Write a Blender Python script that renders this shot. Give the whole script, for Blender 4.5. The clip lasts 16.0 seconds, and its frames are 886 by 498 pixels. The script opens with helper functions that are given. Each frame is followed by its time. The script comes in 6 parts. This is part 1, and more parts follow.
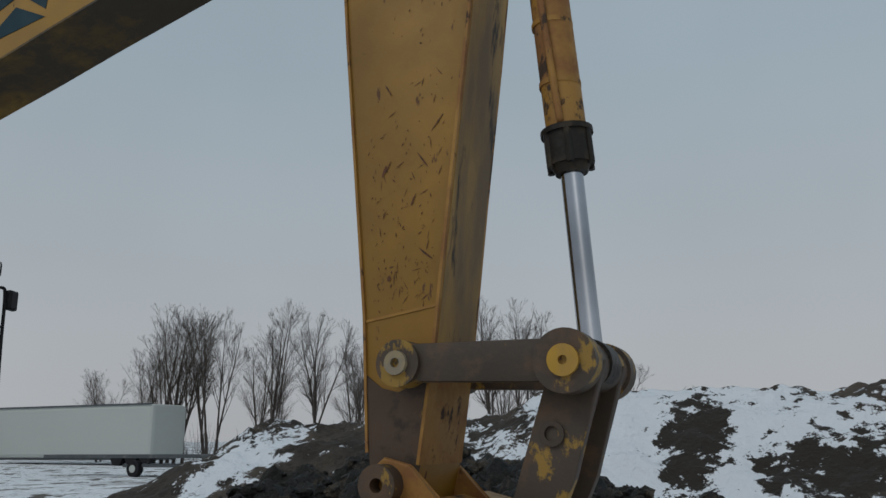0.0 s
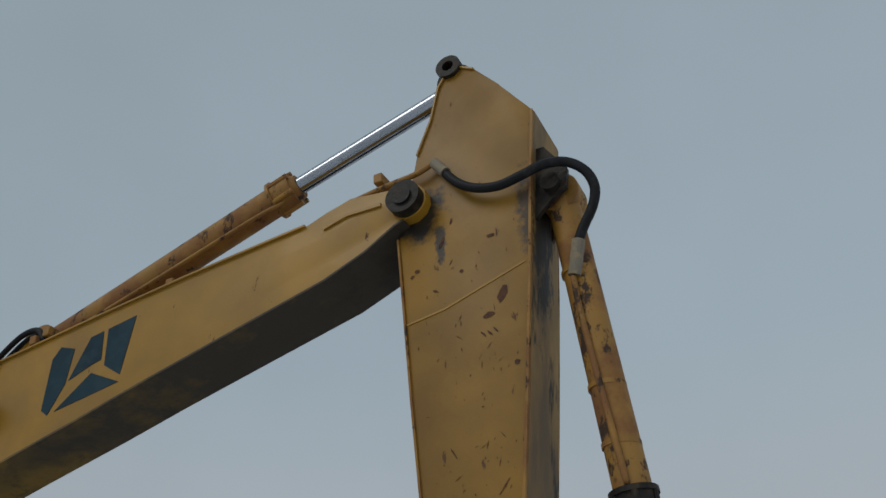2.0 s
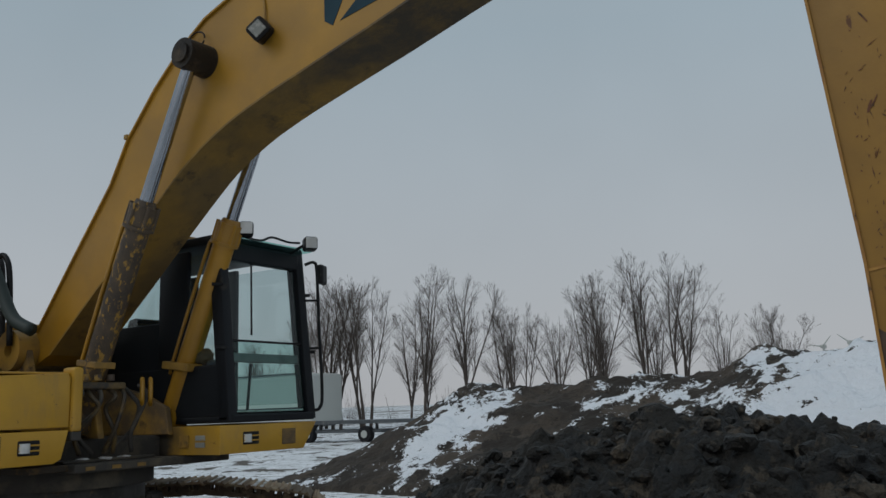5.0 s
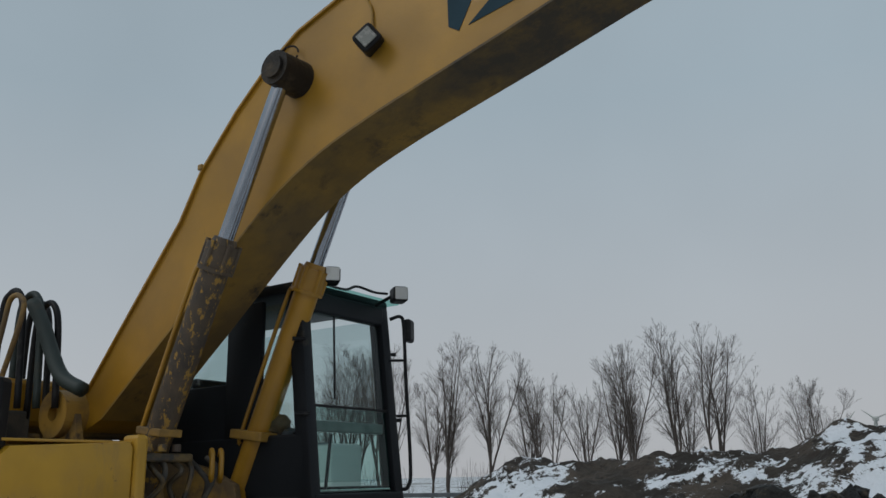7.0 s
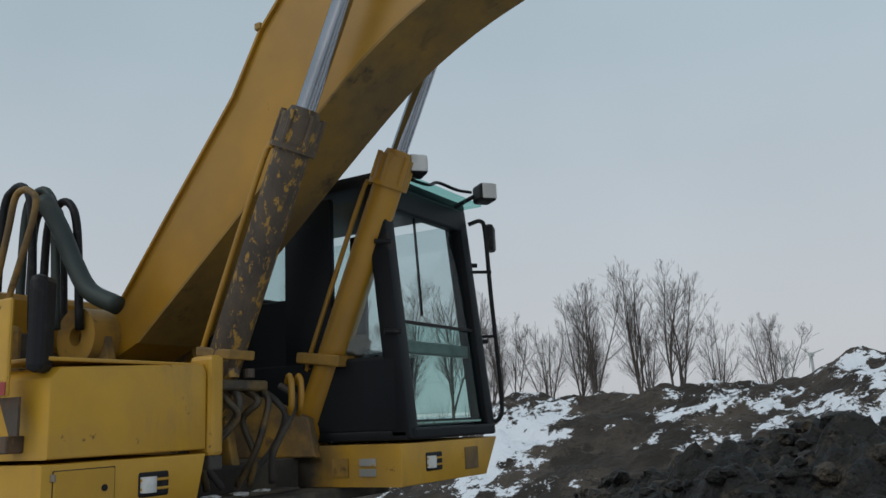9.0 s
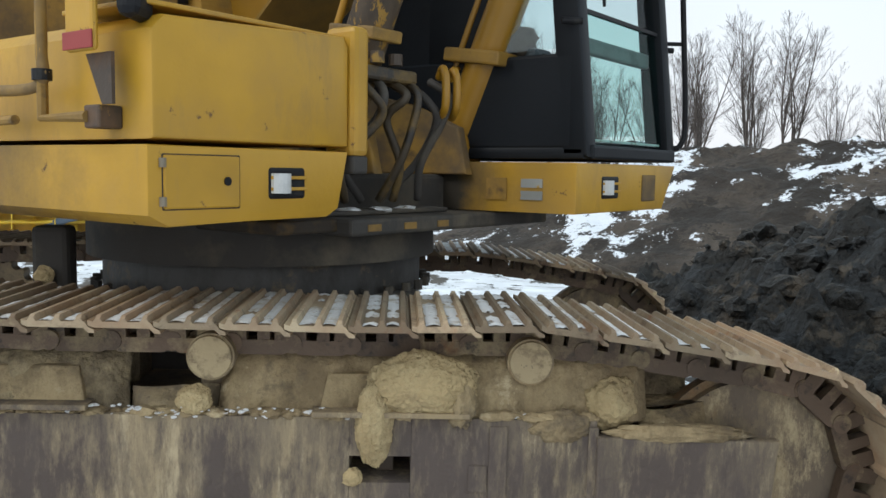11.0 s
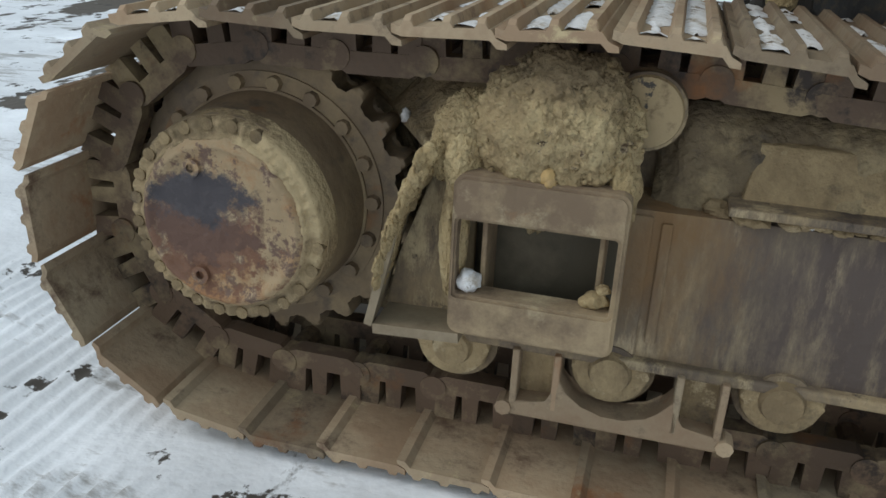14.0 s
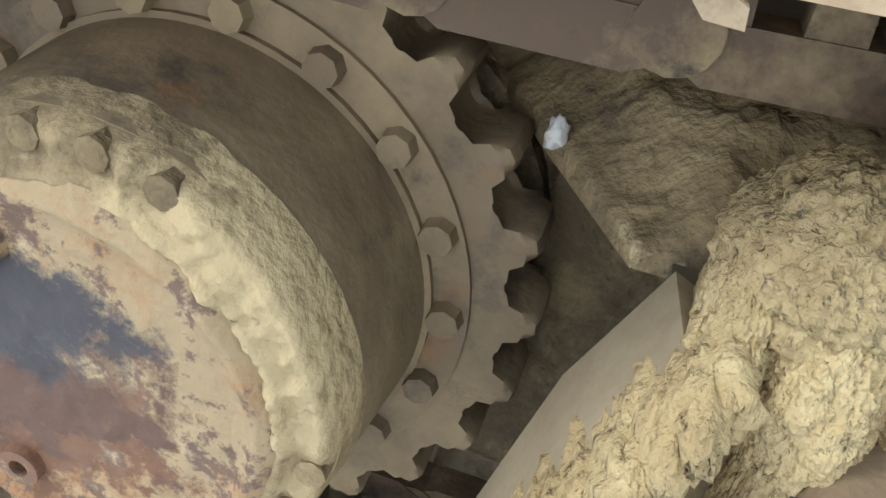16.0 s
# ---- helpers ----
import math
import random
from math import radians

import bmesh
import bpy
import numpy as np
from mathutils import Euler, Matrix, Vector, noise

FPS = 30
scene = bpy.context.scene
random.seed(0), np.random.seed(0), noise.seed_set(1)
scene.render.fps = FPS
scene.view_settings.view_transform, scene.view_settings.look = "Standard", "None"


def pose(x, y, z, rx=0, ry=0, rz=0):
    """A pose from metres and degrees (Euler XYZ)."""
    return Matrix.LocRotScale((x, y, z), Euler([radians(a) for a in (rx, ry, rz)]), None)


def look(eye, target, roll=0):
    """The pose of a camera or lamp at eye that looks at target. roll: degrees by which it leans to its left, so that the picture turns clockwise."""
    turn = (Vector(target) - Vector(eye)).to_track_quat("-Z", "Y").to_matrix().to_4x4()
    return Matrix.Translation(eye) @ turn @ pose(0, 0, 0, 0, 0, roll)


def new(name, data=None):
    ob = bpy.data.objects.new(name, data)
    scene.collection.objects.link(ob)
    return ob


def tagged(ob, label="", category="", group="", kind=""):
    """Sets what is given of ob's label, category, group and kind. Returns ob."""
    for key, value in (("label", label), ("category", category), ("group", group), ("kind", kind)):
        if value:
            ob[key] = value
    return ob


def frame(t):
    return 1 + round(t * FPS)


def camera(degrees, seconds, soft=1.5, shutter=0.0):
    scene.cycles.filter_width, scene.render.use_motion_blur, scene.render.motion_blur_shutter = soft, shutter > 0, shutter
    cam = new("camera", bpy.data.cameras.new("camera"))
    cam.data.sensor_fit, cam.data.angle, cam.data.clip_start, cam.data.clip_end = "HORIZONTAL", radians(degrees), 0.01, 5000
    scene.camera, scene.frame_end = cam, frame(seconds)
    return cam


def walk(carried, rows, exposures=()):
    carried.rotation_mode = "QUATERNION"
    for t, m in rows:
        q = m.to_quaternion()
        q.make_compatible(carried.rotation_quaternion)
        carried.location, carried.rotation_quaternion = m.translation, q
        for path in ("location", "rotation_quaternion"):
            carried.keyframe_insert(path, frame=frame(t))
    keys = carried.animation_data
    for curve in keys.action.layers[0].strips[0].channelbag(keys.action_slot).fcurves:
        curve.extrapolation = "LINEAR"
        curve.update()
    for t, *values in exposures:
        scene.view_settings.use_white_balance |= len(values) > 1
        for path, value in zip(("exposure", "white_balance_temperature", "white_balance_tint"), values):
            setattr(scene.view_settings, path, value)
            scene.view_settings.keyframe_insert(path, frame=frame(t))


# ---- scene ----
cam = camera(55.5, 16.0)
PATH = [
    (0, (0.571, 0.187, 1.386), (-0.232, 1.955, 1.834), -0.4),
    (0.5, (0.55, 0.147, 1.47), (-0.149, 1.907, 2.084), -1.7),
    (1, (0.48, -0.073, 1.592), (-0.052, 1.634, 2.476), -4.2),
    (1.5, (0.518, -0.129, 1.613), (-0.041, 1.462, 2.689), -5.1),
    (2, (0.493, -0.152, 1.614), (-0.221, 1.366, 2.703), -2.3),
    (2.5, (0.442, -0.085, 1.545), (-0.408, 1.396, 2.584), -1.4),
    (3, (0.297, -0.058, 1.464), (-0.666, 1.46, 2.342), -3.3),
    (3.5, (0.0, -0.218, 1.436), (-1.026, 1.357, 2.121), -4.3),
    (4, (-0.273, -0.346, 1.436), (-1.365, 1.263, 1.902), -3.0),
    (4.2, (-0.382, -0.393, 1.427), (-1.504, 1.219, 1.803), -3.0),
    (6.3, (-1.662, -0.227, 1.445), (-2.59, 1.497, 1.857), 0.0),
    (6.5, (-1.738, -0.18, 1.465), (-2.7, 1.511, 1.929), 0.3),
    (7, (-1.953, 0.008, 1.496), (-3.022, 1.614, 2.026), -1.3),
    (7.5, (-2.21, 0.146, 1.491), (-3.248, 1.779, 1.998), -2.4),
    (8, (-2.619, 0.198, 1.441), (-3.608, 1.863, 1.943), -3.4),
    (8.2, (-2.769, 0.222, 1.469), (-3.738, 1.897, 1.973), -3.5),
    (10.3, (-3.828, 0.723, 1.379), (-4.814, 2.463, 1.361), -1.1),
    (10.5, (-3.891, 0.784, 1.349), (-4.868, 2.527, 1.271), -0.9),
    (11, (-4.043, 0.92, 1.315), (-5.227, 2.521, 1.13), 0.9),
    (11.5, (-4.253, 0.907, 1.261), (-5.547, 2.369, 0.827), 2.7),
    (12, (-4.512, 0.926, 1.328), (-5.914, 2.217, 0.722), 3.0),
    (12.5, (-4.723, 0.873, 1.179), (-6.313, 1.972, 0.666), 1.8),
    (13, (-5.091, 0.844, 1.173), (-6.711, 1.9, 0.66), 3.0),
    (13.5, (-5.445, 0.745, 1.164), (-7.005, 1.79, 0.476), 2.3),
    (14, (-5.77, 0.746, 1.121), (-7.265, 1.818, 0.337), 1.9),
    (14.5, (-6.081, 0.818, 1.145), (-7.5, 1.92, 0.266), 2.6),
    (15, (-6.369, 0.929, 1.099), (-7.739, 1.998, 0.109), 3.6),
    (15.5, (-6.569, 1.091, 1.055), (-7.901, 2.152, 0.005), 5.7),
    (16, (-6.754, 1.2, 0.977), (-8.049, 2.269, -0.11), 10.1),
]
EXPOSURES = [(0.0, -0.27), (4.2, -0.27), (6.5, -0.18), (8.2, -0.2), (10.3, 0.92), (11.0, 0.97), (11.5, 1.2), (12.0, 1.45), (12.5, 1.27), (13.0, 1.05), (13.5, 0.93), (14.0, 0.58), (14.5, 0.52), (15.0, 0.78), (15.5, 1.32), (16.0, 1.8)]
walk(cam, [(t, look(eye, target, roll)) for t, eye, target, roll in PATH], EXPOSURES)

# ---- sky and light: an even winter overcast ----
world = bpy.data.worlds.new("overcast")
scene.world = world
world.use_nodes = True
wn, wl = world.node_tree.nodes, world.node_tree.links
sky = wn.new("ShaderNodeTexSky")
sky.sky_type, sky.sun_disc = "NISHITA", False
sky.sun_elevation, sky.sun_rotation = radians(24), radians(150)
sky.air_density, sky.dust_density, sky.ozone_density = 1.0, 4.0, 1.0
grey = wn.new("ShaderNodeHueSaturation")
grey.inputs["Saturation"].default_value = 0.30
wl.new(sky.outputs[0], grey.inputs["Color"])
coord = wn.new("ShaderNodeTexCoord")
cloud = wn.new("ShaderNodeTexNoise")
cloud.inputs["Scale"].default_value, cloud.inputs["Detail"].default_value = 1.6, 4.0
wl.new(coord.outputs["Generated"], cloud.inputs["Vector"])
band = wn.new("ShaderNodeMapRange")
band.inputs["From Min"].default_value, band.inputs["From Max"].default_value = 0.3, 0.7
band.inputs["To Min"].default_value, band.inputs["To Max"].default_value = 0.92, 1.06
wl.new(cloud.outputs["Fac"], band.inputs["Value"])
veil = wn.new("ShaderNodeMix")
veil.data_type = "RGBA"
veil.inputs["Factor"].default_value = 0.86
split, rise, layers_ = wn.new("ShaderNodeSeparateXYZ"), wn.new("ShaderNodeMapRange"), wn.new("ShaderNodeMix")
rise.inputs["From Min"].default_value, rise.inputs["From Max"].default_value = 0.0, 0.42
layers_.data_type = "RGBA"
layers_.inputs["A"].default_value, layers_.inputs["B"].default_value = (7.4, 7.6, 7.95, 1), (5.15, 6.4, 7.3, 1)
wl.new(coord.outputs["Generated"], split.inputs[0])
wl.new(split.outputs["Z"], rise.inputs["Value"])
wl.new(rise.outputs[0], layers_.inputs["Factor"])
wl.new(layers_.outputs["Result"], veil.inputs["B"])
wl.new(grey.outputs[0], veil.inputs["A"])
shade = wn.new("ShaderNodeMix")
shade.data_type, shade.blend_type = "RGBA", "MULTIPLY"
shade.inputs["Factor"].default_value = 1.0
wl.new(veil.outputs["Result"], shade.inputs["A"])
wl.new(band.outputs[0], shade.inputs["B"])
back = wn["Background"]
back.inputs["Strength"].default_value = 0.075
wl.new(shade.outputs["Result"], back.inputs["Color"])
sun = new("sun", bpy.data.lights.new("sun", "SUN"))
sun.data.energy, sun.data.angle, sun.data.color = 0.6, radians(25), (1.0, 0.96, 0.9)
sun.matrix_world = look((0, 0, 20), (6, 11, 8))

# ---- materials ----
def socket(nodes, links, value, target):
    if isinstance(value, (int, float)):
        target.default_value = value
    elif isinstance(value, tuple):
        target.default_value = (*value, 1)
    else:
        links.new(value, target)


def surface(name, base, layers=(), rough=0.6, metal=0.0, bump=0.3, grain=60.0, depth=0.004, lumps=0.0, lump_scale=6.0, coat=0.0, spread=True, broad=2.3, pieces=None):
    """A weathered surface. layers: colour, noise scale, from, to, stretch (x, y, z), roughness of the layer."""
    m = bpy.data.materials.new(name)
    m.use_nodes = True
    n, l = m.node_tree.nodes, m.node_tree.links
    out = n["Principled BSDF"]
    tc, info = n.new("ShaderNodeTexCoord"), n.new("ShaderNodeObjectInfo")
    place = tc.outputs["Object"]
    if spread:
        push = n.new("ShaderNodeVectorMath")
        push.operation = "MULTIPLY_ADD"
        l.new(info.outputs["Random"], push.inputs[0])
        push.inputs[1].default_value = (37.0, 91.0, 53.0)
        l.new(place, push.inputs[2])
        place = push.outputs[0]
    # broad and fine variation of the base colour
    fine = n.new("ShaderNodeTexNoise")
    fine.inputs["Scale"].default_value, fine.inputs["Detail"].default_value = broad, 8.0
    l.new(place, fine.inputs["Vector"])
    vary = n.new("ShaderNodeMapRange")
    vary.inputs["From Min"].default_value, vary.inputs["From Max"].default_value = 0.3, 0.7
    vary.inputs["To Min"].default_value, vary.inputs["To Max"].default_value = 0.78, 1.15
    l.new(fine.outputs["Fac"], vary.inputs["Value"])
    tint = n.new("ShaderNodeMix")
    tint.data_type, tint.blend_type = "RGBA", "MULTIPLY"
    tint.inputs["Factor"].default_value = 1.0
    tint.inputs["A"].default_value = (*base, 1)
    l.new(vary.outputs[0], tint.inputs["B"])
    colour, roughness = tint.outputs["Result"], rough
    for tone, scale, low, high, stretch, gloss, *crumble in layers:
        turn = n.new("ShaderNodeMapping")
        turn.inputs["Scale"].default_value = stretch
        l.new(place, turn.inputs["Vector"])
        spots = n.new("ShaderNodeTexNoise")
        spots.inputs["Scale"].default_value, spots.inputs["Detail"].default_value, spots.inputs["Roughness"].default_value = scale, 9.0, (crumble or (0.62,))[0]
        l.new(turn.outputs[0], spots.inputs["Vector"])
        edge = n.new("ShaderNodeMapRange")
        edge.inputs["From Min"].default_value, edge.inputs["From Max"].default_value = low, high
        l.new(spots.outputs["Fac"], edge.inputs["Value"])
        mix = n.new("ShaderNodeMix")
        mix.data_type = "RGBA"
        l.new(edge.outputs[0], mix.inputs["Factor"])
        l.new(colour, mix.inputs["A"])
        mix.inputs["B"].default_value = (*tone, 1)
        colour = mix.outputs["Result"]
        sheen = n.new("ShaderNodeMix")
        l.new(edge.outputs[0], sheen.inputs["Factor"])
        socket(n, l, roughness, sheen.inputs["A"])
        sheen.inputs["B"].default_value = gloss
        roughness = sheen.outputs["Result"]
    if pieces:  # each piece a tone of its own
        tone_of, dim = n.new("ShaderNodeMapRange"), n.new("ShaderNodeMix")
        tone_of.inputs["To Min"].default_value, tone_of.inputs["To Max"].default_value = pieces
        l.new(info.outputs["Random"], tone_of.inputs["Value"])
        dim.data_type, dim.blend_type = "RGBA", "MULTIPLY"
        dim.inputs["Factor"].default_value = 1.0
        l.new(colour, dim.inputs["A"])
        l.new(tone_of.outputs[0], dim.inputs["B"])
        colour = dim.outputs["Result"]
    l.new(colour, out.inputs["Base Color"])
    socket(n, l, roughness, out.inputs["Roughness"])
    out.inputs["Metallic"].default_value = metal
    out.inputs["Coat Weight"].default_value = coat
    small = n.new("ShaderNodeTexNoise")
    small.inputs["Scale"].default_value, small.inputs["Detail"].default_value = grain, 6.0
    l.new(place, small.inputs["Vector"])
    relief = n.new("ShaderNodeBump")
    relief.inputs["Strength"].default_value, relief.inputs["Distance"].default_value = bump, depth
    l.new(small.outputs["Fac"], relief.inputs["Height"])
    normal = relief.outputs[0]
    if lumps:
        big = n.new("ShaderNodeTexNoise")
        big.inputs["Scale"].default_value, big.inputs["Detail"].default_value = lump_scale, 5.0
        l.new(place, big.inputs["Vector"])
        knead = n.new("ShaderNodeBump")
        knead.inputs["Strength"].default_value, knead.inputs["Distance"].default_value = 1.0, lumps
        l.new(big.outputs["Fac"], knead.inputs["Height"])
        l.new(normal, knead.inputs["Normal"])
        normal = knead.outputs[0]
    l.new(normal, out.inputs["Normal"])
    return m


def patch(m, centre, radii, tone, soft, wobble, scale, stretch=(1, 1, 1)):
    """A patch of another tone with a ragged edge at one place of an object."""
    n, l = m.node_tree.nodes, m.node_tree.links
    target = n["Principled BSDF"].inputs["Base Color"]
    before = target.links[0].from_socket
    tc, away, far, spots = n.new("ShaderNodeTexCoord"), n.new("ShaderNodeMapping"), n.new("ShaderNodeVectorMath"), n.new("ShaderNodeTexNoise")
    away.inputs["Location"].default_value = [-c / r for c, r in zip(centre, radii)]
    away.inputs["Scale"].default_value = [1 / r for r in radii]
    l.new(tc.outputs["Object"], away.inputs["Vector"])
    far.operation = "LENGTH"
    l.new(away.outputs[0], far.inputs[0])
    spots.inputs["Scale"].default_value, spots.inputs["Detail"].default_value, spots.inputs["Roughness"].default_value = scale, 8.0, 0.72
    drawn = n.new("ShaderNodeMapping")
    drawn.inputs["Scale"].default_value = stretch
    l.new(tc.outputs["Object"], drawn.inputs["Vector"])
    l.new(drawn.outputs[0], spots.inputs["Vector"])
    sum_, edge, mix = n.new("ShaderNodeMath"), n.new("ShaderNodeMapRange"), n.new("ShaderNodeMix")
    sum_.operation = "MULTIPLY_ADD"
    l.new(spots.outputs["Fac"], sum_.inputs[0])
    sum_.inputs[1].default_value = 2 * wobble
    l.new(far.outputs["Value"], sum_.inputs[2])
    edge.inputs["From Min"].default_value, edge.inputs["From Max"].default_value = 1 + wobble + soft / 2, 1 + wobble - soft / 2
    l.new(sum_.outputs[0], edge.inputs["Value"])
    mix.data_type = "RGBA"
    l.new(edge.outputs[0], mix.inputs["Factor"])
    l.new(before, mix.inputs["A"])
    mix.inputs["B"].default_value = (*tone, 1)
    l.new(mix.outputs["Result"], target)


ONE = (1, 1, 1)
RUST, DARK_RUST, STEEL, MUD, PALE_MUD = (0.17, 0.075, 0.03), (0.06, 0.035, 0.022), (0.07, 0.062, 0.06), (0.33, 0.255, 0.15), (0.46, 0.37, 0.22)
YELLOW = (0.37, 0.188, 0.013)
yellow = surface("yellow_paint", YELLOW, [((0.28, 0.15, 0.028), 1.2, 0.5, 0.75, ONE, 0.6), ((0.10, 0.045, 0.02), 9, 0.68, 0.71, (1, 1, 0.45), 0.8)], 0.42, bump=0.12, coat=0.08)
yellow_scuffed = surface("scuffed_yellow_paint", (0.30, 0.148, 0.010), [((0.21, 0.105, 0.014), 1.5, 0.45, 0.75, ONE, 0.6), ((0.12, 0.055, 0.025), 14, 0.64, 0.67, (1, 1, 0.35), 0.8), ((0.07, 0.035, 0.02), 5, 0.69, 0.72, (1.6, 1, 0.6), 0.8)], 0.45, bump=0.15)
yellow_dirty = surface("grimy_yellow_paint", (0.34, 0.19, 0.03), [((0.12, 0.08, 0.04), 2.2, 0.40, 0.58, ONE, 0.8), ((0.05, 0.035, 0.025), 4.5, 0.58, 0.68, ONE, 0.8)], 0.55, bump=0.3)
yellow_rusty = surface("rusty_yellow_paint", (0.36, 0.18, 0.03), [((0.25, 0.11, 0.035), 3.0, 0.45, 0.6, ONE, 0.8), ((0.06, 0.034, 0.02), 8, 0.56, 0.61, (1, 1, 0.6), 0.85, 0.7)], 0.55, bump=0.3)
yellow_clean = surface("dull_yellow_sheet", (0.49, 0.27, 0.022), [((0.39, 0.225, 0.05), 1.7, 0.5, 0.75, ONE, 0.6), ((0.16, 0.085, 0.035), 11, 0.66, 0.69, ONE, 0.8), ((0.33, 0.20, 0.06), 4, 0.55, 0.72, (1, 1, 0.3), 0.7, 0.7)], 0.45, bump=0.15, lumps=0.006, lump_scale=3)
greasy = surface("black_grease", (0.022, 0.018, 0.015), [((0.06, 0.045, 0.03), 8, 0.5, 0.65, ONE, 0.6)], 0.45, bump=0.6, grain=40, lumps=0.006, lump_scale=25)
worn_steel = surface("brown_worn_steel", (0.062, 0.042, 0.028), [((0.12, 0.07, 0.04), 5, 0.5, 0.65, ONE, 0.7), ((0.3, 0.175, 0.03), 5, 0.55, 0.58, (1, 1, 0.6), 0.6, 0.7)], 0.55, metal=0.0, bump=0.4)
chrome = surface("chromed_rod", (0.40, 0.42, 0.46), [((0.30, 0.31, 0.33), 3, 0.55, 0.7, (6, 6, 0.4), 0.3)], 0.17, metal=1.0, bump=0.03)
rubber = surface("black_rubber", (0.012, 0.012, 0.014), [((0.035, 0.035, 0.033), 12, 0.55, 0.7, ONE, 0.7)], 0.5, bump=0.2)
hose_green = surface("dark_green_hose", (0.02, 0.032, 0.03), [((0.05, 0.05, 0.042), 7, 0.55, 0.7, ONE, 0.8)], 0.6, bump=0.3)
cab_black = surface("black_cab_paint", (0.010, 0.012, 0.015), [((0.055, 0.047, 0.035), 2.4, 0.62, 0.74, ONE, 0.7)], 0.5, bump=0.12)
house_dark = surface("soot_dark_underside", (0.05, 0.045, 0.04), [((0.12, 0.10, 0.07), 3, 0.5, 0.68, ONE, 0.8)], 0.8, bump=0.4)
shoe_steel = surface("muddy_rusted_steel", (0.29, 0.198, 0.122), [((0.39, 0.31, 0.205), 3.0, 0.42, 0.60, ONE, 0.9, 0.7), ((0.13, 0.08, 0.05), 6.0, 0.53, 0.66, ONE, 0.7, 0.75), ((0.27, 0.12, 0.05), 3.5, 0.60, 0.70, ONE, 0.8, 0.7), (PALE_MUD, 9.0, 0.60, 0.68, ONE, 0.95, 0.75)], 0.75, bump=0.6, grain=45, lumps=0.004, lump_scale=20, pieces=(0.52, 1.28))
link_steel = surface("dark_rusted_steel", (0.13, 0.085, 0.055), [(MUD, 4.0, 0.50, 0.63, ONE, 0.9, 0.72), ((0.04, 0.028, 0.022), 9.0, 0.55, 0.64, ONE, 0.6, 0.7), ((0.24, 0.11, 0.045), 5.0, 0.60, 0.70, ONE, 0.8)], 0.65, metal=0.1, bump=0.6, grain=50, lumps=0.004, lump_scale=22, pieces=(0.6, 1.1))
frame_mud = surface("mud_mottled_plate", (0.14, 0.106, 0.075), [((0.31, 0.235, 0.135), 2.0, 0.43, 0.58, (1.3, 1.3, 0.6), 0.9, 0.76), ((0.068, 0.052, 0.045), 1.5, 0.53, 0.63, (1.2, 1.2, 0.5), 0.7, 0.76), ((0.43, 0.345, 0.21), 5.0, 0.54, 0.64, (1.3, 1.3, 0.5), 0.95, 0.78), ((0.23, 0.115, 0.04), 1.2, 0.58, 0.72, ONE, 0.8, 0.7), ((0.06, 0.046, 0.036), 22.0, 0.60, 0.68, (1, 1, 0.7), 0.8, 0.7)], 0.8, bump=0.8, grain=45, depth=0.006, lumps=0.008, lump_scale=14)
mud_brown = surface("brown_mixed_clay", (0.20, 0.145, 0.08), [((0.37, 0.28, 0.155), 2.6, 0.44, 0.60, (1.2, 1.2, 0.7), 0.95, 0.75), ((0.10, 0.075, 0.05), 3.5, 0.55, 0.66, ONE, 0.9, 0.75), ((0.46, 0.37, 0.23), 8.0, 0.58, 0.66, ONE, 0.95, 0.75)], 0.95, bump=1.0, grain=50, depth=0.01, lumps=0.016, lump_scale=16)
gear_steel = surface("muddy_gear_steel", (0.20, 0.145, 0.09), [((0.31, 0.235, 0.14), 3.5, 0.45, 0.62, ONE, 0.9, 0.7), ((0.08, 0.062, 0.048), 6.0, 0.54, 0.66, ONE, 0.5, 0.72), ((0.27, 0.13, 0.05), 4.0, 0.62, 0.72, ONE, 0.8)], 0.6, bump=0.6, grain=40, lumps=0.005, lump_scale=18)
step_rust = surface("rusty_step_plate", (0.20, 0.14, 0.088), [((0.33, 0.25, 0.15), 5.0, 0.42, 0.60, ONE, 0.9, 0.75), ((0.27, 0.14, 0.06), 5.5, 0.58, 0.70, ONE, 0.8, 0.72), ((0.10, 0.065, 0.05), 6.0, 0.56, 0.66, ONE, 0.7, 0.75), ((0.42, 0.34, 0.21), 6.0, 0.55, 0.66, ONE, 0.9, 0.75)], 0.8, bump=0.7, grain=50, lumps=0.005, lump_scale=20)
mud_dark = surface("damp_dark_clay", (0.15, 0.115, 0.07), [((0.30, 0.235, 0.135), 6.0, 0.48, 0.62, ONE, 0.95, 0.75), ((0.07, 0.058, 0.045), 5.0, 0.55, 0.66, ONE, 0.9, 0.75)], 0.95, bump=1.0, grain=50, depth=0.012, lumps=0.016, lump_scale=22)
mud = surface("dried_clay", (0.40, 0.30, 0.155), [((0.50, 0.395, 0.22), 5, 0.48, 0.62, ONE, 0.95, 0.72), ((0.27, 0.195, 0.105), 7, 0.54, 0.66, ONE, 0.95, 0.75), ((0.13, 0.085, 0.045), 20, 0.66, 0.70, ONE, 0.95, 0.7)], 0.95, bump=0.85, grain=75, depth=0.012, lumps=0.013, lump_scale=38)
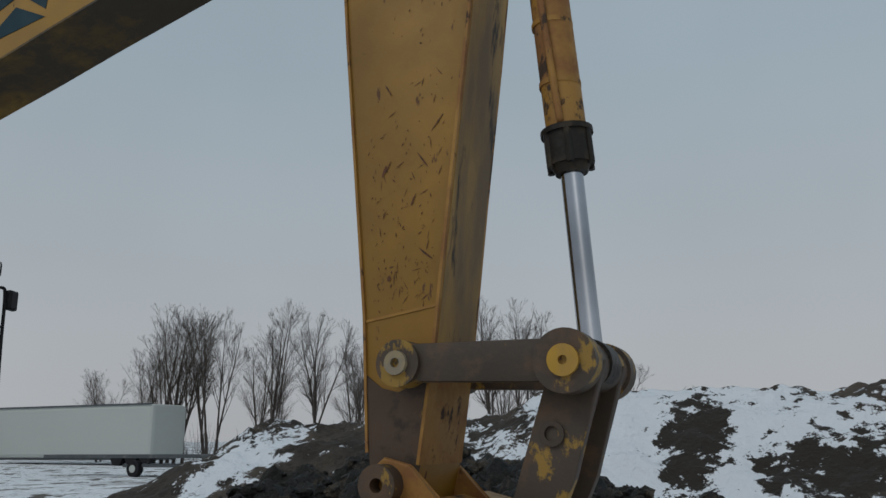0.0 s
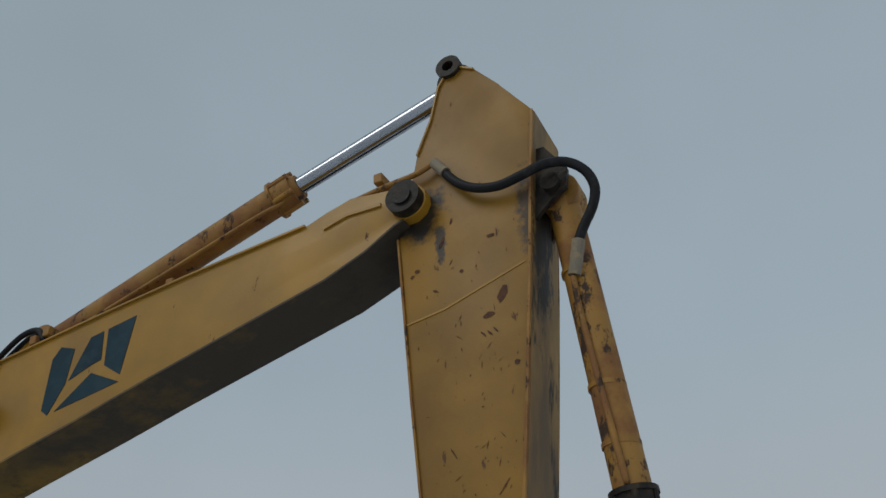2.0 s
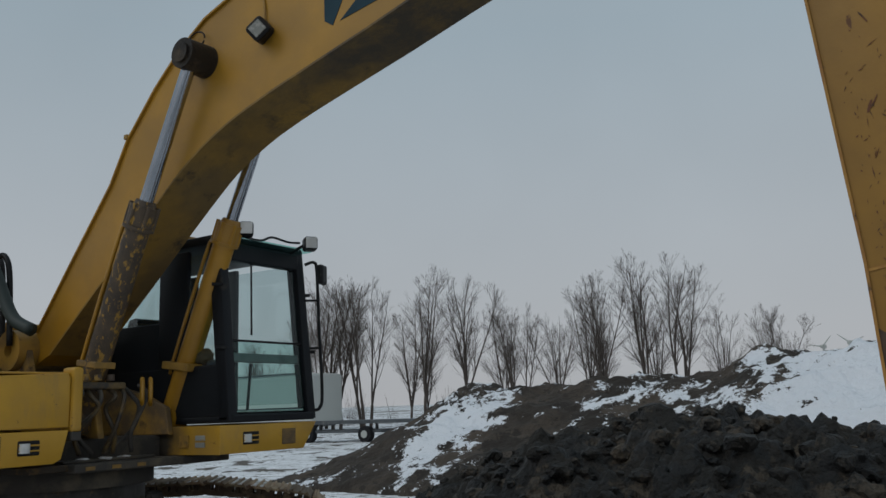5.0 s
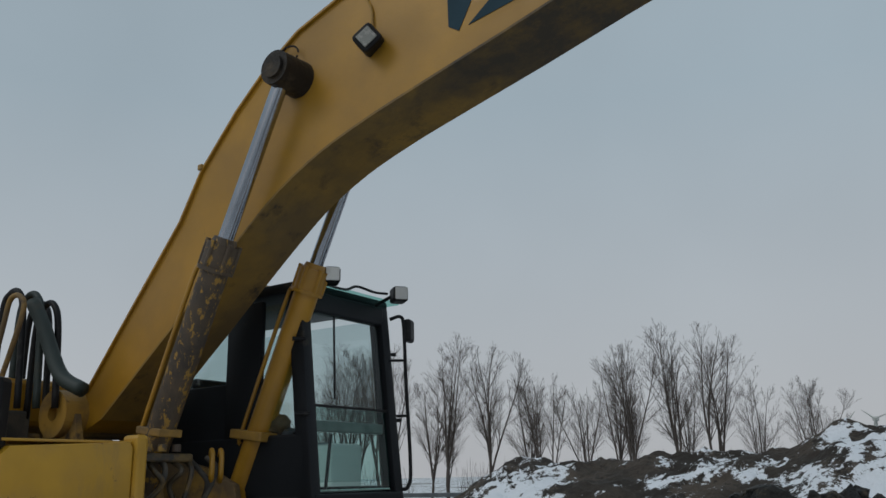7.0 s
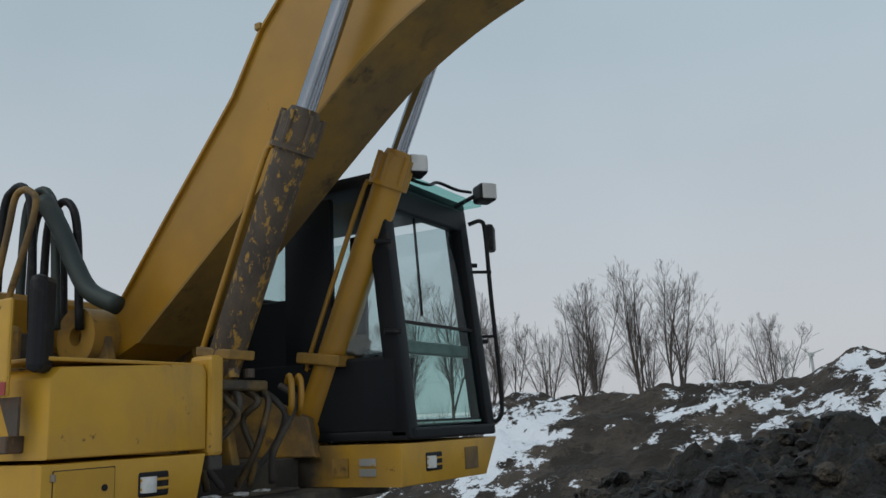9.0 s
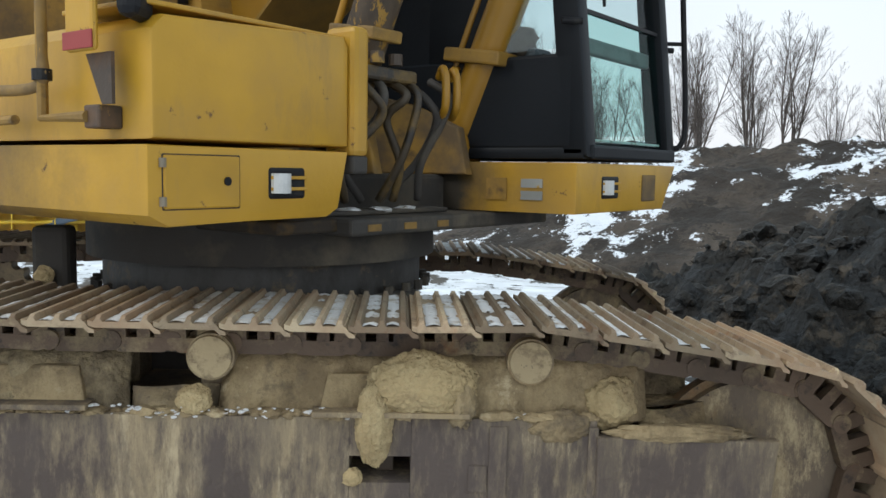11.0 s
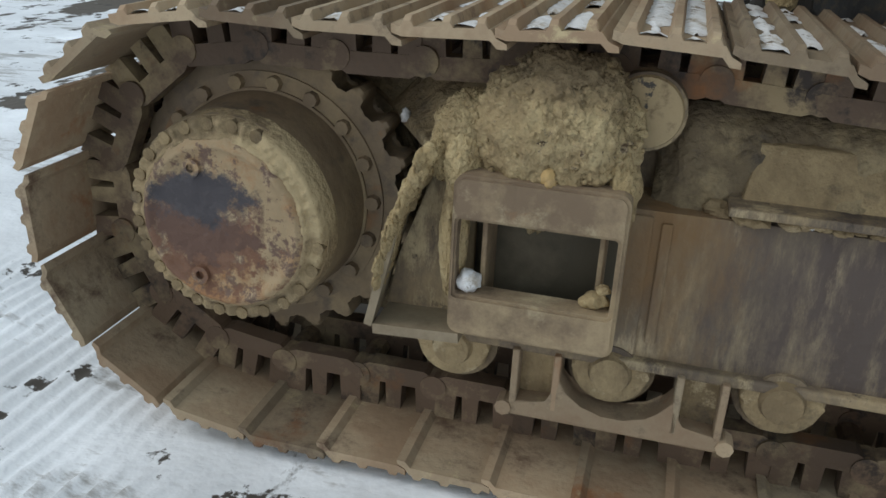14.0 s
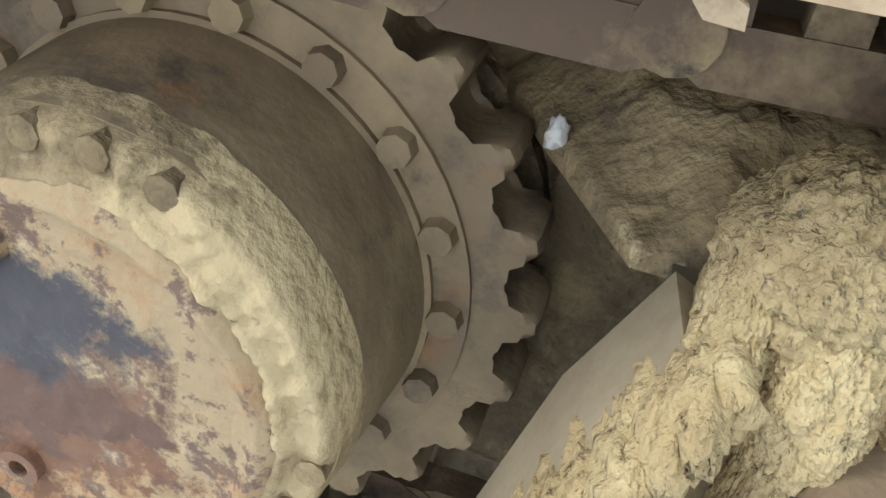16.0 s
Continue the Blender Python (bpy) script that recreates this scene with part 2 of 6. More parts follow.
mud_hump = surface("dried_clay_with_damp_top", (0.38, 0.285, 0.15), [((0.48, 0.38, 0.21), 6, 0.48, 0.62, ONE, 0.95, 0.75), ((0.25, 0.18, 0.095), 9, 0.52, 0.66, ONE, 0.95, 0.78), ((0.50, 0.45, 0.36), 26, 0.62, 0.68, ONE, 0.95, 0.7), ((0.10, 0.065, 0.035), 26, 0.62, 0.66, ONE, 0.95, 0.7)], 0.95, bump=0.9, grain=85, depth=0.012, lumps=0.014, lump_scale=42, spread=False)
# browner, darker tone towards the top of the hump
patch(mud_hump, (-4.17, 5.66, 0.905), (0.22, 0.3, 0.085), (0.17, 0.125, 0.07), 0.9, 1.2, 12)
hub_plate = surface("rust_blue_hub_plate", (0.38, 0.28, 0.165), [((0.31, 0.16, 0.07), 7, 0.48, 0.64, ONE, 0.8, 0.75), ((0.14, 0.085, 0.06), 17, 0.52, 0.56, ONE, 0.6, 0.70), ((0.44, 0.34, 0.21), 18, 0.56, 0.66, ONE, 0.9, 0.75)], 0.85, bump=0.8, grain=45, depth=0.006, lumps=0.006, lump_scale=30, spread=False)
patch(hub_plate, (-0.03, 0, -0.06), (0.11, 1, 0.075), (0.17, 0.085, 0.05), 0.5, 3.2, 22)
patch(hub_plate, (-0.06, 0, -0.01), (0.12, 1, 0.08), (0.12, 0.068, 0.05), 0.4, 2.2, 17)
patch(hub_plate, (-0.055, 0, 0.05), (0.105, 1, 0.055), (0.062, 0.056, 0.062), 0.3, 1.3, 15)
bolt_steel = surface("muddy_bolt_steel", (0.24, 0.20, 0.145), [((0.36, 0.285, 0.17), 14, 0.5, 0.6, ONE, 0.9)], 0.6, metal=0.2, bump=0.5)
snow = surface("trodden_snow", (0.80, 0.82, 0.86), [((0.66, 0.68, 0.72), 2.0, 0.5, 0.7, ONE, 0.8)], 0.75, bump=0.5, grain=30, depth=0.006, lumps=0.02, lump_scale=7, spread=False)
soil_pile = surface("dark_soil_with_snow", (0.043, 0.034, 0.027), [((0.090, 0.071, 0.055), 0.8, 0.45, 0.60, ONE, 0.95, 0.75), ((0.80, 0.83, 0.88), 0.30, 0.545, 0.555, (1, 0.9, 1.3), 0.8, 0.74), ((0.80, 0.83, 0.88), 1.3, 0.605, 0.62, (1, 1, 1.4), 0.8, 0.70), ((0.030, 0.024, 0.019), 0.75, 0.53, 0.54, (1, 1, 0.8), 0.95, 0.75), ((0.035, 0.028, 0.022), 3.2, 0.58, 0.595, ONE, 0.95, 0.75)], 0.95, bump=1.0, grain=14, depth=0.04, lumps=0.14, lump_scale=2.6, spread=False)
patch(soil_pile, (-1.5, 13.6, 1.3), (3.0, 4.5, 2.6), (0.80, 0.83, 0.88), 0.05, 2.2, 1.5)
patch(soil_pile, (-9.8, 13.7, 1.1), (0.75, 2.0, 0.6), (0.80, 0.83, 0.88), 0.05, 2.4, 2.4)
patch(soil_pile, (-1.4, 13.8, 1.5), (0.5, 3.0, 0.9), (0.030, 0.024, 0.019), 0.06, 2.6, 2.2)
patch(soil_pile, (0.6, 13.0, 1.0), (0.9, 3.0, 0.5), (0.030, 0.024, 0.019), 0.06, 2.6, 2.4)
# pale and near-black noise tones imitate lit clod tops and shaded crevices
soil_wet = surface("dark_wet_clods", (0.017, 0.015, 0.012), [((0.085, 0.068, 0.05), 2.2, 0.52, 0.58, ONE, 0.9, 0.7), ((0.007, 0.007, 0.007), 3.0, 0.48, 0.55, ONE, 0.6, 0.75)], 0.8, bump=1.0, grain=18, depth=0.05, lumps=0.2, lump_scale=5, spread=False)
bark = surface("grey_brown_bark", (0.075, 0.06, 0.052), [((0.12, 0.10, 0.088), 1.5, 0.5, 0.65, (1, 1, 0.3), 0.9)], 0.9, bump=0.4)
trailer_white = surface("dull_white_panel", (0.44, 0.46, 0.44), [], 0.6, bump=0.0, broad=0.02)
# darker than the sides: shade is painted in, with grime and tip grease
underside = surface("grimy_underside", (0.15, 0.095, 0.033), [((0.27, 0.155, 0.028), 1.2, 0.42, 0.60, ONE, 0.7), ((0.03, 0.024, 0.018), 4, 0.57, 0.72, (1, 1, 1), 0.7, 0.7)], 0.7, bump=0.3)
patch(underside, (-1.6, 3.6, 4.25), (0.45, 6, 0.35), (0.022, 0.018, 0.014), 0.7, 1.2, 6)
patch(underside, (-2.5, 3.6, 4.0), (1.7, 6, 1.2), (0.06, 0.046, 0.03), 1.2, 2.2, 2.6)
ice = surface("frozen_snow_crust", (0.70, 0.70, 0.70), [((0.44, 0.38, 0.30), 9, 0.52, 0.62, ONE, 0.9, 0.75), ((0.20, 0.15, 0.10), 22, 0.58, 0.64, ONE, 0.9, 0.7)], 0.8, bump=0.8, grain=30, lumps=0.012, lump_scale=22)
dark_sheet = surface("dark_grey_sheet", (0.07, 0.08, 0.088), [((0.16, 0.16, 0.16), 2, 0.55, 0.7, ONE, 0.7)], 0.5, bump=0.1)
blue_grey = surface("slate_blue_plastic", (0.07, 0.10, 0.14), [], 0.45, bump=0.1)
corn_yellow = surface("bright_yellow_sheet", (0.72, 0.47, 0.04), [((0.5, 0.33, 0.06), 2, 0.55, 0.7, ONE, 0.6)], 0.4, bump=0.1)
red_paint = surface("faded_red_paint", (0.30, 0.035, 0.03), [((0.2, 0.05, 0.04), 2, 0.5, 0.7, ONE, 0.6)], 0.5, bump=0.1)
orange_paint = surface("orange_paint", (0.70, 0.13, 0.035), [], 0.5, bump=0.1)
decal_dark = surface("dark_teal_decal", (0.018, 0.045, 0.062), [((0.03, 0.06, 0.075), 5, 0.5, 0.7, ONE, 0.7)], 0.7, bump=0.05)
lamp_lens = surface("clouded_lamp_lens", (0.62, 0.63, 0.62), [((0.45, 0.45, 0.44), 20, 0.5, 0.7, ONE, 0.3)], 0.25, bump=0.1)
grey_label = surface("worn_grey_label", (0.36, 0.36, 0.33), [((0.5, 0.3, 0.06), 12, 0.55, 0.6, ONE, 0.6)], 0.6, bump=0.1)


for m in (cab_black, rubber, greasy, decal_dark):
    m.node_tree.nodes["Principled BSDF"].inputs["Specular IOR Level"].default_value = 0.2


def glass(name, tone, rough=0.02):
    m = bpy.data.materials.new(name)
    m.use_nodes = True
    n, l = m.node_tree.nodes, m.node_tree.links
    clear, shine, mix = n.new("ShaderNodeBsdfTransparent"), n.new("ShaderNodeBsdfGlossy"), n.new("ShaderNodeMixShader")
    clear.inputs["Color"].default_value = (*tone, 1)
    shine.inputs["Roughness"].default_value = rough
    mix.inputs[0].default_value = 0.06
    l.new(clear.outputs[0], mix.inputs[1])
    l.new(shine.outputs[0], mix.inputs[2])
    l.new(mix.outputs[0], n["Material Output"].inputs["Surface"])
    return m


pane_clear, pane_green = glass("window_glass", (0.86, 0.92, 0.92)), glass("green_tinted_glass", (0.60, 0.82, 0.78))

# ---- helpers for building ----
WORLD = {}


def thing(name, m, label, category, group="", kind=""):
    ob = new(name)
    ob.empty_display_size = 0.2
    ob.matrix_world = m
    WORLD[ob] = m.copy()
    return tagged(ob, label, category, group, kind)


def part(name, bm, material, parent=None, label="", m=None, smooth=False):
    """One mesh object from a bmesh (or a mesh), under a thing or a part; m is its place in the world."""
    if isinstance(bm, bmesh.types.BMesh):
        data = bpy.data.meshes.new(name)
        bmesh.ops.recalc_face_normals(bm, faces=bm.faces)
        bm.to_mesh(data)
        bm.free()
        data.materials.append(material)
        if smooth:
            data.shade_smooth() if smooth is True else data.set_sharp_from_angle(angle=radians(smooth))
            if smooth is not True:
                data.polygons.foreach_set("use_smooth", [True] * len(data.polygons))
    else:
        data = bm
    ob = new(name, data)
    m = m.copy() if m else (WORLD[parent].copy() if parent and parent.type == "MESH" else Matrix.Identity(4))
    WORLD[ob] = m
    if parent:
        ob.parent = parent
        ob.matrix_parent_inverse = WORLD[parent].inverted()
    ob.matrix_basis = m
    if label:
        ob["label"] = label
    return ob


def box(bm, x0, x1, y0, y1, z0, z1, bevel=0.0, m=None):
    verts = bmesh.ops.create_cube(bm, size=1)["verts"]
    bmesh.ops.scale(bm, vec=(x1 - x0, y1 - y0, z1 - z0), verts=verts)
    bmesh.ops.translate(bm, vec=((x0 + x1) / 2, (y0 + y1) / 2, (z0 + z1) / 2), verts=verts)
    if bevel:
        edges = list({e for v in verts for e in v.link_edges})
        verts = list({v for f in bmesh.ops.bevel(bm, geom=edges, offset=bevel, segments=2, profile=0.5, affect="EDGES")["faces"] for v in f.verts} | {v for v in verts if v.is_valid})
    if m is not None:
        bmesh.ops.transform(bm, matrix=m, verts=[v for v in verts if v.is_valid])
    return bm


def rod(bm, a, b, r0, r1=None, seg=20, cap=True):
    a, b = Vector(a), Vector(b)
    m = Matrix.Translation((a + b) / 2) @ (b - a).to_track_quat("Z", "Y").to_matrix().to_4x4()
    bmesh.ops.create_cone(bm, cap_ends=cap, segments=seg, radius1=r0, radius2=r0 if r1 is None else r1, depth=(b - a).length, matrix=m)
    return bm


def plate(bm, outline, y0, y1, bevel=0.0):
    """A plate with its outline in x and z, between two y."""
    near, far = ([bm.verts.new((x, y, z)) for x, z in outline] for y in (y0, y1))
    faces = [bm.faces.new(near), bm.faces.new(far[::-1])]
    for k in range(len(outline)):
        faces.append(bm.faces.new((near[k - 1], far[k - 1], far[k], near[k])))
    if bevel:
        edges = list(faces[0].edges) + list(faces[1].edges)
        bmesh.ops.bevel(bm, geom=edges, offset=bevel, segments=2, profile=0.5, affect="EDGES")
    return bm


def sweep(bm, path, r, seg=10, closed=False, radii=None):
    """A round bar or hose along a path of points."""
    pts = [Vector(p) for p in path]
    rings, side = [], None
    for k, p in enumerate(pts):
        way = (pts[min(k + 1, len(pts) - 1)] - pts[max(k - 1, 0)]).normalized()
        if side is None:
            side = way.orthogonal().normalized()
        side = (side - way * side.dot(way)).normalized()
        up = way.cross(side)
        rr = radii[k] if radii else r
        rings.append([bm.verts.new(p + rr * (math.cos(a) * side + math.sin(a) * up)) for a in (2 * math.pi * i / seg for i in range(seg))])
    for one, two in zip(rings, rings[1:]):
        for i in range(seg):
            bm.faces.new((one[i - 1], one[i], two[i], two[i - 1]))
    bm.faces.new(rings[0][::-1]), bm.faces.new(rings[-1])
    return bm


def curve(points, steps=8):
    """A smooth line through points."""
    pts = [Vector(p) for p in points]
    pts = [2 * pts[0] - pts[1]] + pts + [2 * pts[-1] - pts[-2]]
    out = []
    for a, b, c, d in zip(pts, pts[1:], pts[2:], pts[3:]):
        for k in range(steps):
            t = k / steps
            out.append(0.5 * (2 * b + (c - a) * t + (2 * a - 5 * b + 4 * c - d) * t * t + (3 * b - a - 3 * c + d) * t**3))
    return out + [pts[-2]]


def lump(bm, centre, size, seed=0, rough=0.25, freq=2.2, detail=4):
    """A rough clod of earth."""
    verts = bmesh.ops.create_icosphere(bm, subdivisions=detail, radius=1)["verts"]
    for v in verts:
        p = v.co.copy()
        q = p * freq + Vector((seed * 7.3, seed * 3.1, seed))
        k = 1 + rough * noise.fractal(q, 0.8, 2.0, 5) + (0.06 * (0.42 - noise.voronoi(q * 4.5)[0][0]) + 0.045 * (0.42 - noise.voronoi(q * 10)[0][0]) if detail > 5 else 0) + ((0.03 if detail > 5 else 0.09) * (0.45 - noise.voronoi(q * 2.6)[0][0]) + 0.05 * noise.noise(q * 9) if detail > 3 else 0)
        v.co = Vector(centre) + Vector((p.x * size[0], p.y * size[1], p.z * size[2])) * k
    return bm


def ring(bm, centre, axis, r_out, r_in, length, seg=32):
    """A ring or bush round an axis."""
    m = Matrix.Translation(centre) @ Vector(axis).to_track_quat("Z", "Y").to_matrix().to_4x4()
    loops = []
    for r, h in ((r_out, -0.5), (r_out, 0.5), (r_in, 0.5), (r_in, -0.5)):
        loops.append([bm.verts.new(m @ Vector((r * math.cos(2 * math.pi * i / seg), r * math.sin(2 * math.pi * i / seg), h * length))) for i in range(seg)])
    for k in range(4):
        for i in range(seg):
            bm.faces.new((loops[k - 1][i - 1], loops[k - 1][i], loops[k][i], loops[k][i - 1]))
    return bm


B = bmesh.new
# ---- ground: one sheet of trodden snow and frozen dirt ----
TURN = 39.5                       # the crawler tracks stand at this angle to the upper machine
TRACK = pose(0, 0, 0, 0, 0, TURN)  # local: x along the tracks, y away from the near side, z up


def steps(*spans):
    out = []
    for a, b, d in spans:
        n = max(1, round((b - a) / d))
        out += [a + (b - a) * k / n for k in range(n)]
    return out + [spans[-1][1]]


def ground_height(s, v):
    p = Vector((s, v, 0))
    h = 0.018 * noise.fractal(p * 0.9, 0.9, 2.0, 4) + 0.006 * noise.fractal(p * 5, 0.9, 2.0, 3)
    if -7.5 < s < -4.7 and 4.6 < v < 6.3:  # prints of the grouser bars
        fade = min(1, (s + 7.5) * 2, (-4.7 - s) * 4, (v - 4.6) * 3, (6.3 - v) * 6)
        h += fade * 0.016 * max(0, math.sin(2 * math.pi * s / 0.058)) - 0.01 * fade
    if -5.4 < s < -0.8 and 5.4 < v < 6.4:
        h = min(h, -0.004)
    far = max(0, math.hypot(s, v) - 60)
    return h + min(3.0, 0.01 * far)


rows_s = steps((-3000, -300, 900), (-300, -60, 60), (-60, -20, 5), (-20, -8, 0.4), (-8, -7.2, 0.1), (-7.2, -4.6, 0.0145), (-4.6, 0, 0.07), (0, 12, 0.4), (12, 60, 6), (60, 300, 60), (300, 3000, 900))
rows_v = steps((-3000, -300, 900), (-300, -30, 45), (-30, -4, 2), (-4, 3, 0.35), (3, 6.5, 0.07), (6.5, 14, 0.25), (14, 60, 4), (60, 300, 40), (300, 3000, 900))
verts = [(s, v, ground_height(s, v)) for v in rows_v for s in rows_s]
wide = len(rows_s)
faces = [(j * wide + i, j * wide + i + 1, (j + 1) * wide + i + 1, (j + 1) * wide + i) for j in range(len(rows_v) - 1) for i in range(wide - 1)]
data = bpy.data.meshes.new("ground")
data.from_pydata(verts, [], faces)
ground_mat = surface("snow_and_frozen_dirt", (0.87, 0.89, 0.92), [((0.74, 0.755, 0.78), 0.7, 0.45, 0.65, ONE, 0.8), ((0.42, 0.41, 0.40), 2.6, 0.55, 0.62, (0.5, 1.3, 1), 0.85, 0.72), ((0.10, 0.085, 0.07), 0.9, 0.565, 0.58, (1, 0.55, 1), 0.9), ((0.07, 0.06, 0.05), 3.6, 0.60, 0.615, ONE, 0.9), ((0.16, 0.14, 0.12), 0.05, 0.55, 0.62, ONE, 0.9)], 0.75, bump=0.5, grain=35, depth=0.006, lumps=0.03, lump_scale=4, spread=False)
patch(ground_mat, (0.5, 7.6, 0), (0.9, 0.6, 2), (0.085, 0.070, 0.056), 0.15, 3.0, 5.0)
# ragged oval of darker brown on the ground between the two tracks
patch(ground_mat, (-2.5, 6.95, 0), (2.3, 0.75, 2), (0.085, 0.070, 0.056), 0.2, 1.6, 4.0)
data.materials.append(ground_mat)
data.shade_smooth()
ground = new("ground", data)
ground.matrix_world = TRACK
tagged(ground, "trodden snow over frozen dark dirt", "ground", kind="structure")


# ---- heaps of soil ----
def heap(name, x0, x1, y0, y1, step, height, material, label):
    nx, ny = round((x1 - x0) / step), round((y1 - y0) / step)
    verts = [(x0 + step * i, y0 + step * j, height(x0 + step * i, y0 + step * j)) for j in range(ny + 1) for i in range(nx + 1)]
    faces = [(j * (nx + 1) + i, j * (nx + 1) + i + 1, (j + 1) * (nx + 1) + i + 1, (j + 1) * (nx + 1) + i) for j in range(ny) for i in range(nx) if max(verts[j * (nx + 1) + i][2], verts[(j + 1) * (nx + 1) + i + 1][2]) > -0.12]
    data = bpy.data.meshes.new(name)
    data.from_pydata(verts, [], faces)
    data.materials.append(material)
    data.shade_smooth()
    return tagged(new(name, data), label, "soil heap")


RIDGE = [(-15, -0.3), (-13.4, 0.35), (-12.2, 1.15), (-11.2, 1.68), (-10.5, 1.98), (-9.7, 1.84), (-7.1, 1.88), (-5.4, 1.95), (-4.9, 2.05), (-4.5, 2.3), (-3.8, 2.18), (-2.8, 2.35), (-1.2, 2.3), (0.4, 2.2), (1.5, 2.35), (4, 2.3), (8, 1.7), (12, -0.3)]


def berm(x, y):
    top = float(np.interp(x, [p[0] for p in RIDGE], [p[1] for p in RIDGE]))
    p = Vector((x, y, 0))
    mid = 15.8 + 0.5 * noise.noise(p * 0.3)
    d = (mid - y) / 4.6 if y < mid else (y - mid) / 3.2
    body = top * max(-0.2, 1 - abs(d) ** 1.15) if top > 0 else top
    return body - 0.15 * (d > 0.95) + 0.16 * noise.fractal(p * 1.1, 0.7, 2.1, 6) * min(1, max(0.15, body)) + 0.10 * (0.4 - noise.voronoi(p * 2.6)[0][0]) + 0.05 * (0.4 - noise.voronoi(p * 6)[0][0])


def mound(x, y):
    p = Vector((x, y, 0))
    d = math.hypot((x + 3.6) / 4.2, (y - 9.2) / 3.2) + 0.12 * noise.noise(p * 0.9)
    d = max(0.0, d)
    body = 1.22 * (1 - d**1.9)
    if body < -0.35:
        return -0.3
    q = p + 0.12 * Vector((noise.noise(p * 3), noise.noise(p * 3 + Vector((9, 0, 0))), 0))
    big, small = noise.voronoi(q * 1.7)[0][0], noise.voronoi(q * 4.6)[0][0]
    return max(-0.3, body + 0.13 * noise.fractal(p * 2.0, 0.7, 2.1, 5) + 0.42 * (0.45 - big) + 0.24 * (0.4 - small) + 0.10 * (0.4 - noise.voronoi(q * 10)[0][0]))


heap("soil_bank", -15.5, 12.5, 10.4, 19.6, 0.085, berm, soil_pile, "long heap of dark soil with patches of old snow")
heap("clod_mound", -8.2, 3.0, 5.2, 13.2, 0.042, mound, soil_wet, "heap of dark wet clods of soil dug up before the tracks")


clods = B()
rng = random.Random(31)
for k in range(1000):
    x, y = rng.uniform(-7.4, 1.6), rng.uniform(5.6, 11.5)
    z = mound(x, y)
    if z > 0.05:
        r = rng.choice((0.03, 0.04, 0.05, 0.06, 0.07, 0.09, 0.11))
        lump(clods, (x, y, z + 0.2 * r), (r * rng.uniform(0.8, 1.5), r * rng.uniform(0.8, 1.4), r * 0.85), k, 0.45, 2.0, 2)
tagged(part("clods", clods, soil_wet), "loose dark clods lying on the soil heap", "clods", kind="stuff")


# ---- bare trees ----
def tree(seed, height, stems, spread):
    """A bare tree: each stem forks low into steep leaders that carry ascending boughs and fine twigs."""
    rng = random.Random(seed)
    trunk, twigs = ([], []), ([], [])

    def tube(store, pts, rr, seg):
        verts, faces = store
        base = len(verts)
        w = (pts[-1] - pts[0]).normalized()
        side = w.orthogonal().normalized()
        up = w.cross(side)
        for q, radius in zip(pts, rr):
            verts.extend(q + max(radius, 0.004) * (math.cos(2 * math.pi * i / seg) * side + math.sin(2 * math.pi * i / seg) * up) for i in range(seg))
        for k in range(len(pts) - 1):
            for i in range(seg):
                j = (i + 1) % seg
                faces.append((base + k * seg + i, base + k * seg + j, base + (k + 1) * seg + j, base + (k + 1) * seg + i))

    def limb(store, a, way, length, r0, r1, level):
        n = (7, 6, 4, 3)[level]
        pts, rr, p, w = [a], [r0], a.copy(), way.copy()
        for k in range(n):
            w = (w + Vector((rng.uniform(-1, 1), rng.uniform(-1, 1), 0.45)) * (0.06, 0.09, 0.13, 0.15)[level]).normalized()
            p = p + w * length / n
            pts.append(p.copy())
            rr.append(r0 + (r1 - r0) * (k + 1) / n)
        tube(store, pts, rr, (7, 5, 4, 3)[level])
        return pts, rr

    def grow(pts, rr, length, level):
        n = len(pts) - 1
        for k in range((0, 14, 7, 3)[level]):
            t = rng.uniform(0.12, 0.97)
            i = min(int(t * n), n - 1)
            start = pts[i].lerp(pts[i + 1], t * n - i)
            w = (pts[i + 1] - pts[i]).normalized()
            a = rng.uniform(0, 2 * math.pi)
            side = w.orthogonal().normalized()
            out = side * math.cos(a) + w.cross(side) * math.sin(a)
            way = (w + out * rng.uniform(0.35, 0.62)).normalized()
            size = length * (0.5 if level == 1 else 0.7) * (1.1 - 0.7 * t) * rng.uniform(0.6, 1.0)
            r = rr[i] * 0.42
            more = limb(twigs, start, way, size, r, 0.004, min(level + 1, 3))
            if level < 3:
                grow(*more, size, level + 1)

    for k in range(stems):
        a = 2 * math.pi * k / stems + rng.uniform(0, 1)
        lean = Vector((math.cos(a) * spread, math.sin(a) * spread, 1)).normalized()
        foot = Vector((0.22 * math.cos(a), 0.22 * math.sin(a), -0.2)) * (stems > 1) + Vector((0, 0, -0.2))
        low = height * rng.uniform(0.16, 0.26)
        pts, rr = limb(trunk, foot, lean, low, 0.11, 0.085, 0)
        count = rng.choice((2, 3)) if stems > 1 else 4
        for q in range(count):
            b = 2 * math.pi * q / count + rng.uniform(0, 1.2)
            tip = rng.uniform(0.10, 0.22) if q else 0.05
            way = (lean + Vector((math.cos(b) * tip, math.sin(b) * tip, 0))).normalized()
            size = (height - low) * rng.uniform(0.78, 1.0)
            grow(*limb(trunk, pts[-1], way, size, 0.066, 0.008, 1), size, 1)
    return trunk, twigs


def mesh_of(name, store, material):
    data = bpy.data.meshes.new(name)
    data.from_pydata(*[store[0], [], store[1]])
    data.materials.append(material)
    data.shade_smooth()
    return data


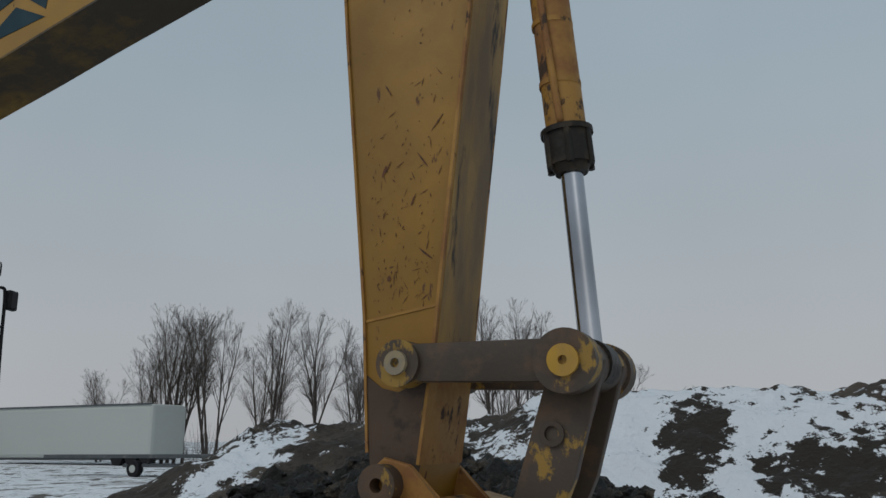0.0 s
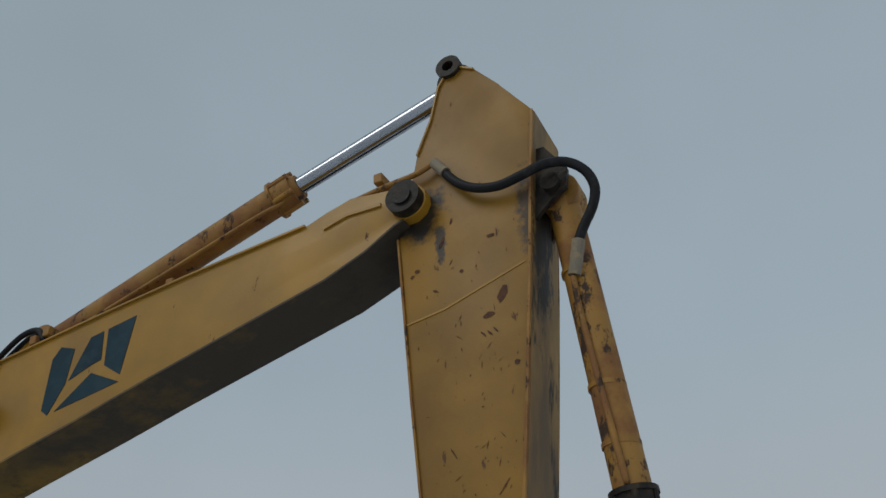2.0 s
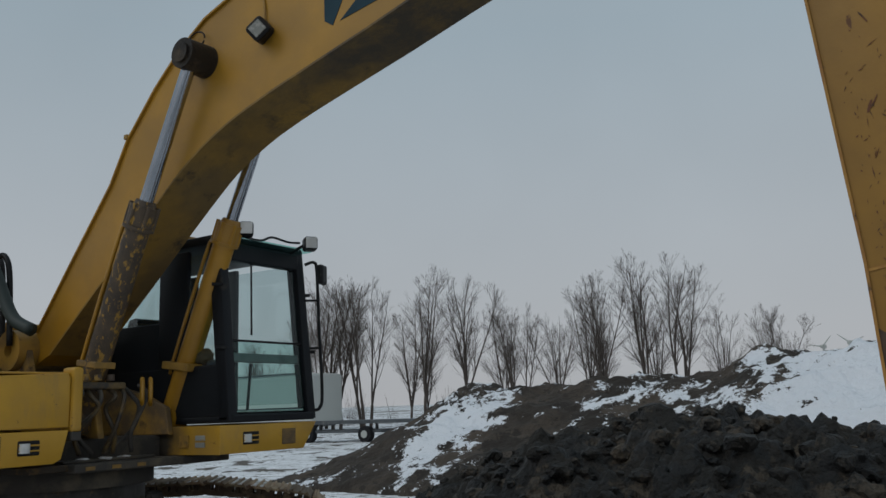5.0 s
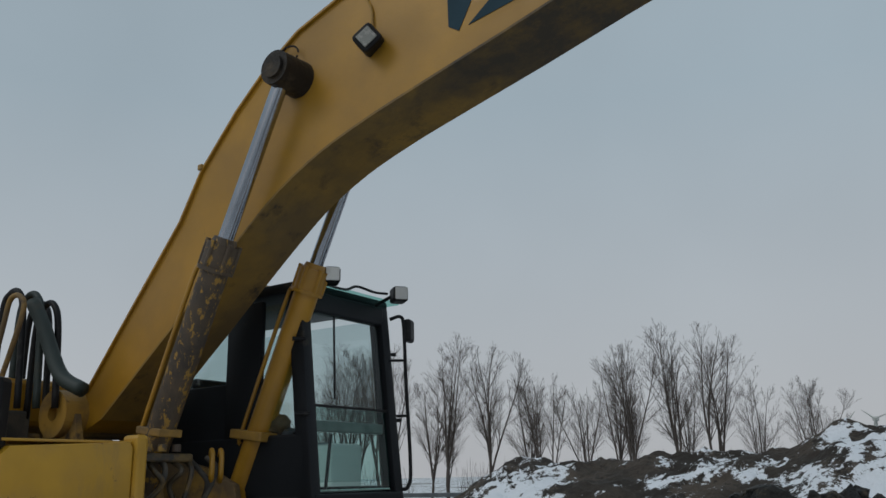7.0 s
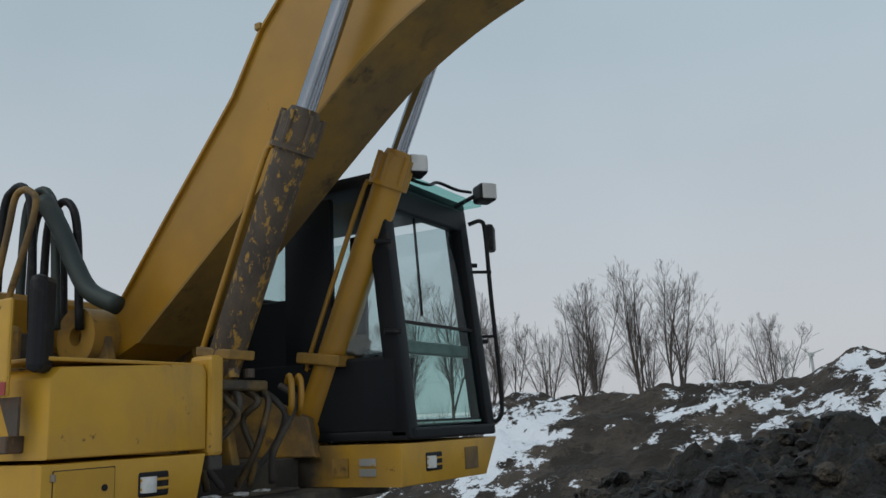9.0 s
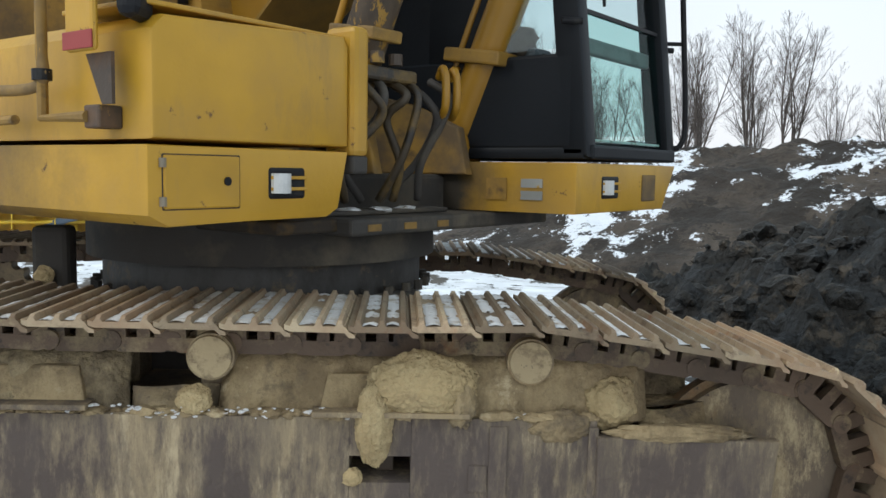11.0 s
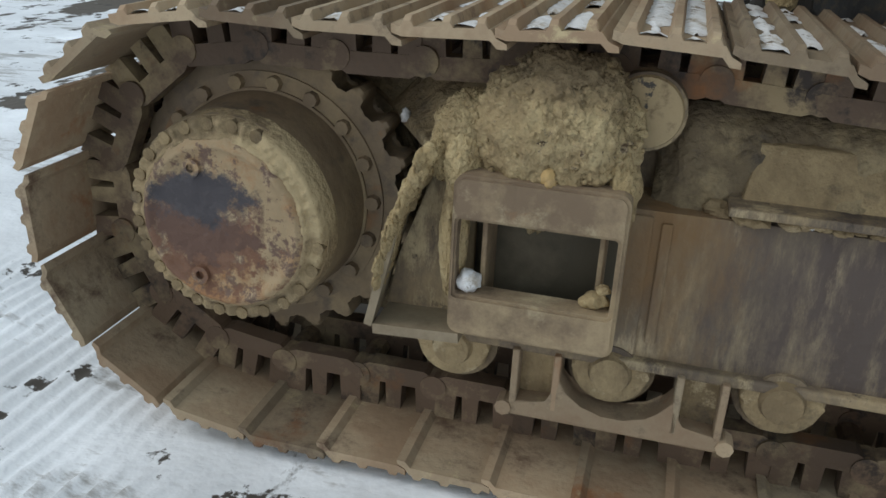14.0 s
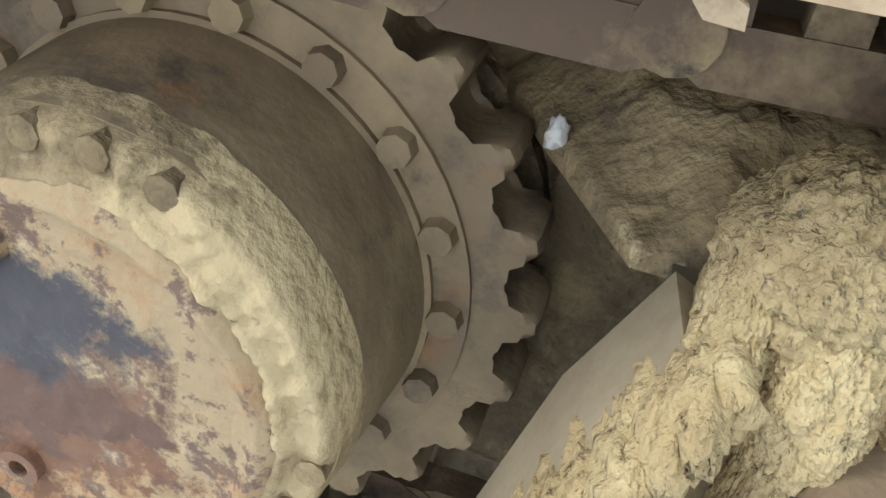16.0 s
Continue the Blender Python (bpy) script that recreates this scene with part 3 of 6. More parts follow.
kinds = []
for seed, height, stems, spread in ((3, 10.0, 1, 0.03), (8, 10.0, 2, 0.10), (15, 10.0, 1, 0.06), (21, 10.0, 3, 0.14)):
    trunk, twigs = tree(seed, height, stems, spread)
    kinds.append((mesh_of("trunk", trunk, bark), mesh_of("crown", twigs, bark)))
GROVE = [(-53.5, 52, 7.8, 3), (-47.5, 51, 9.8, 1), (-45.0, 50, 12.0, 3), (-42.6, 49, 12.6, 1), (-40.6, 50, 12.2, 3), (-36.6, 50, 9.2, 2), (-34.6, 49, 12.0, 0), (-31.8, 50, 11.5, 1), (-29.6, 52, 8.4, 2),
         (-27.6, 50, 8.6, 3), (-25.2, 51, 8.2, 1), (-22.9, 50, 9.6, 2), (-21.4, 49, 10.3, 1), (-18.9, 50, 11.2, 0), (-16.6, 50, 11.0, 1), (-15.0, 53, 7.5, 2), (-11.6, 52, 7.0, 3), (-38.5, 55, 7.5, 0), (-24.0, 56, 7.8, 0), (-19.6, 55, 8.4, 2)]
for k, (x, y, height, kind) in enumerate(GROVE):
    m = pose(x, y, 0, 0, 0, 67 * k) @ Matrix.Diagonal((height / 9.4,) * 2 + (height / 10.4, 1))
    one = thing("bare_tree", m, "bare winter tree with many thin upright branches", "tree", "row of bare trees")
    for data in kinds[kind]:
        part(data.name.split(".")[0], data, None, one, m=m)

# far off: a flat field edge, brush and two wind turbines
bm = B()
rng = random.Random(5)
for k in range(160):
    x = -95 + 1.0 * k + rng.uniform(-0.5, 0.5)
    y = 60 + rng.uniform(-4, 10)
    for i in range(7):
        top = Vector((x + rng.uniform(-0.9, 0.9), y, rng.uniform(1.0, 3.4)))
        rod(bm, (x + rng.uniform(-0.4, 0.4), y, -0.1), top, 0.02, 0.006, 3, False)
tagged(part("brush", bm, bark), "thin bare brush along the field's edge", "brush", kind="stuff")
for x, y, turn in ((-52, 400, 20), (-66, 420, 50)):
    m = pose(x, y, 0, 0, 0, 10)
    mill = thing("wind_turbine", m, "small white wind turbine far off behind the field", "turbine", "wind turbines")
    part("tower", rod(B(), (x, y, 0), (x, y, 22), 0.9, 0.5, 12), trailer_white, mill)
    hub = part("nacelle", box(B(), x - 1, x + 1, y - 3, y + 2, 21.6, 23.2, 0.2), trailer_white, mill)
    for k in range(3):
        a = radians(turn + 120 * k)
        part("blade", rod(B(), (x, y - 3, 22.4), (x + 6 * math.cos(a), y - 3, 22.4 + 6 * math.sin(a)), 0.4, 0.12, 6), trailer_white, hub)

# ---- white trailer at the field's edge ----
m = pose(-48.5, 46, 0)
trailer = thing("box_trailer", m, "long white box trailer parked on the snow", "trailer")
part("body", box(B(), -58.0, -41.5, 45, 48.4, 0.55, 4.15, 0.25), trailer_white, trailer)
part("roof_rail", box(B(), -57.8, -41.7, 44.97, 45.05, 4.10, 4.22), dark_sheet, trailer)
part("chassis", box(B(), -57.5, -41.9, 45.4, 48.0, 0.4, 0.56), dark_sheet, trailer)
for x in (-44.6, -43.3, -42.0):
    part("wheel", rod(B(), (x, 45.1, 0.5), (x, 45.6, 0.5), 0.5, None, 18), rubber, trailer)
m = pose(-27, 31, 0)
cart = thing("flat_implement_cart", m, "low dark flatbed cart with long beam and small wheels", "cart")
part("beam", box(B(), -34.5, -21.0, 30.4, 31.6, 0.82, 0.98), dark_sheet, cart)
part("axle_frame", box(B(), -29.2, -24.2, 30.2, 31.8, 0.42, 0.55), dark_sheet, cart)
for x in (-28.4, -25.0):
    wheel = part("wheel", rod(B(), (x, 30.0, 0.36), (x, 30.3, 0.36), 0.36, None, 20), rubber, cart)
    part("rim", rod(B(), (x, 29.97, 0.36), (x, 30.01, 0.36), 0.17, None, 16), trailer_white, wheel)
    part("stake", box(B(), x - 0.05, x + 0.05, 30.9, 31.0, 0.5, 0.84), dark_sheet, cart)
# ---- the excavator ----
SWING = (-6.81, 3.38)
excavator = thing("excavator", pose(SWING[0], SWING[1], 0), "old yellow crawler excavator, scratched and muddy, boom raised", "excavator")
MID = 3.64                                                 # the middle plane of boom and stick


# boom: a bent box beam with overhanging top and bottom plates
TOP = [(-7.27, 2.03), (-7.05, 2.1), (-6.62, 2.62), (-6.2, 3.12), (-6.02, 3.43), (-5.72, 3.76), (-5.46, 3.99), (-5.21, 4.15), (-4.89, 4.26), (-4.7, 4.29), (-3.83, 4.41), (-3.02, 4.51), (-2.1, 4.6), (-1.95, 4.66), (-1.78, 4.71), (-1.5, 4.67)]
TIP = [(-1.385 + 0.125 * math.cos(radians(a)), 4.545 + 0.125 * math.sin(radians(a))) for a in (80, 50, 20, -10, -40, -70, -100)]
LOW = [(-1.47, 4.40), (-1.67, 4.28), (-1.94, 4.17), (-2.6, 4.0), (-3.29, 3.82), (-3.79, 3.68), (-4.44, 3.51), (-4.75, 3.455), (-4.92, 3.38), (-5.33, 3.19), (-5.6, 2.96), (-6.25, 2.43), (-6.87, 1.93), (-7.1, 1.84), (-7.25, 1.87)]
LOW = LOW[:5] + [(p.x, p.z) for p in curve([(x, 0, z) for x, z in (LOW[5], LOW[6], (-4.72, 3.43), (-5.02, 3.325), (-5.33, 3.165), (-5.62, 2.95), (-5.94, 2.69))], 3)] + LOW[11:]
boom = part("boom", plate(B(), TOP + TIP + LOW, MID - 0.265, MID + 0.145, 0.006), yellow, excavator, "bent yellow box-section boom, grimy and darkened underneath", smooth=30)


def strip(bm, line, thick, y0, y1):
    """A plate of that thickness laid along a line in x and z."""
    line = [Vector((x, 0, z)) for x, z in line]
    up = []
    for k, p in enumerate(line):
        w = (line[min(k + 1, len(line) - 1)] - line[max(k - 1, 0)]).normalized()
        up.append(Vector((-w.z, 0, w.x)) * thick)
    ring_of = [[bm.verts.new((q.x, y, q.z)) for q, y in ((p, y0), (p, y1), (p + u, y1), (p + u, y0))] for p, u in zip(line, up)]
    for a, b in zip(ring_of, ring_of[1:]):
        for k in range(4):
            bm.faces.new((a[k - 1], a[k], b[k], b[k - 1]))
    bm.faces.new(ring_of[0]), bm.faces.new(ring_of[-1][::-1])
    return bm


part("top_plate", strip(B(), TOP[1:13], 0.014, MID - 0.285, MID + 0.163), yellow, boom)
part("bottom_plate", strip(B(), TIP[-1:] + LOW[:-2], 0.014, MID - 0.28, MID + 0.16), underside, boom, "underside plate with grime and painted-in shade")
part("foot_boss", ring(B(), (-7.17, MID, 1.97), (0, 1, 0), 0.155, 0.05, 0.86, 36), yellow_dirty, boom, "round pin boss at the boom's foot")
part("foot_pin", rod(B(), (-7.17, MID - 0.36, 1.97), (-7.17, MID + 0.36, 1.97), 0.07, None, 24), worn_steel, boom)
for y in (MID - 0.30, MID + 0.25):
    bm = rod(B(), (-1.385, y - 0.035, 4.545), (-1.385, y + 0.035, 4.545), 0.11, None, 28)
    rod(bm, (-1.385, y - 0.05, 4.545), (-1.385, y + 0.05, 4.545), 0.06, None, 20)
    part("tip_boss", bm, greasy, boom, "grease-black pin boss where boom meets stick", smooth=40)
part("side_rib", strip(B(), [(-1.96, 4.53), (-1.8, 4.575), (-1.56, 4.57)], 0.02, MID - 0.28, MID - 0.262), yellow, boom)
# the maker's mark as plain slanted blocks and a triangle
SLANT = [((-4.125, 3.82), (-4.06, 3.775), (-3.955, 3.97), (-3.935, 4.225), (-4.07, 4.27), (-4.13, 4.19)),
         ((-3.93, 3.99), (-3.80, 4.275), (-3.69, 4.295), (-3.665, 4.08), (-3.75, 4.06)),
         ((-3.65, 4.30), (-3.415, 4.34), (-3.47, 3.93), (-3.625, 4.03)),
         ((-4.0, 3.79), (-3.73, 4.0), (-3.47, 3.88))]
for outline in SLANT:
    part("decal", plate(B(), list(outline), MID - 0.269, MID - 0.264), decal_dark, boom, "dark teal painted block")
# pins of the boom cylinders
bm = B()
rod(bm, (-5.2, MID - 0.48, 3.83), (-5.2, MID - 0.265, 3.83), 0.105, 0.115, 28)
rod(bm, (-5.2, MID + 0.145, 3.83), (-5.2, MID + 0.48, 3.83), 0.115, 0.105, 28)
rod(bm, (-5.2, MID - 0.50, 3.83), (-5.2, MID + 0.50, 3.83), 0.07, None, 24)
part("cylinder_pin", bm, greasy, boom, "black greasy boom cylinder pin", smooth=40)
part("wire_loop", sweep(B(), [(-5.27 + 0.085 * math.cos(a), MID - 0.30, 4.0 + 0.06 * math.sin(a)) for a in (radians(20 * k) for k in range(18))], 0.006, 6), rubber, boom)
# working lamp on the boom
lamp = part("work_lamp", box(B(), -0.075, 0.055, -0.06, 0.05, -0.05, 0.05, 0.018), rubber, boom, "small square work lamp with a clouded lens", m=pose(-4.61, MID - 0.335, 3.88, 40, 14, -62) @ Matrix.Diagonal((1.15, 1.25, 1.25, 1)))
part("lens", box(B(), 0.056, 0.062, -0.042, 0.032, -0.032, 0.032, 0.004), surface("dull_lamp_glass", (0.24, 0.24, 0.22), [((0.36, 0.35, 0.31), 25, 0.5, 0.65, ONE, 0.4)], 0.25), lamp)
part("lamp_bracket", box(B(), -4.64, -4.58, MID - 0.30, MID - 0.262, 3.85, 3.91, 0.004), worn_steel, boom)
part("lamp_cable", sweep(B(), curve([(-4.63, MID - 0.28, 3.93), (-4.64, MID - 0.275, 4.1), (-4.68, MID - 0.275, 4.2), (-4.66, MID - 0.285, 4.31)]), 0.007, 6), yellow_dirty, boom)
part("pipe_lug", box(B(), -6.05, -6.01, MID - 0.295, MID - 0.26, 3.44, 3.48, 0.008), yellow_dirty, boom)


# hydraulic cylinders
def cylinder(name, base, gland, end, r, rod_r, label, tube_mat, gland_mat, mats=(chrome,)):
    base, gland, end = Vector(base), Vector(gland), Vector(end)
    w = (gland - base).normalized()
    tube = part(name, rod(B(), base, gland - w * 0.02, r, None, 32), tube_mat, excavator, label, smooth=40)
    bm = rod(B(), gland - w * 0.16, gland, r * 1.16, None, 24)
    rod(bm, gland - w * 0.17, gland - w * 0.145, r * 1.3, None, 24)
    rod(bm, gland, gland + w * 0.035, r * 0.95, r * 0.8, 24)
    part("gland", bm, gland_mat, tube, "bolted gland with grease and grime", smooth=40)
    for k in range(6):
        a = 2 * math.pi * k / 6
        side = w.orthogonal().normalized()
        q = gland - w * 0.06 + (math.cos(a) * side + math.sin(a) * w.cross(side)) * r * 1.14
        part("gland_bolt", rod(B(), q - w * 0.09, q + w * 0.07, r * 0.18, None, 8), gland_mat, tube)
    part("piston_rod", rod(B(), gland, end, rod_r, None, 28), chrome, tube, "bright chromed rod", smooth=40)
    part("rod_eye", ring(B(), end, (0, 1, 0), rod_r * 2.0, rod_r * 0.9, rod_r * 2.9, 24), greasy, tube, smooth=40)
    part("base_eye", ring(B(), base, (0, 1, 0), r * 1.35, r * 0.55, r * 1.8, 24), tube_mat, tube, smooth=40)
    return tube


grimy_tube = surface("grimy_worn_tube", (0.075, 0.05, 0.028), [((0.045, 0.033, 0.024), 3, 0.5, 0.62, (1, 1, 0.5), 0.7, 0.7), ((0.30, 0.165, 0.022), 20, 0.555, 0.575, (1.3, 1.3, 0.6), 0.55, 0.72)], 0.55, bump=0.35, spread=False)
for y, mat in ((MID - 0.39, yellow_rusty), (MID + 0.39, yellow)):
    cyl = cylinder("boom_cylinder", (-6.29, y, 1.42), (-5.655, y, 2.86), (-5.2, y, 3.83), 0.083, 0.047, "boom lift cylinder in worn yellow paint", grimy_tube if y < MID else yellow, grimy_tube if y < MID else yellow)
    w = Vector((0.635, 0, 1.44)).normalized()
    side = Vector((-w.z, 0, w.x))
    pipe = [Vector((-6.16, y, 1.72)) + side * 0.09, Vector((-6.12, y, 1.8)) + side * 0.12, Vector((-5.76, y, 2.62)) + side * 0.12, Vector((-5.72, y, 2.71)) + side * 0.085]
    part("oil_pipe", sweep(B(), curve([p + Vector((0, -0.04, 0)) for p in pipe], 5), 0.014, 8), yellow, cyl, smooth=True)
    clamp = Vector((-6.29, y, 1.42)) + w * 0.42
    part("clamp", box(B(), -0.16, 0.13, -0.11, 0.11, -0.03, 0.03, 0.01), yellow_dirty, cyl, m=Matrix.Translation(clamp) @ Matrix.Rotation(radians(8), 4, "Y") @ Matrix.Diagonal((0.75 if y < MID else 1.0,) * 3 + (1,)))

# stick cylinder on top of the boom
arm = cylinder("stick_cylinder", (-4.55, MID, 4.50), (-2.40, MID, 5.19), (-1.12, MID, 5.56), 0.108, 0.062, "stick cylinder lying along the boom's back", yellow_rusty, yellow_rusty)
part("oil_pipe", sweep(B(), curve([(-4.3, MID - 0.09, 4.52), (-4.0, MID - 0.1, 4.57), (-2.75, MID - 0.09, 4.95), (-2.5, MID - 0.07, 5.03), (-2.44, MID - 0.03, 5.1)], 6), 0.014, 8), yellow_rusty, arm, smooth=True)
bm = B()
for y in (MID - 0.12, MID + 0.12):
    plate(bm, [(-4.75, 4.28), (-4.3, 4.33), (-4.45, 4.56), (-4.55, 4.6), (-4.65, 4.55)], y - 0.02, y + 0.02)
part("cylinder_lug", bm, yellow, boom)
# pipe along the boom's back to the stick, and hoses at its rear end
part("boom_pipe", sweep(B(), curve([(-4.5, MID - 0.2, 4.36), (-3.6, MID - 0.2, 4.47), (-2.6, MID - 0.2, 4.58), (-2.1, MID - 0.2, 4.63), (-1.85, MID - 0.22, 4.70), (-1.55, MID - 0.24, 4.73), (-1.33, MID - 0.25, 4.74), (-1.2, MID - 0.245, 4.79)], 6), 0.018, 8), yellow_rusty, boom, smooth=True)
for dy in (-0.2, -0.14):
    part("hose", sweep(B(), curve([(-4.92, MID + dy, 4.28), (-4.82, MID + dy, 4.38), (-4.62, MID + dy, 4.52), (-4.45, MID + dy, 4.53), (-4.36, MID + dy, 4.42)], 6), 0.022, 8), rubber, boom, smooth=True)
for x, z in ((-4.42, 4.42), (-4.3, 4.46), (-1.6, 4.81), (-3.2, 4.53)):
    part("pipe_clamp", box(B(), x - 0.03, x + 0.03, MID - 0.25, MID - 0.12, z - 0.03, z + 0.04, 0.008), yellow_rusty, boom)

# stick
S_FRONT = [(-0.58, 4.97), (-0.63, 4.53), (-0.70, 3.85), (-0.775, 3.2), (-0.865, 2.49), (-0.95, 1.77), (-1.02, 1.3), (-1.06, 1.12)]
S_BACK = [(-1.24, 1.12), (-1.262, 1.35), (-1.285, 1.94), (-1.345, 2.65), (-1.40, 3.3), (-1.475, 4.34), (-1.45, 4.55), (-1.39, 4.72), (-1.35, 4.92), (-1.25, 5.16), (-1.19, 5.41), (-1.12, 5.52)]
S_TOP = [(-1.03, 5.53), (-0.93, 5.47), (-0.78, 5.27)]
stick = part("stick", plate(B(), S_FRONT + S_BACK + S_TOP, MID - 0.2, MID + 0.225, 0.008), yellow_scuffed, excavator, "tapering yellow stick with scratched and chipped paint", smooth=30)
part("edge_plate", strip(B(), S_BACK[1:6], 0.012, MID - 0.212, MID + 0.237), yellow_rusty, stick)
part("edge_plate", strip(B(), [(x - 0.012, z) for x, z in S_FRONT[0:7]], 0.014, MID - 0.212, MID + 0.237), yellow_rusty, stick)
part("top_boss", ring(B(), (-1.1, MID, 5.55), (0, 1, 0), 0.085, 0.04, 0.46, 28), greasy, stick, "black pin boss at the stick's top", smooth=40)
part("top_flange", strip(B(), S_BACK[8:] + S_TOP[:2], -0.012, MID - 0.214, MID - 0.19), yellow, stick)
bm = B()
strip(bm, [(-1.44, 3.76), (-1.2, 3.80), (-0.72, 3.96)], 0.012, MID - 0.204, MID - 0.197)
part("weld_seam", bm, yellow, stick)
part("weld_seam", strip(B(), [(-1.29, 1.91), (-0.94, 1.96)], 0.012, MID - 0.205, MID - 0.197), yellow_rusty, stick)
bm = B()
rng = random.Random(11)
for k in range(230):  # chips and scratches down to bare rusty steel
    z = rng.uniform(1.95, 4.3) if k < 80 else 1.95 + abs(rng.gauss(0, 0.55))
    back, front = np.interp(z, [1.94, 4.34], [-1.27, -1.455]), np.interp(z, [1.77, 4.97], [-0.965, -0.6])
    x = rng.uniform(back + 0.03, front - 0.03)
    length, a, wide_ = rng.choice((0.008, 0.012, 0.018, 0.026, 0.055)), radians(rng.gauss(75, 30)), rng.uniform(0.002, 0.006)
    w = Vector((math.cos(a), 0, math.sin(a))) * length
    u = Vector((-w.z, 0, w.x)).normalized() * wide_
    c = Vector((x, MID - 0.2025, z))
    bm.faces.new([bm.verts.new(q) for q in (c - w * 0.5, c - u * 0.5 + w * rng.uniform(-0.2, 0.2), c + w * 0.5, c + u * 0.6)])
for x, z, length, wide_, a in ((-0.904, 4.187, 0.06, 0.03, 0), (-1.203, 4.233, 0.10, 0.022, 62), (-1.36, 4.09, 0.035, 0.03, 0), (-1.394, 4.06, 0.03, 0.025, 40), (-0.862, 3.81, 0.12, 0.045, 65), (-0.95, 3.70, 0.08, 0.04, 10), (-0.985, 3.6, 0.05, 0.012, -50), (-0.95, 3.6, 0.05, 0.012, -50), (-0.915, 3.61, 0.05, 0.01, -55), (-0.813, 3.404, 0.035, 0.03, 90), (-1.089, 4.013, 0.03, 0.025, 30), (-1.25, 3.93, 0.04, 0.012, -30), (-1.14, 4.36, 0.05, 0.015, 75), (-1.2, 2.6, 0.07, 0.012, 70), (-1.18, 2.62, 0.07, 0.009, 60), (-1.0, 2.63, 0.10, 0.01, -55), (-1.05, 2.45, 0.07, 0.01, 65), (-1.17, 2.1, 0.03, 0.02, 80), (-0.99, 2.2, 0.09, 0.009, -40), (-1.18, 3.0, 0.08, 0.008, -60), (-0.93, 2.8, 0.1, 0.008, 50)):
    w = Vector((math.cos(radians(a)), 0, math.sin(radians(a))))
    u, c = Vector((-w.z, 0, w.x)), Vector((x, MID - 0.203, z))
    bm.faces.new([bm.verts.new(c + w * length * 0.5 * math.cos(2 * math.pi * k / 9) * rng.uniform(0.7, 1.1) + u * wide_ * 0.5 * math.sin(2 * math.pi * k / 9) * rng.uniform(0.6, 1.2)) for k in range(9)])
part("paint_chip", bm, surface("chipped_to_rust", (0.13, 0.05, 0.022), [((0.05, 0.028, 0.018), 30, 0.5, 0.6, ONE, 0.8)], 0.8), stick, "chips and scratches down to dark rust")["kind"] = "stuff"
patch(yellow_scuffed, (-1.36, MID - 0.2, 4.47), (0.17, 0.35, 0.16), (0.024, 0.019, 0.015), 0.5, 1.2, 7)
patch(yellow_scuffed, (-1.21, MID - 0.2, 4.22), (0.03, 0.35, 0.12), (0.05, 0.035, 0.02), 0.4, 1.5, 14)
patch(yellow_scuffed, (-0.66, MID - 0.2, 4.25), (0.07, 0.35, 0.30), (0.07, 0.042, 0.02), 0.8, 2.0, 10)
# stained front plate and worn lower end
stained = surface("stained_yellow_plate", (0.36, 0.20, 0.035), [((0.17, 0.11, 0.055), 2.0, 0.42, 0.6, (1, 1, 0.35), 0.7), ((0.035, 0.025, 0.018), 4.0, 0.57, 0.63, (1.5, 1.5, 0.35), 0.7)], 0.55, bump=0.2)
part("front_plate", strip(B(), S_FRONT[:6], 0.004, MID - 0.186, MID + 0.212), stained, stick, "front plate with black oil stains")
worn_end = surface("rust_worn_lower_end", (0.085, 0.05, 0.03), [((0.30, 0.16, 0.03), 4.2, 0.56, 0.60, (1, 1, 0.5), 0.6), ((0.04, 0.028, 0.02), 6, 0.52, 0.64, ONE, 0.8)], 0.7, bump=0.4)
part("worn_end", plate(B(), [(-0.975, 1.66), (-1.02, 1.3), (-1.06, 1.13), (-1.235, 1.13), (-1.26, 1.35), (-1.278, 1.68), (-1.2, 1.62), (-1.12, 1.60)], MID - 0.205, MID + 0.23), worn_end, stick, "lower end worn to brown steel")
patch(stained, (-0.66, MID - 0.06, 4.2), (0.6, 0.13, 0.42), (0.03, 0.022, 0.016), 0.6, 2.2, 9, (1, 1, 0.5))
# lug and pin of the bucket cylinder
bm = B()
for y in (MID - 0.13, MID + 0.13):
    plate(bm, [(-0.66, 4.72), (-0.56, 4.72), (-0.44, 4.52), (-0.46, 4.40), (-0.56, 4.34), (-0.70, 4.2)], y - 0.018, y + 0.018, 0.004)
part("cylinder_lug", bm, greasy, stick, "lug black with old grease")
part("lug_pin", rod(B(), (-0.54, MID - 0.19, 4.44), (-0.54, MID + 0.19, 4.44), 0.055, None, 20), greasy, stick)
bucket_cyl = cylinder("bucket_cylinder", (-0.53, MID, 4.43), (-0.375, MID, 2.57), (-0.318, MID, 1.70), 0.090, 0.050, "bucket cylinder with flaking yellow paint", yellow_rusty, greasy)
part("oil_pipe", sweep(B(), curve([(-0.50, MID - 0.11, 3.85), (-0.485, MID - 0.1, 3.6), (-0.40, MID - 0.1, 2.85), (-0.39, MID - 0.075, 2.75)], 6), 0.017, 8), yellow_rusty, bucket_cyl, smooth=True)
for z in (3.92, 3.25, 2.95):
    c = Vector((-0.54, MID, 4.44)).lerp(Vector((-0.375, MID, 2.57)), (4.44 - z) / 1.88)
    part("pipe_band", rod(B(), c + Vector((0, 0, 0.012)), c - Vector((0, 0, 0.012)), 0.095, None, 20), yellow_rusty, bucket_cyl)
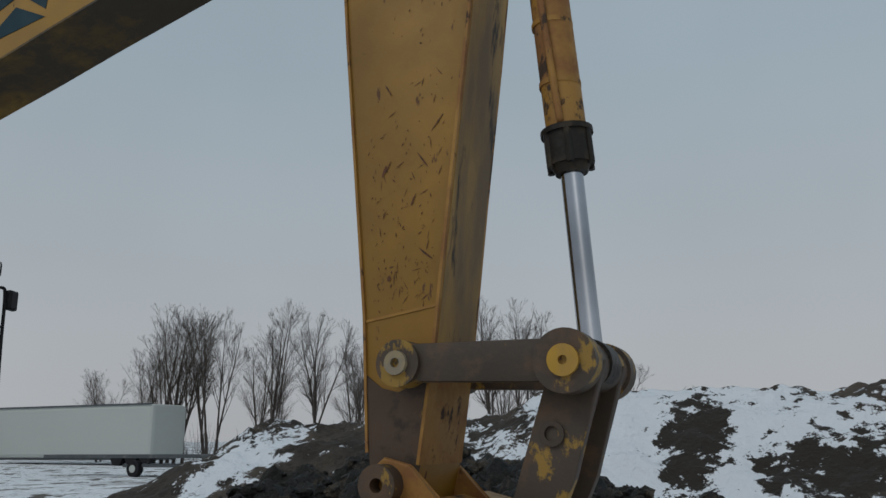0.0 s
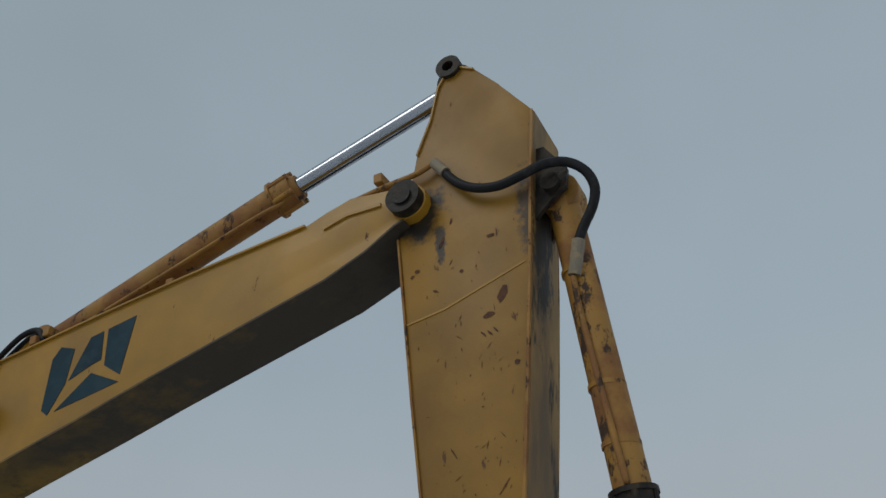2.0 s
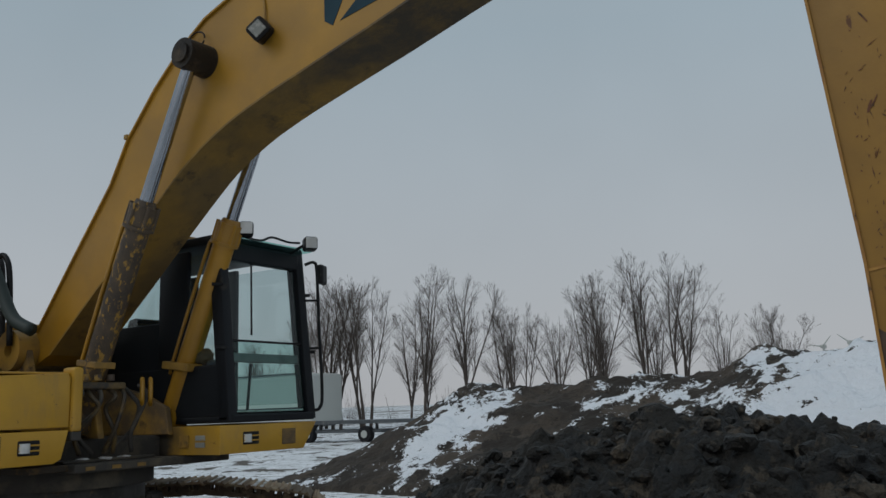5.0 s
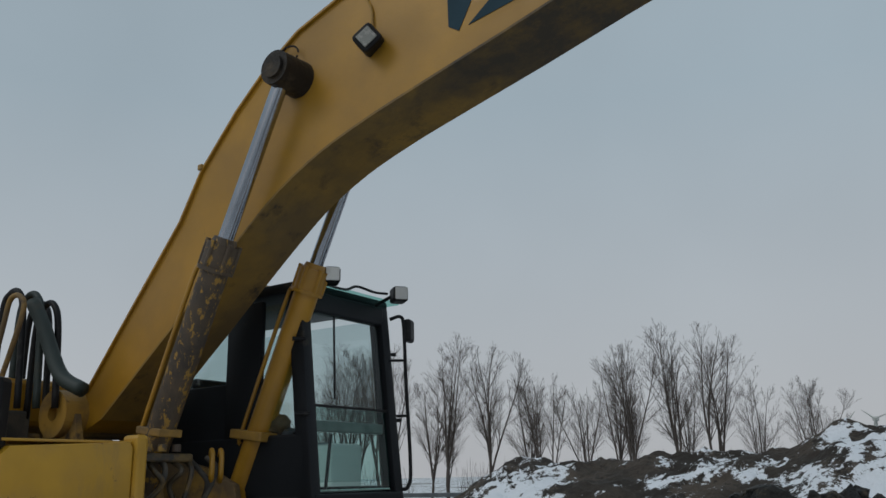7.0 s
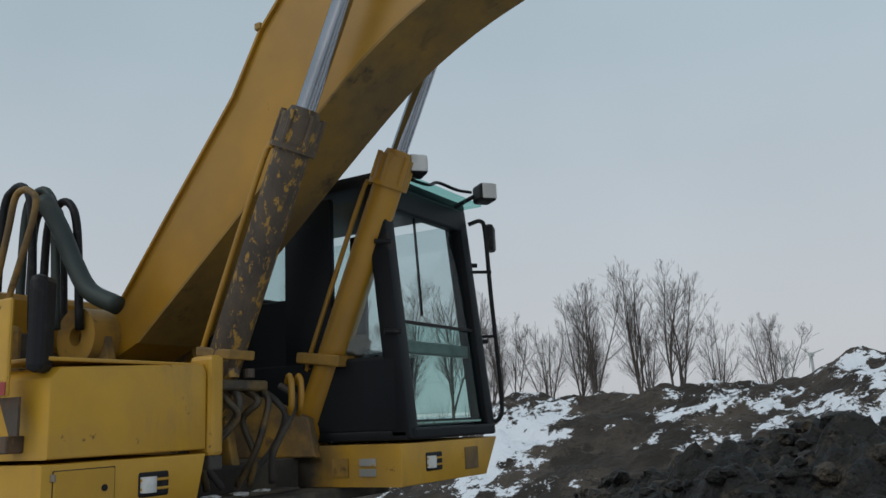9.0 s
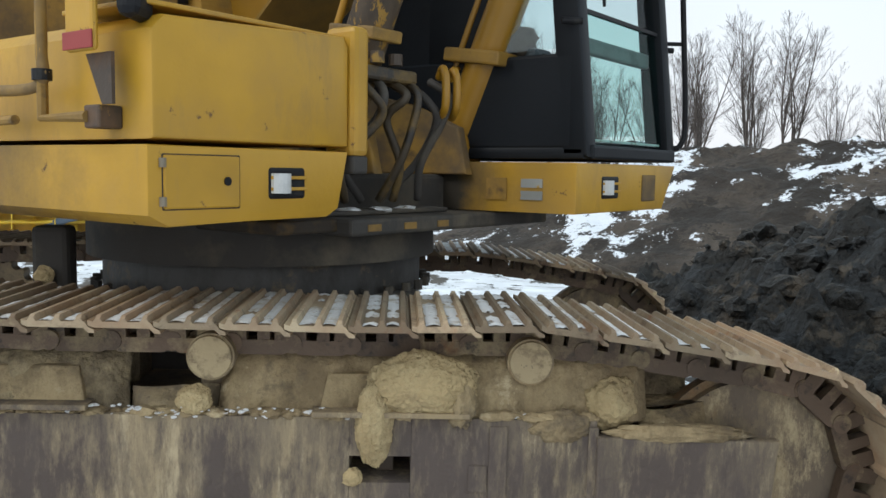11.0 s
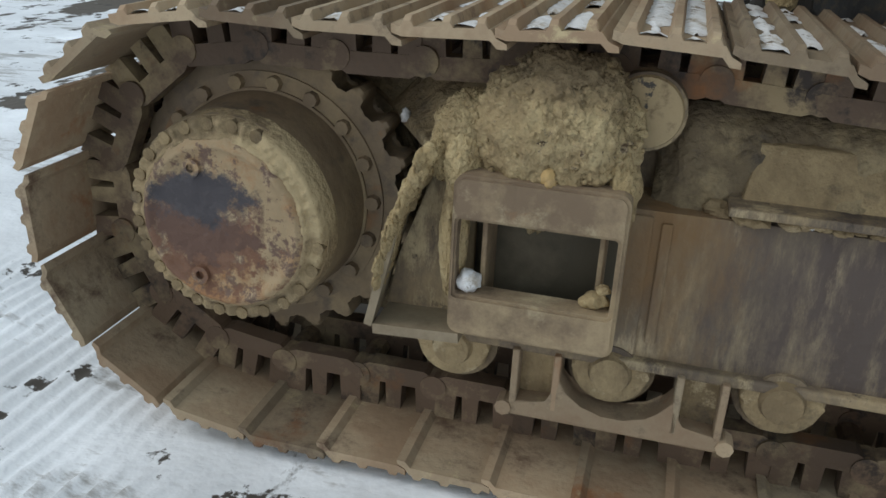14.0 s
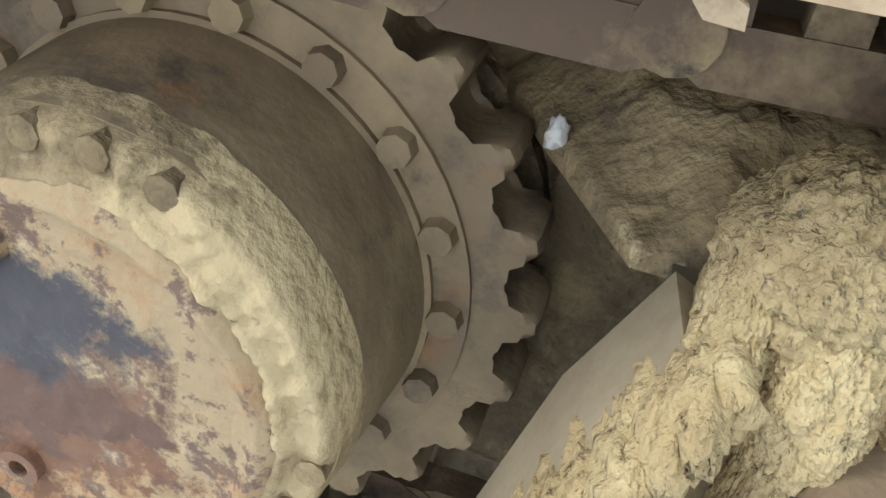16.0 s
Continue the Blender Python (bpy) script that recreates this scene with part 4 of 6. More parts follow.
# hose from the boom's pipe over the stick to the bucket cylinder
hose = part("hose", sweep(B(), curve([(-1.17, MID - 0.25, 4.72), (-1.056, MID - 0.27, 4.56), (-0.942, MID - 0.27, 4.48), (-0.806, MID - 0.27, 4.447), (-0.668, MID - 0.27, 4.468), (-0.54, MID - 0.25, 4.51), (-0.42, MID - 0.22, 4.50), (-0.33, MID - 0.2, 4.42), (-0.30, MID - 0.17, 4.32), (-0.33, MID - 0.15, 4.22), (-0.40, MID - 0.13, 4.12), (-0.45, MID - 0.12, 4.03)], 6), 0.028, 12), rubber, stick, "looping black hydraulic hose", smooth=True)
part("fitting", rod(B(), (-1.21, MID - 0.245, 4.78), (-1.13, MID - 0.262, 4.665), 0.034, None, 14), bolt_steel, hose)
part("fitting", rod(B(), (-0.44, MID - 0.122, 4.05), (-0.495, MID - 0.10, 3.86), 0.036, None, 14), bolt_steel, hose)

# bucket linkage
for y in (MID - 0.30, MID + 0.30):
    bm = plate(B(), [(-1.05, 1.79), (-0.36, 1.78), (-0.36, 1.61), (-1.05, 1.635)], y - 0.035, y + 0.035, 0.012)
    rod(bm, (-1.05, y - 0.055, 1.71), (-1.05, y + 0.06, 1.71), 0.098, None, 28)
    rod(bm, (-0.34, y - 0.05, 1.69), (-0.34, y + 0.06, 1.69), 0.125, None, 28)
    link = part("side_link", bm, worn_steel, excavator, "brown worn steel side link of the bucket", smooth=40)
    part("pin_cap", ring(B(), (-0.34, y - 0.055, 1.69), (0, 1, 0), 0.062, 0.018, 0.03, 24), yellow_clean, link, "yellow pin end", smooth=40)
    part("pin_cap", ring(B(), (-1.05, y - 0.06, 1.71), (0, 1, 0), 0.05, 0.02, 0.03, 20), bolt_steel, link, smooth=40)
bm = B()
rod(bm, (-0.33, MID - 0.25, 1.69), (-0.33, MID + 0.38, 1.69), 0.10, None, 28)
for y in (MID - 0.17, MID + 0.17):
    plate(bm, [(-0.44, 1.70), (-0.22, 1.70), (-0.36, 1.25), (-0.50, 0.93), (-0.70, 0.92), (-0.60, 1.2)], y - 0.03, y + 0.03, 0.01)
plate(bm, [(-0.36, 1.6), (-0.32, 1.6), (-0.56, 0.98), (-0.60, 0.98)], MID - 0.15, MID + 0.15)
rod(bm, (-0.6, MID - 0.22, 0.97), (-0.6, MID + 0.22, 0.97), 0.085, None, 24)
bucket_link = part("bucket_link", bm, worn_steel, excavator, "heavy worn steel link between cylinder and bucket", smooth=40)
part("pin", rod(B(), (-0.33, MID - 0.27, 1.69), (-0.33, MID + 0.40, 1.69), 0.06, None, 20), worn_steel, bucket_link)
part("pin_hole", ring(B(), (-0.44, MID - 0.205, 1.42), (0, 1, 0), 0.05, 0.03, 0.02, 20), worn_steel, bucket_link)
# bucket, curled under the stick and resting on its back
BACK = [(-1.32, 1.02), (-1.0, 1.16), (-0.55, 1.05), (-0.30, 0.78), (-0.22, 0.45), (-0.38, 0.16), (-0.75, 0.02), (-1.2, 0.03), (-1.62, 0.14)]
bucket = part("bucket", strip(B(), BACK, -0.03, MID - 0.52, MID + 0.52), yellow_rusty, excavator, "orange-yellow rusty digging bucket", smooth=30)
for y in (MID - 0.52, MID + 0.50):
    part("side_plate", plate(B(), BACK + [(-1.66, 0.2), (-1.50, 0.62)], y, y + 0.02), yellow_rusty, bucket)
for y in (MID - 0.26, MID + 0.22):
    part("ear", plate(B(), [(-1.24, 1.10), (-1.26, 1.25), (-1.16, 1.33), (-1.04, 1.30), (-0.86, 1.10), (-0.55, 1.06), (-0.5, 0.9), (-0.62, 0.86), (-0.9, 1.0)], y, y + 0.04, 0.01), yellow_rusty, bucket)
part("bucket_pin", ring(B(), (-1.15, MID - 0.29, 1.22), (0, 1, 0), 0.085, 0.03, 0.10, 28), worn_steel, bucket, "worn steel pin with a bolted collar", smooth=40)
for k in range(5):
    y = MID - 0.46 + 0.23 * k
    part("tooth", plate(B(), [(-1.56, 0.10), (-1.60, 0.2), (-1.92, 0.26)], y - 0.045, y + 0.045, 0.008), worn_steel, bucket)
# upper machine: deck, tool box, engine hood, counterweight
oily_seam = surface("dirt_in_a_seam", (0.035, 0.026, 0.018), [((0.10, 0.06, 0.02), 12, 0.5, 0.65, ONE, 0.8)], 0.8)
deck = part("deck", box(B(), -9.0, -6.25, 2.6, 4.7, 1.14, 1.30, 0.02), house_dark, excavator, "dark greasy turning deck")
bm = plate(B(), [(2.18, 1.37), (2.18, 1.19), (2.24, 1.158), (2.5, 1.165), (2.82, 1.165), (2.87, 1.19), (2.915, 1.37)], 0, 3.0, 0.008)
bmesh.ops.transform(bm, matrix=Matrix(((0, -1, 0, -5.9), (1, 0, 0, 0), (0, 0, 1, 0), (0, 0, 0, 1))), verts=bm.verts)
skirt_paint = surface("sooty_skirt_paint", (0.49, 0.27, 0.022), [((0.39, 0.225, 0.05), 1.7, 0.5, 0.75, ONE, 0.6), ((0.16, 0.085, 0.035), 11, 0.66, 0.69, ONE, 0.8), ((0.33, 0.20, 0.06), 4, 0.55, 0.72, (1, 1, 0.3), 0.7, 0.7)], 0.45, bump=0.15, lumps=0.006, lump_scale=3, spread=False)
# side face goes near black towards the rear
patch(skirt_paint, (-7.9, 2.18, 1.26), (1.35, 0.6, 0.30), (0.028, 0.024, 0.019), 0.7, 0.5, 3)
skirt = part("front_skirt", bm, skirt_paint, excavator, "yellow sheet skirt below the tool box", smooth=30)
bm = plate(B(), [(2.2, 1.385), (2.2, 1.66), (2.24, 1.70), (2.9, 1.73), (2.92, 1.70), (2.92, 1.385)], 0, 1.35, 0.012)
bmesh.ops.transform(bm, matrix=Matrix(((0, -1, 0, -5.905), (1, 0, 0, 0), (0, 0, 1, 0), (0, 0, 0, 1))), verts=bm.verts)
tool_box = part("tool_box", bm, yellow_clean, excavator, "yellow sheet metal tool box with dents", smooth=30)
part("lid_edge", box(B(), -6.3, -5.93, 2.19, 2.93, 1.722, 1.736, 0.004), yellow_clean, tool_box)
part("corner_post", box(B(), -6.02, -5.885, 2.925, 3.0, 1.355, 1.77, 0.02), yellow_clean, excavator, "rounded yellow corner post")
part("post_foot", box(B(), -6.0, -5.89, 2.93, 3.0, 1.30, 1.36, 0.01), house_dark, excavator)
part("hatch_seam", box(B(), -5.912, -5.8985, 2.219, 2.477, 1.199, 1.351, 0.006), oily_seam, skirt)
hatch = part("hatch", box(B(), -5.908, -5.893, 2.225, 2.47, 1.205, 1.345, 0.005), yellow_clean, skirt, "small hatch with a round hole and two hinges")
part("hatch_hole", rod(B(), (-5.90, 2.425, 1.277), (-5.889, 2.425, 1.277), 0.012, None, 16), rubber, hatch)
for z in (1.325, 1.225):
    part("hinge", rod(B(), (-5.897, 2.222, z - 0.012), (-5.897, 2.222, z + 0.012), 0.01, None, 10), bolt_steel, hatch)


def headlamp(owner, x, y0, y1, z0, z1, bars):
    frame_ = part("lamp_recess", box(B(), x - 0.05, x + 0.004, y0, y1, z0, z1, 0.012), rubber, owner, "recessed headlamp behind bars")
    part("lens", rod(B(), (x + 0.0, y0 + 0.045, z0 + 0.02), (x + 0.0, y0 + 0.045, z1 - 0.02), 0.035, None, 16), lamp_lens, frame_)
    for k in range(bars):
        z = z0 + (z1 - z0) * (k + 1) / (bars + 1)
        part("bar", box(B(), x + 0.002, x + 0.012, y0 + 0.01, y1 - 0.002, z - 0.005, z + 0.005, 0.002), yellow_clean, frame_)


headlamp(skirt, -5.9, 2.575, 2.725, 1.222, 1.32, 2)
# right side of the machine: doors, rail, mirror
side = part("engine_side", box(B(), -9.0, -7.26, 2.2, 2.98, 1.385, 2.02, 0.03), yellow_dirty, excavator, "yellow engine side panels smeared with soot")
for x in (-8.6, -8.0):
    part("door", box(B(), x - 0.27, x + 0.27, 2.188, 2.2, 1.42, 1.98, 0.008), yellow_dirty, side)
hood = part("engine_hood", box(B(), -9.0, -7.45, 2.3, 4.5, 1.9, 2.22, 0.04), yellow, excavator, "yellow engine hood")
part("hood_recess", box(B(), -7.46, -7.4, 2.45, 3.2, 1.55, 2.0, 0.01), house_dark, hood)
bm = B()
verts = []
for k in range(13):
    a = radians(90 + 180 * k / 12)
    verts.append((-8.75 + 0.62 * math.cos(a), 3.5 + 1.32 * math.sin(a)))
near = [bm.verts.new((x, y, 1.18)) for x, y in verts]
far_ = [bm.verts.new((x, y, 2.1)) for x, y in verts]
bm.faces.new(near), bm.faces.new(far_[::-1])
for k in range(len(verts)):
    bm.faces.new((near[k - 1], near[k], far_[k], far_[k - 1]))
bmesh.ops.bevel(bm, geom=bm.edges[:], offset=0.05, segments=3, profile=0.5, affect="EDGES")
part("counterweight", bm, yellow_dirty, excavator, "rounded cast counterweight, dirty below", smooth=35)
rail = part("hand_rail", sweep(B(), curve([(-6.72, 2.12, 1.53), (-6.31, 2.12, 1.525), (-6.28, 2.12, 1.62), (-6.28, 2.12, 1.80)], 6), 0.016, 8), yellow_dirty, excavator, smooth=True)
sweep_bm = sweep(B(), [(-6.28, 2.12, 1.72), (-6.28, 2.12, 1.44), (-6.08, 2.13, 1.44)], 0.016, 8)
part("rail_post", sweep_bm, yellow_dirty, rail)
part("rail_bracket", box(B(), -6.1, -6.03, 2.13, 2.2, 1.41, 1.47, 0.006), worn_steel, rail)
part("rail_collar", rod(B(), (-6.28, 2.12, 1.54), (-6.28, 2.12, 1.57), 0.026, None, 12), rubber, rail)
part("lower_rail", sweep(B(), [(-6.95, 2.13, 1.435), (-6.45, 2.13, 1.44)], 0.014, 8), yellow_dirty, rail)
mirror_r = part("side_mirror", box(B(), -0.03, 0.03, -0.065, 0.065, -0.17, 0.17, 0.025), rubber, excavator, "tall side mirror in a black housing", m=pose(-5.955, 2.19, 1.85, 0, 0, 35))
part("mirror_plate", box(B(), -6.13, -6.0, 2.10, 2.12, 1.60, 1.94, 0.01), yellow_clean, mirror_r, "upright yellow plate with red bands", m=Matrix.Identity(4))
part("red_band", box(B(), -6.132, -5.998, 2.095, 2.10, 1.605, 1.65, 0.002), red_paint, mirror_r, m=Matrix.Identity(4))
part("bent_bracket", plate(B(), [(-6.1, 1.6), (-5.985, 1.6), (-5.985, 1.47), (-6.03, 1.47)], 2.14, 2.15), worn_steel, mirror_r, m=Matrix.Identity(4))
# hoses and pipes behind the boom's foot
for k, (x, y, top, r, mat) in enumerate(((-7.44, 3.02, 2.80, 0.022, rubber), (-7.36, 3.10, 2.78, 0.024, hose_green), (-7.28, 3.18, 2.72, 0.022, rubber), (-7.52, 3.26, 2.76, 0.022, rubber))):
    part("hose", sweep(B(), curve([(x - 0.14, y, 1.95), (x - 0.13, y, top - 0.16), (x - 0.05, y, top - 0.02), (x + 0.06, y, top - 0.03), (x + 0.13, y, top - 0.2), (x + 0.18, y, 2.0)], 6), r, 10), mat, excavator, "dark hydraulic hose bent over behind the boom", smooth=True)
part("suction_hose", sweep(B(), curve([(-7.26, 3.05, 2.70), (-7.15, 3.08, 2.52), (-7.06, 3.1, 2.34), (-6.95, 3.12, 2.18), (-6.78, 3.16, 2.09)], 6), 0.048, 14), hose_green, excavator, "thick dark green hose", smooth=True)
part("pipe_loop", sweep(B(), curve([(-7.5, 2.92, 1.98), (-7.36, 2.92, 2.5), (-7.30, 2.92, 2.70), (-7.18, 2.92, 2.70), (-7.14, 2.92, 2.58), (-7.32, 2.92, 2.15), (-7.4, 2.92, 1.95)], 6), 0.018, 8), yellow_dirty, excavator, "bent steel pipe loop", smooth=True)
part("valve_block", box(B(), -7.75, -7.42, 2.98, 3.3, 1.6, 1.86, 0.02), yellow_dirty, excavator)
oily_brown = surface("oily_brown_steel", (0.05, 0.036, 0.02), [((0.14, 0.09, 0.028), 5, 0.5, 0.62, ONE, 0.6, 0.7), ((0.025, 0.02, 0.016), 6, 0.54, 0.64, ONE, 0.4, 0.7)], 0.5, bump=0.4)
# boom foot brackets and the oily gap between tool box and cab
for y in (3.27, 3.86):
    part("foot_bracket", plate(B(), [(-7.45, 1.3), (-6.1, 1.3), (-6.15, 1.5), (-6.4, 1.6), (-6.95, 1.72), (-7.03, 2.02), (-7.17, 2.12), (-7.32, 2.03)], y, y + 0.05, 0.008), yellow_dirty, excavator, "heavy bracket that carries the boom's foot")
part("deck_rim", box(B(), -6.9, -5.98, 3.02, 4.35, 1.085, 1.145, 0.012), house_dark, excavator, "dark oily rim of the turning deck")
part("gap_floor", box(B(), -6.5, -6.12, 3.03, 3.76, 1.147, 1.165, 0.006), house_dark, excavator)
# these hoses take dark materials so their colour carries the gap's shade
rng = random.Random(4)
for k in range(7):
    y = 3.06 + 0.085 * k
    x = -5.98 - 0.02 * (k % 3)
    z = 1.66 - 0.02 * (k % 2)
    part("hose", sweep(B(), curve([(x - 0.1, y, z), (x, y - 0.01, z - 0.06), (x + rng.uniform(-0.10, 0.02), y + rng.uniform(-0.07, 0.06), 1.5), (x - rng.uniform(0.0, 0.12), y + rng.uniform(-0.10, 0.10), 1.34), (x - 0.14, y + rng.uniform(-0.12, 0.12), 1.2)], 6), rng.choice((0.013, 0.016, 0.021)), 10), rng.choice((oily_brown, house_dark, house_dark)), excavator, "oily hose in the gap beside the boom, darkened for shade", smooth=True)
part("manifold", box(B(), -6.16, -6.02, 3.03, 3.42, 1.63, 1.68, 0.012), oily_brown, excavator, "steel manifold with pipe ends")
for y in (3.1, 3.2, 3.3):
    part("pipe_end", rod(B(), (-6.03, y, 1.69), (-6.03, y, 1.73), 0.026, None, 12), worn_steel, excavator)
for dy in (0.0, 0.07):
    part("pipe_elbow", sweep(B(), curve([(-6.02, 3.55 + dy, 1.67), (-5.98, 3.52 + dy, 1.70), (-5.95, 3.50 + dy, 1.66), (-5.95, 3.50 + dy, 1.56), (-6.0, 3.54 + dy, 1.52)], 6), 0.016, 8), yellow, excavator, smooth=True)
for y, x in ((3.2, -6.16), (3.36, -6.15), (3.52, -6.16)):
    part("frozen_snow", lump(B(), (x, y, 1.163), (0.04, 0.05, 0.014), y, 0.4, 3, 2), ice, excavator)

# cab
CX0, CX1, CY0, CY1, CZ0, CZ1 = -7.15, -5.62, 3.99, 4.93, 1.37, 2.80
bm = plate(B(), [(3.90, 1.355), (3.90, 1.15), (4.78, 1.15), (4.93, 1.355)], 0, 0.95, 0.008)
bmesh.ops.transform(bm, matrix=Matrix(((0, -1, 0, -5.60), (1, 0, 0, 0), (0, 0, 1, 0), (0, 0, 0, 1))), verts=bm.verts)
# cab skirt's inner side face also darkens towards its rear end
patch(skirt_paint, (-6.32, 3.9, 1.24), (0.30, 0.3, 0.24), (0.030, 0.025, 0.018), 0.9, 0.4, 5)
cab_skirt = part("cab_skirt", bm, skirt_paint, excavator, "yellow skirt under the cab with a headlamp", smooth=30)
headlamp(cab_skirt, -5.60, 4.12, 4.29, 1.205, 1.305, 2)
part("vent", box(B(), -5.605, -5.594, 4.53, 4.68, 1.19, 1.31, 0.006), yellow_dirty, cab_skirt, "square vent grille")
for y, z in ((-5.80, 1.27), (-5.80, 1.22)):
    part("label", box(B(), y - 0.05, y + 0.05, 3.893, 3.899, z - 0.018, z + 0.018), grey_label, cab_skirt, "worn grey label")
part("label", box(B(), -6.02, -5.92, 3.893, 3.899, 1.2, 1.29), yellow_dirty, cab_skirt)
cab = part("cab", box(B(), CX0, CX1, CY0, CY1, CZ0, CZ0 + 0.05, 0.01), cab_black, excavator, "black operator's cab with large windows", smooth=30)
part("right_wall", box(B(), CX0, CX1 - 0.05, CY0, CY0 + 0.05, CZ0 + 0.04, 1.80, 0.015), cab_black, cab)
part("left_wall", box(B(), CX0, -6.5, CY1 - 0.05, CY1, CZ0 + 0.04, 1.72, 0.015), cab_black, cab)
part("door_sill", box(B(), -6.5, CX1 - 0.05, CY1 - 0.05, CY1, CZ0 + 0.04, 1.47, 0.012), cab_black, cab)
part("rear_wall", box(B(), CX0 - 0.003, CX0 + 0.05, CY0 + 0.05, CY1 - 0.05, CZ0 + 0.04, 1.9, 0.01), cab_black, cab)
for x0, x1, y0 in ((-6.42, -6.09, CY0), (-7.15, -6.95, CY0), (-6.62, -6.5, CY1 - 0.05), (-7.15, -7.03, CY1 - 0.05)):
    part("post", box(B(), x0, x1, y0 + 0.003, y0 + 0.047, 1.7, 2.70, 0.012), cab_black, cab, smooth=30)
part("window_apron", box(B(), -7.14, -6.3, CY0 + 0.004, CY0 + 0.044, 1.78, 2.16, 0.01), cab_black, cab)
for y in (CY0, CY1 - 0.09):  # front posts, leaning back
    bm = plate(B(), [(-5.60, 1.38), (-5.72, 1.38), (-5.86, 2.74), (-5.74, 2.74)], y, y + 0.09, 0.014)
    part("front_post", bm, cab_black, cab, smooth=30)
bm = box(B(), -7.18, -5.74, CY0 - 0.01, CY1 + 0.01, 2.72, 2.80, 0.03)
part("roof", bm, cab_black, cab, "black cab roof", smooth=30)
part("roof_cap", box(B(), -7.1, -6.2, CY0 + 0.06, CY1 - 0.06, 2.795, 2.86, 0.03), yellow, cab, smooth=30)
part("header_bar", box(B(), -5.80, -5.73, CY0 + 0.06, CY1 - 0.06, 2.60, 2.74, 0.014), cab_black, cab)
part("sill_bar", box(B(), -5.66, -5.59, CY0 + 0.03, CY1 - 0.03, 1.37, 1.43, 0.012), cab_black, cab)
part("sun_visor", box(B(), -5.80, -5.60, CY0 + 0.12, CY1 - 0.04, 2.745, 2.765, 0.006), pane_green, cab, "green tinted visor")


def front_pane(z0, z1, y0, y1, material, name, label):
    x = lambda z: -5.635 - 0.105 * (z - 1.43)  # noqa: E731
    bm = B()
    bm.faces.new([bm.verts.new(q) for q in ((x(z0), y0, z0), (x(z0), y1, z0), (x(z1), y1, z1), (x(z1), y0, z1))])
    ob = part(name, bmesh.ops.solidify(bm, geom=bm.faces[:], thickness=0.006) and bm, material, cab, label)
    ob.visible_shadow = False
    return ob


front_pane(1.985, 2.61, CY0 + 0.10, CY1 - 0.10, pane_clear, "upper_windshield", "clear upper windshield")
front_pane(1.44, 1.975, CY0 + 0.10, CY1 - 0.10, pane_green, "lower_windshield", "green tinted lower windshield")
for z in (1.98,):
    part("pane_bar", box(B(), -5.70, -5.68, CY0 + 0.07, CY1 - 0.07, z - 0.008, z + 0.008), rubber, cab)
part("frost_line", box(B(), -5.655, -5.640, CY0 + 0.11, CY1 - 0.11, 1.445, 1.456, 0.003), ice, cab, "thin line of frost on the sill")
part("wiper", sweep(B(), [(-5.70, 4.30, 2.03), (-5.77, 4.36, 2.62)], 0.008, 6), rubber, cab)
for y0, x0, x1, z0, z1, name in ((CY0 + 0.02, -6.95, -6.15, 2.03, 2.66, "side_window"), (CY0 + 0.02, -6.08, -5.74, 1.82, 2.66, "side_window"), (CY1 - 0.03, -6.5, -5.74, 1.5, 2.66, "door_window"), (CY1 - 0.03, -7.03, -6.62, 1.75, 2.66, "door_window")):
    pane = part(name, box(B(), x0, x1, y0, y0 + 0.006, z0, z1), pane_clear, cab)
    pane.visible_shadow = False
pane = part("rear_window", box(B(), -7.14, -7.134, CY0 + 0.05, CY1 - 0.05, 1.92, 2.68), pane_clear, cab)
pane.visible_shadow = False
for y, z in ((CY0 - 0.012, 2.40), (CY0 - 0.012, 1.92), (CY1 + 0.012, 2.40), (CY1 + 0.012, 1.92)):
    part("hinge_stub", rod(B(), (-5.66 - 0.1 * (z - 1.4), y - 0.03, z), (-5.60 - 0.1 * (z - 1.4), y + 0.03, z), 0.014, None, 10), rubber, cab)
# inside the cab: console, levers, seat
seat = part("operator_seat", box(B(), -6.85, -6.35, 4.08, 4.55, 1.72, 1.86, 0.05), rubber, cab, "dark operator's seat")
part("backrest", box(B(), -6.95, -6.83, 4.08, 4.55, 1.85, 2.25, 0.05), rubber, seat)
part("console", box(B(), -6.2, -5.9, CY0 + 0.08, CY0 + 0.25, 1.45, 1.85, 0.03), dark_sheet, cab)
part("floor_mat", box(B(), -6.9, -5.7, CY0 + 0.06, CY1 - 0.06, 1.42, 1.44), rubber, cab)
part("cross_bar", box(B(), -5.76, -5.72, CY0 + 0.08, CY1 - 0.08, 1.82, 1.89, 0.01), surface("grey_cab_trim", (0.15, 0.16, 0.155), [((0.10, 0.105, 0.10), 5, 0.5, 0.65, ONE, 0.6)], 0.5), cab, "grey cross bar behind the windshield")
for y in (4.15, 4.5):
    part("lever", sweep(B(), [(-5.95, y, 1.44), (-5.88, y - 0.03, 1.82)], 0.012, 8), rubber, cab)
part("glove_bag", lump(B(), (-6.0, CY0 + 0.1, 1.87), (0.09, 0.07, 0.07), 2, 0.3, 2, 3), surface("brown_cloth", (0.09, 0.07, 0.05), [], 0.9), cab, "brown bundle on the console", smooth=True)
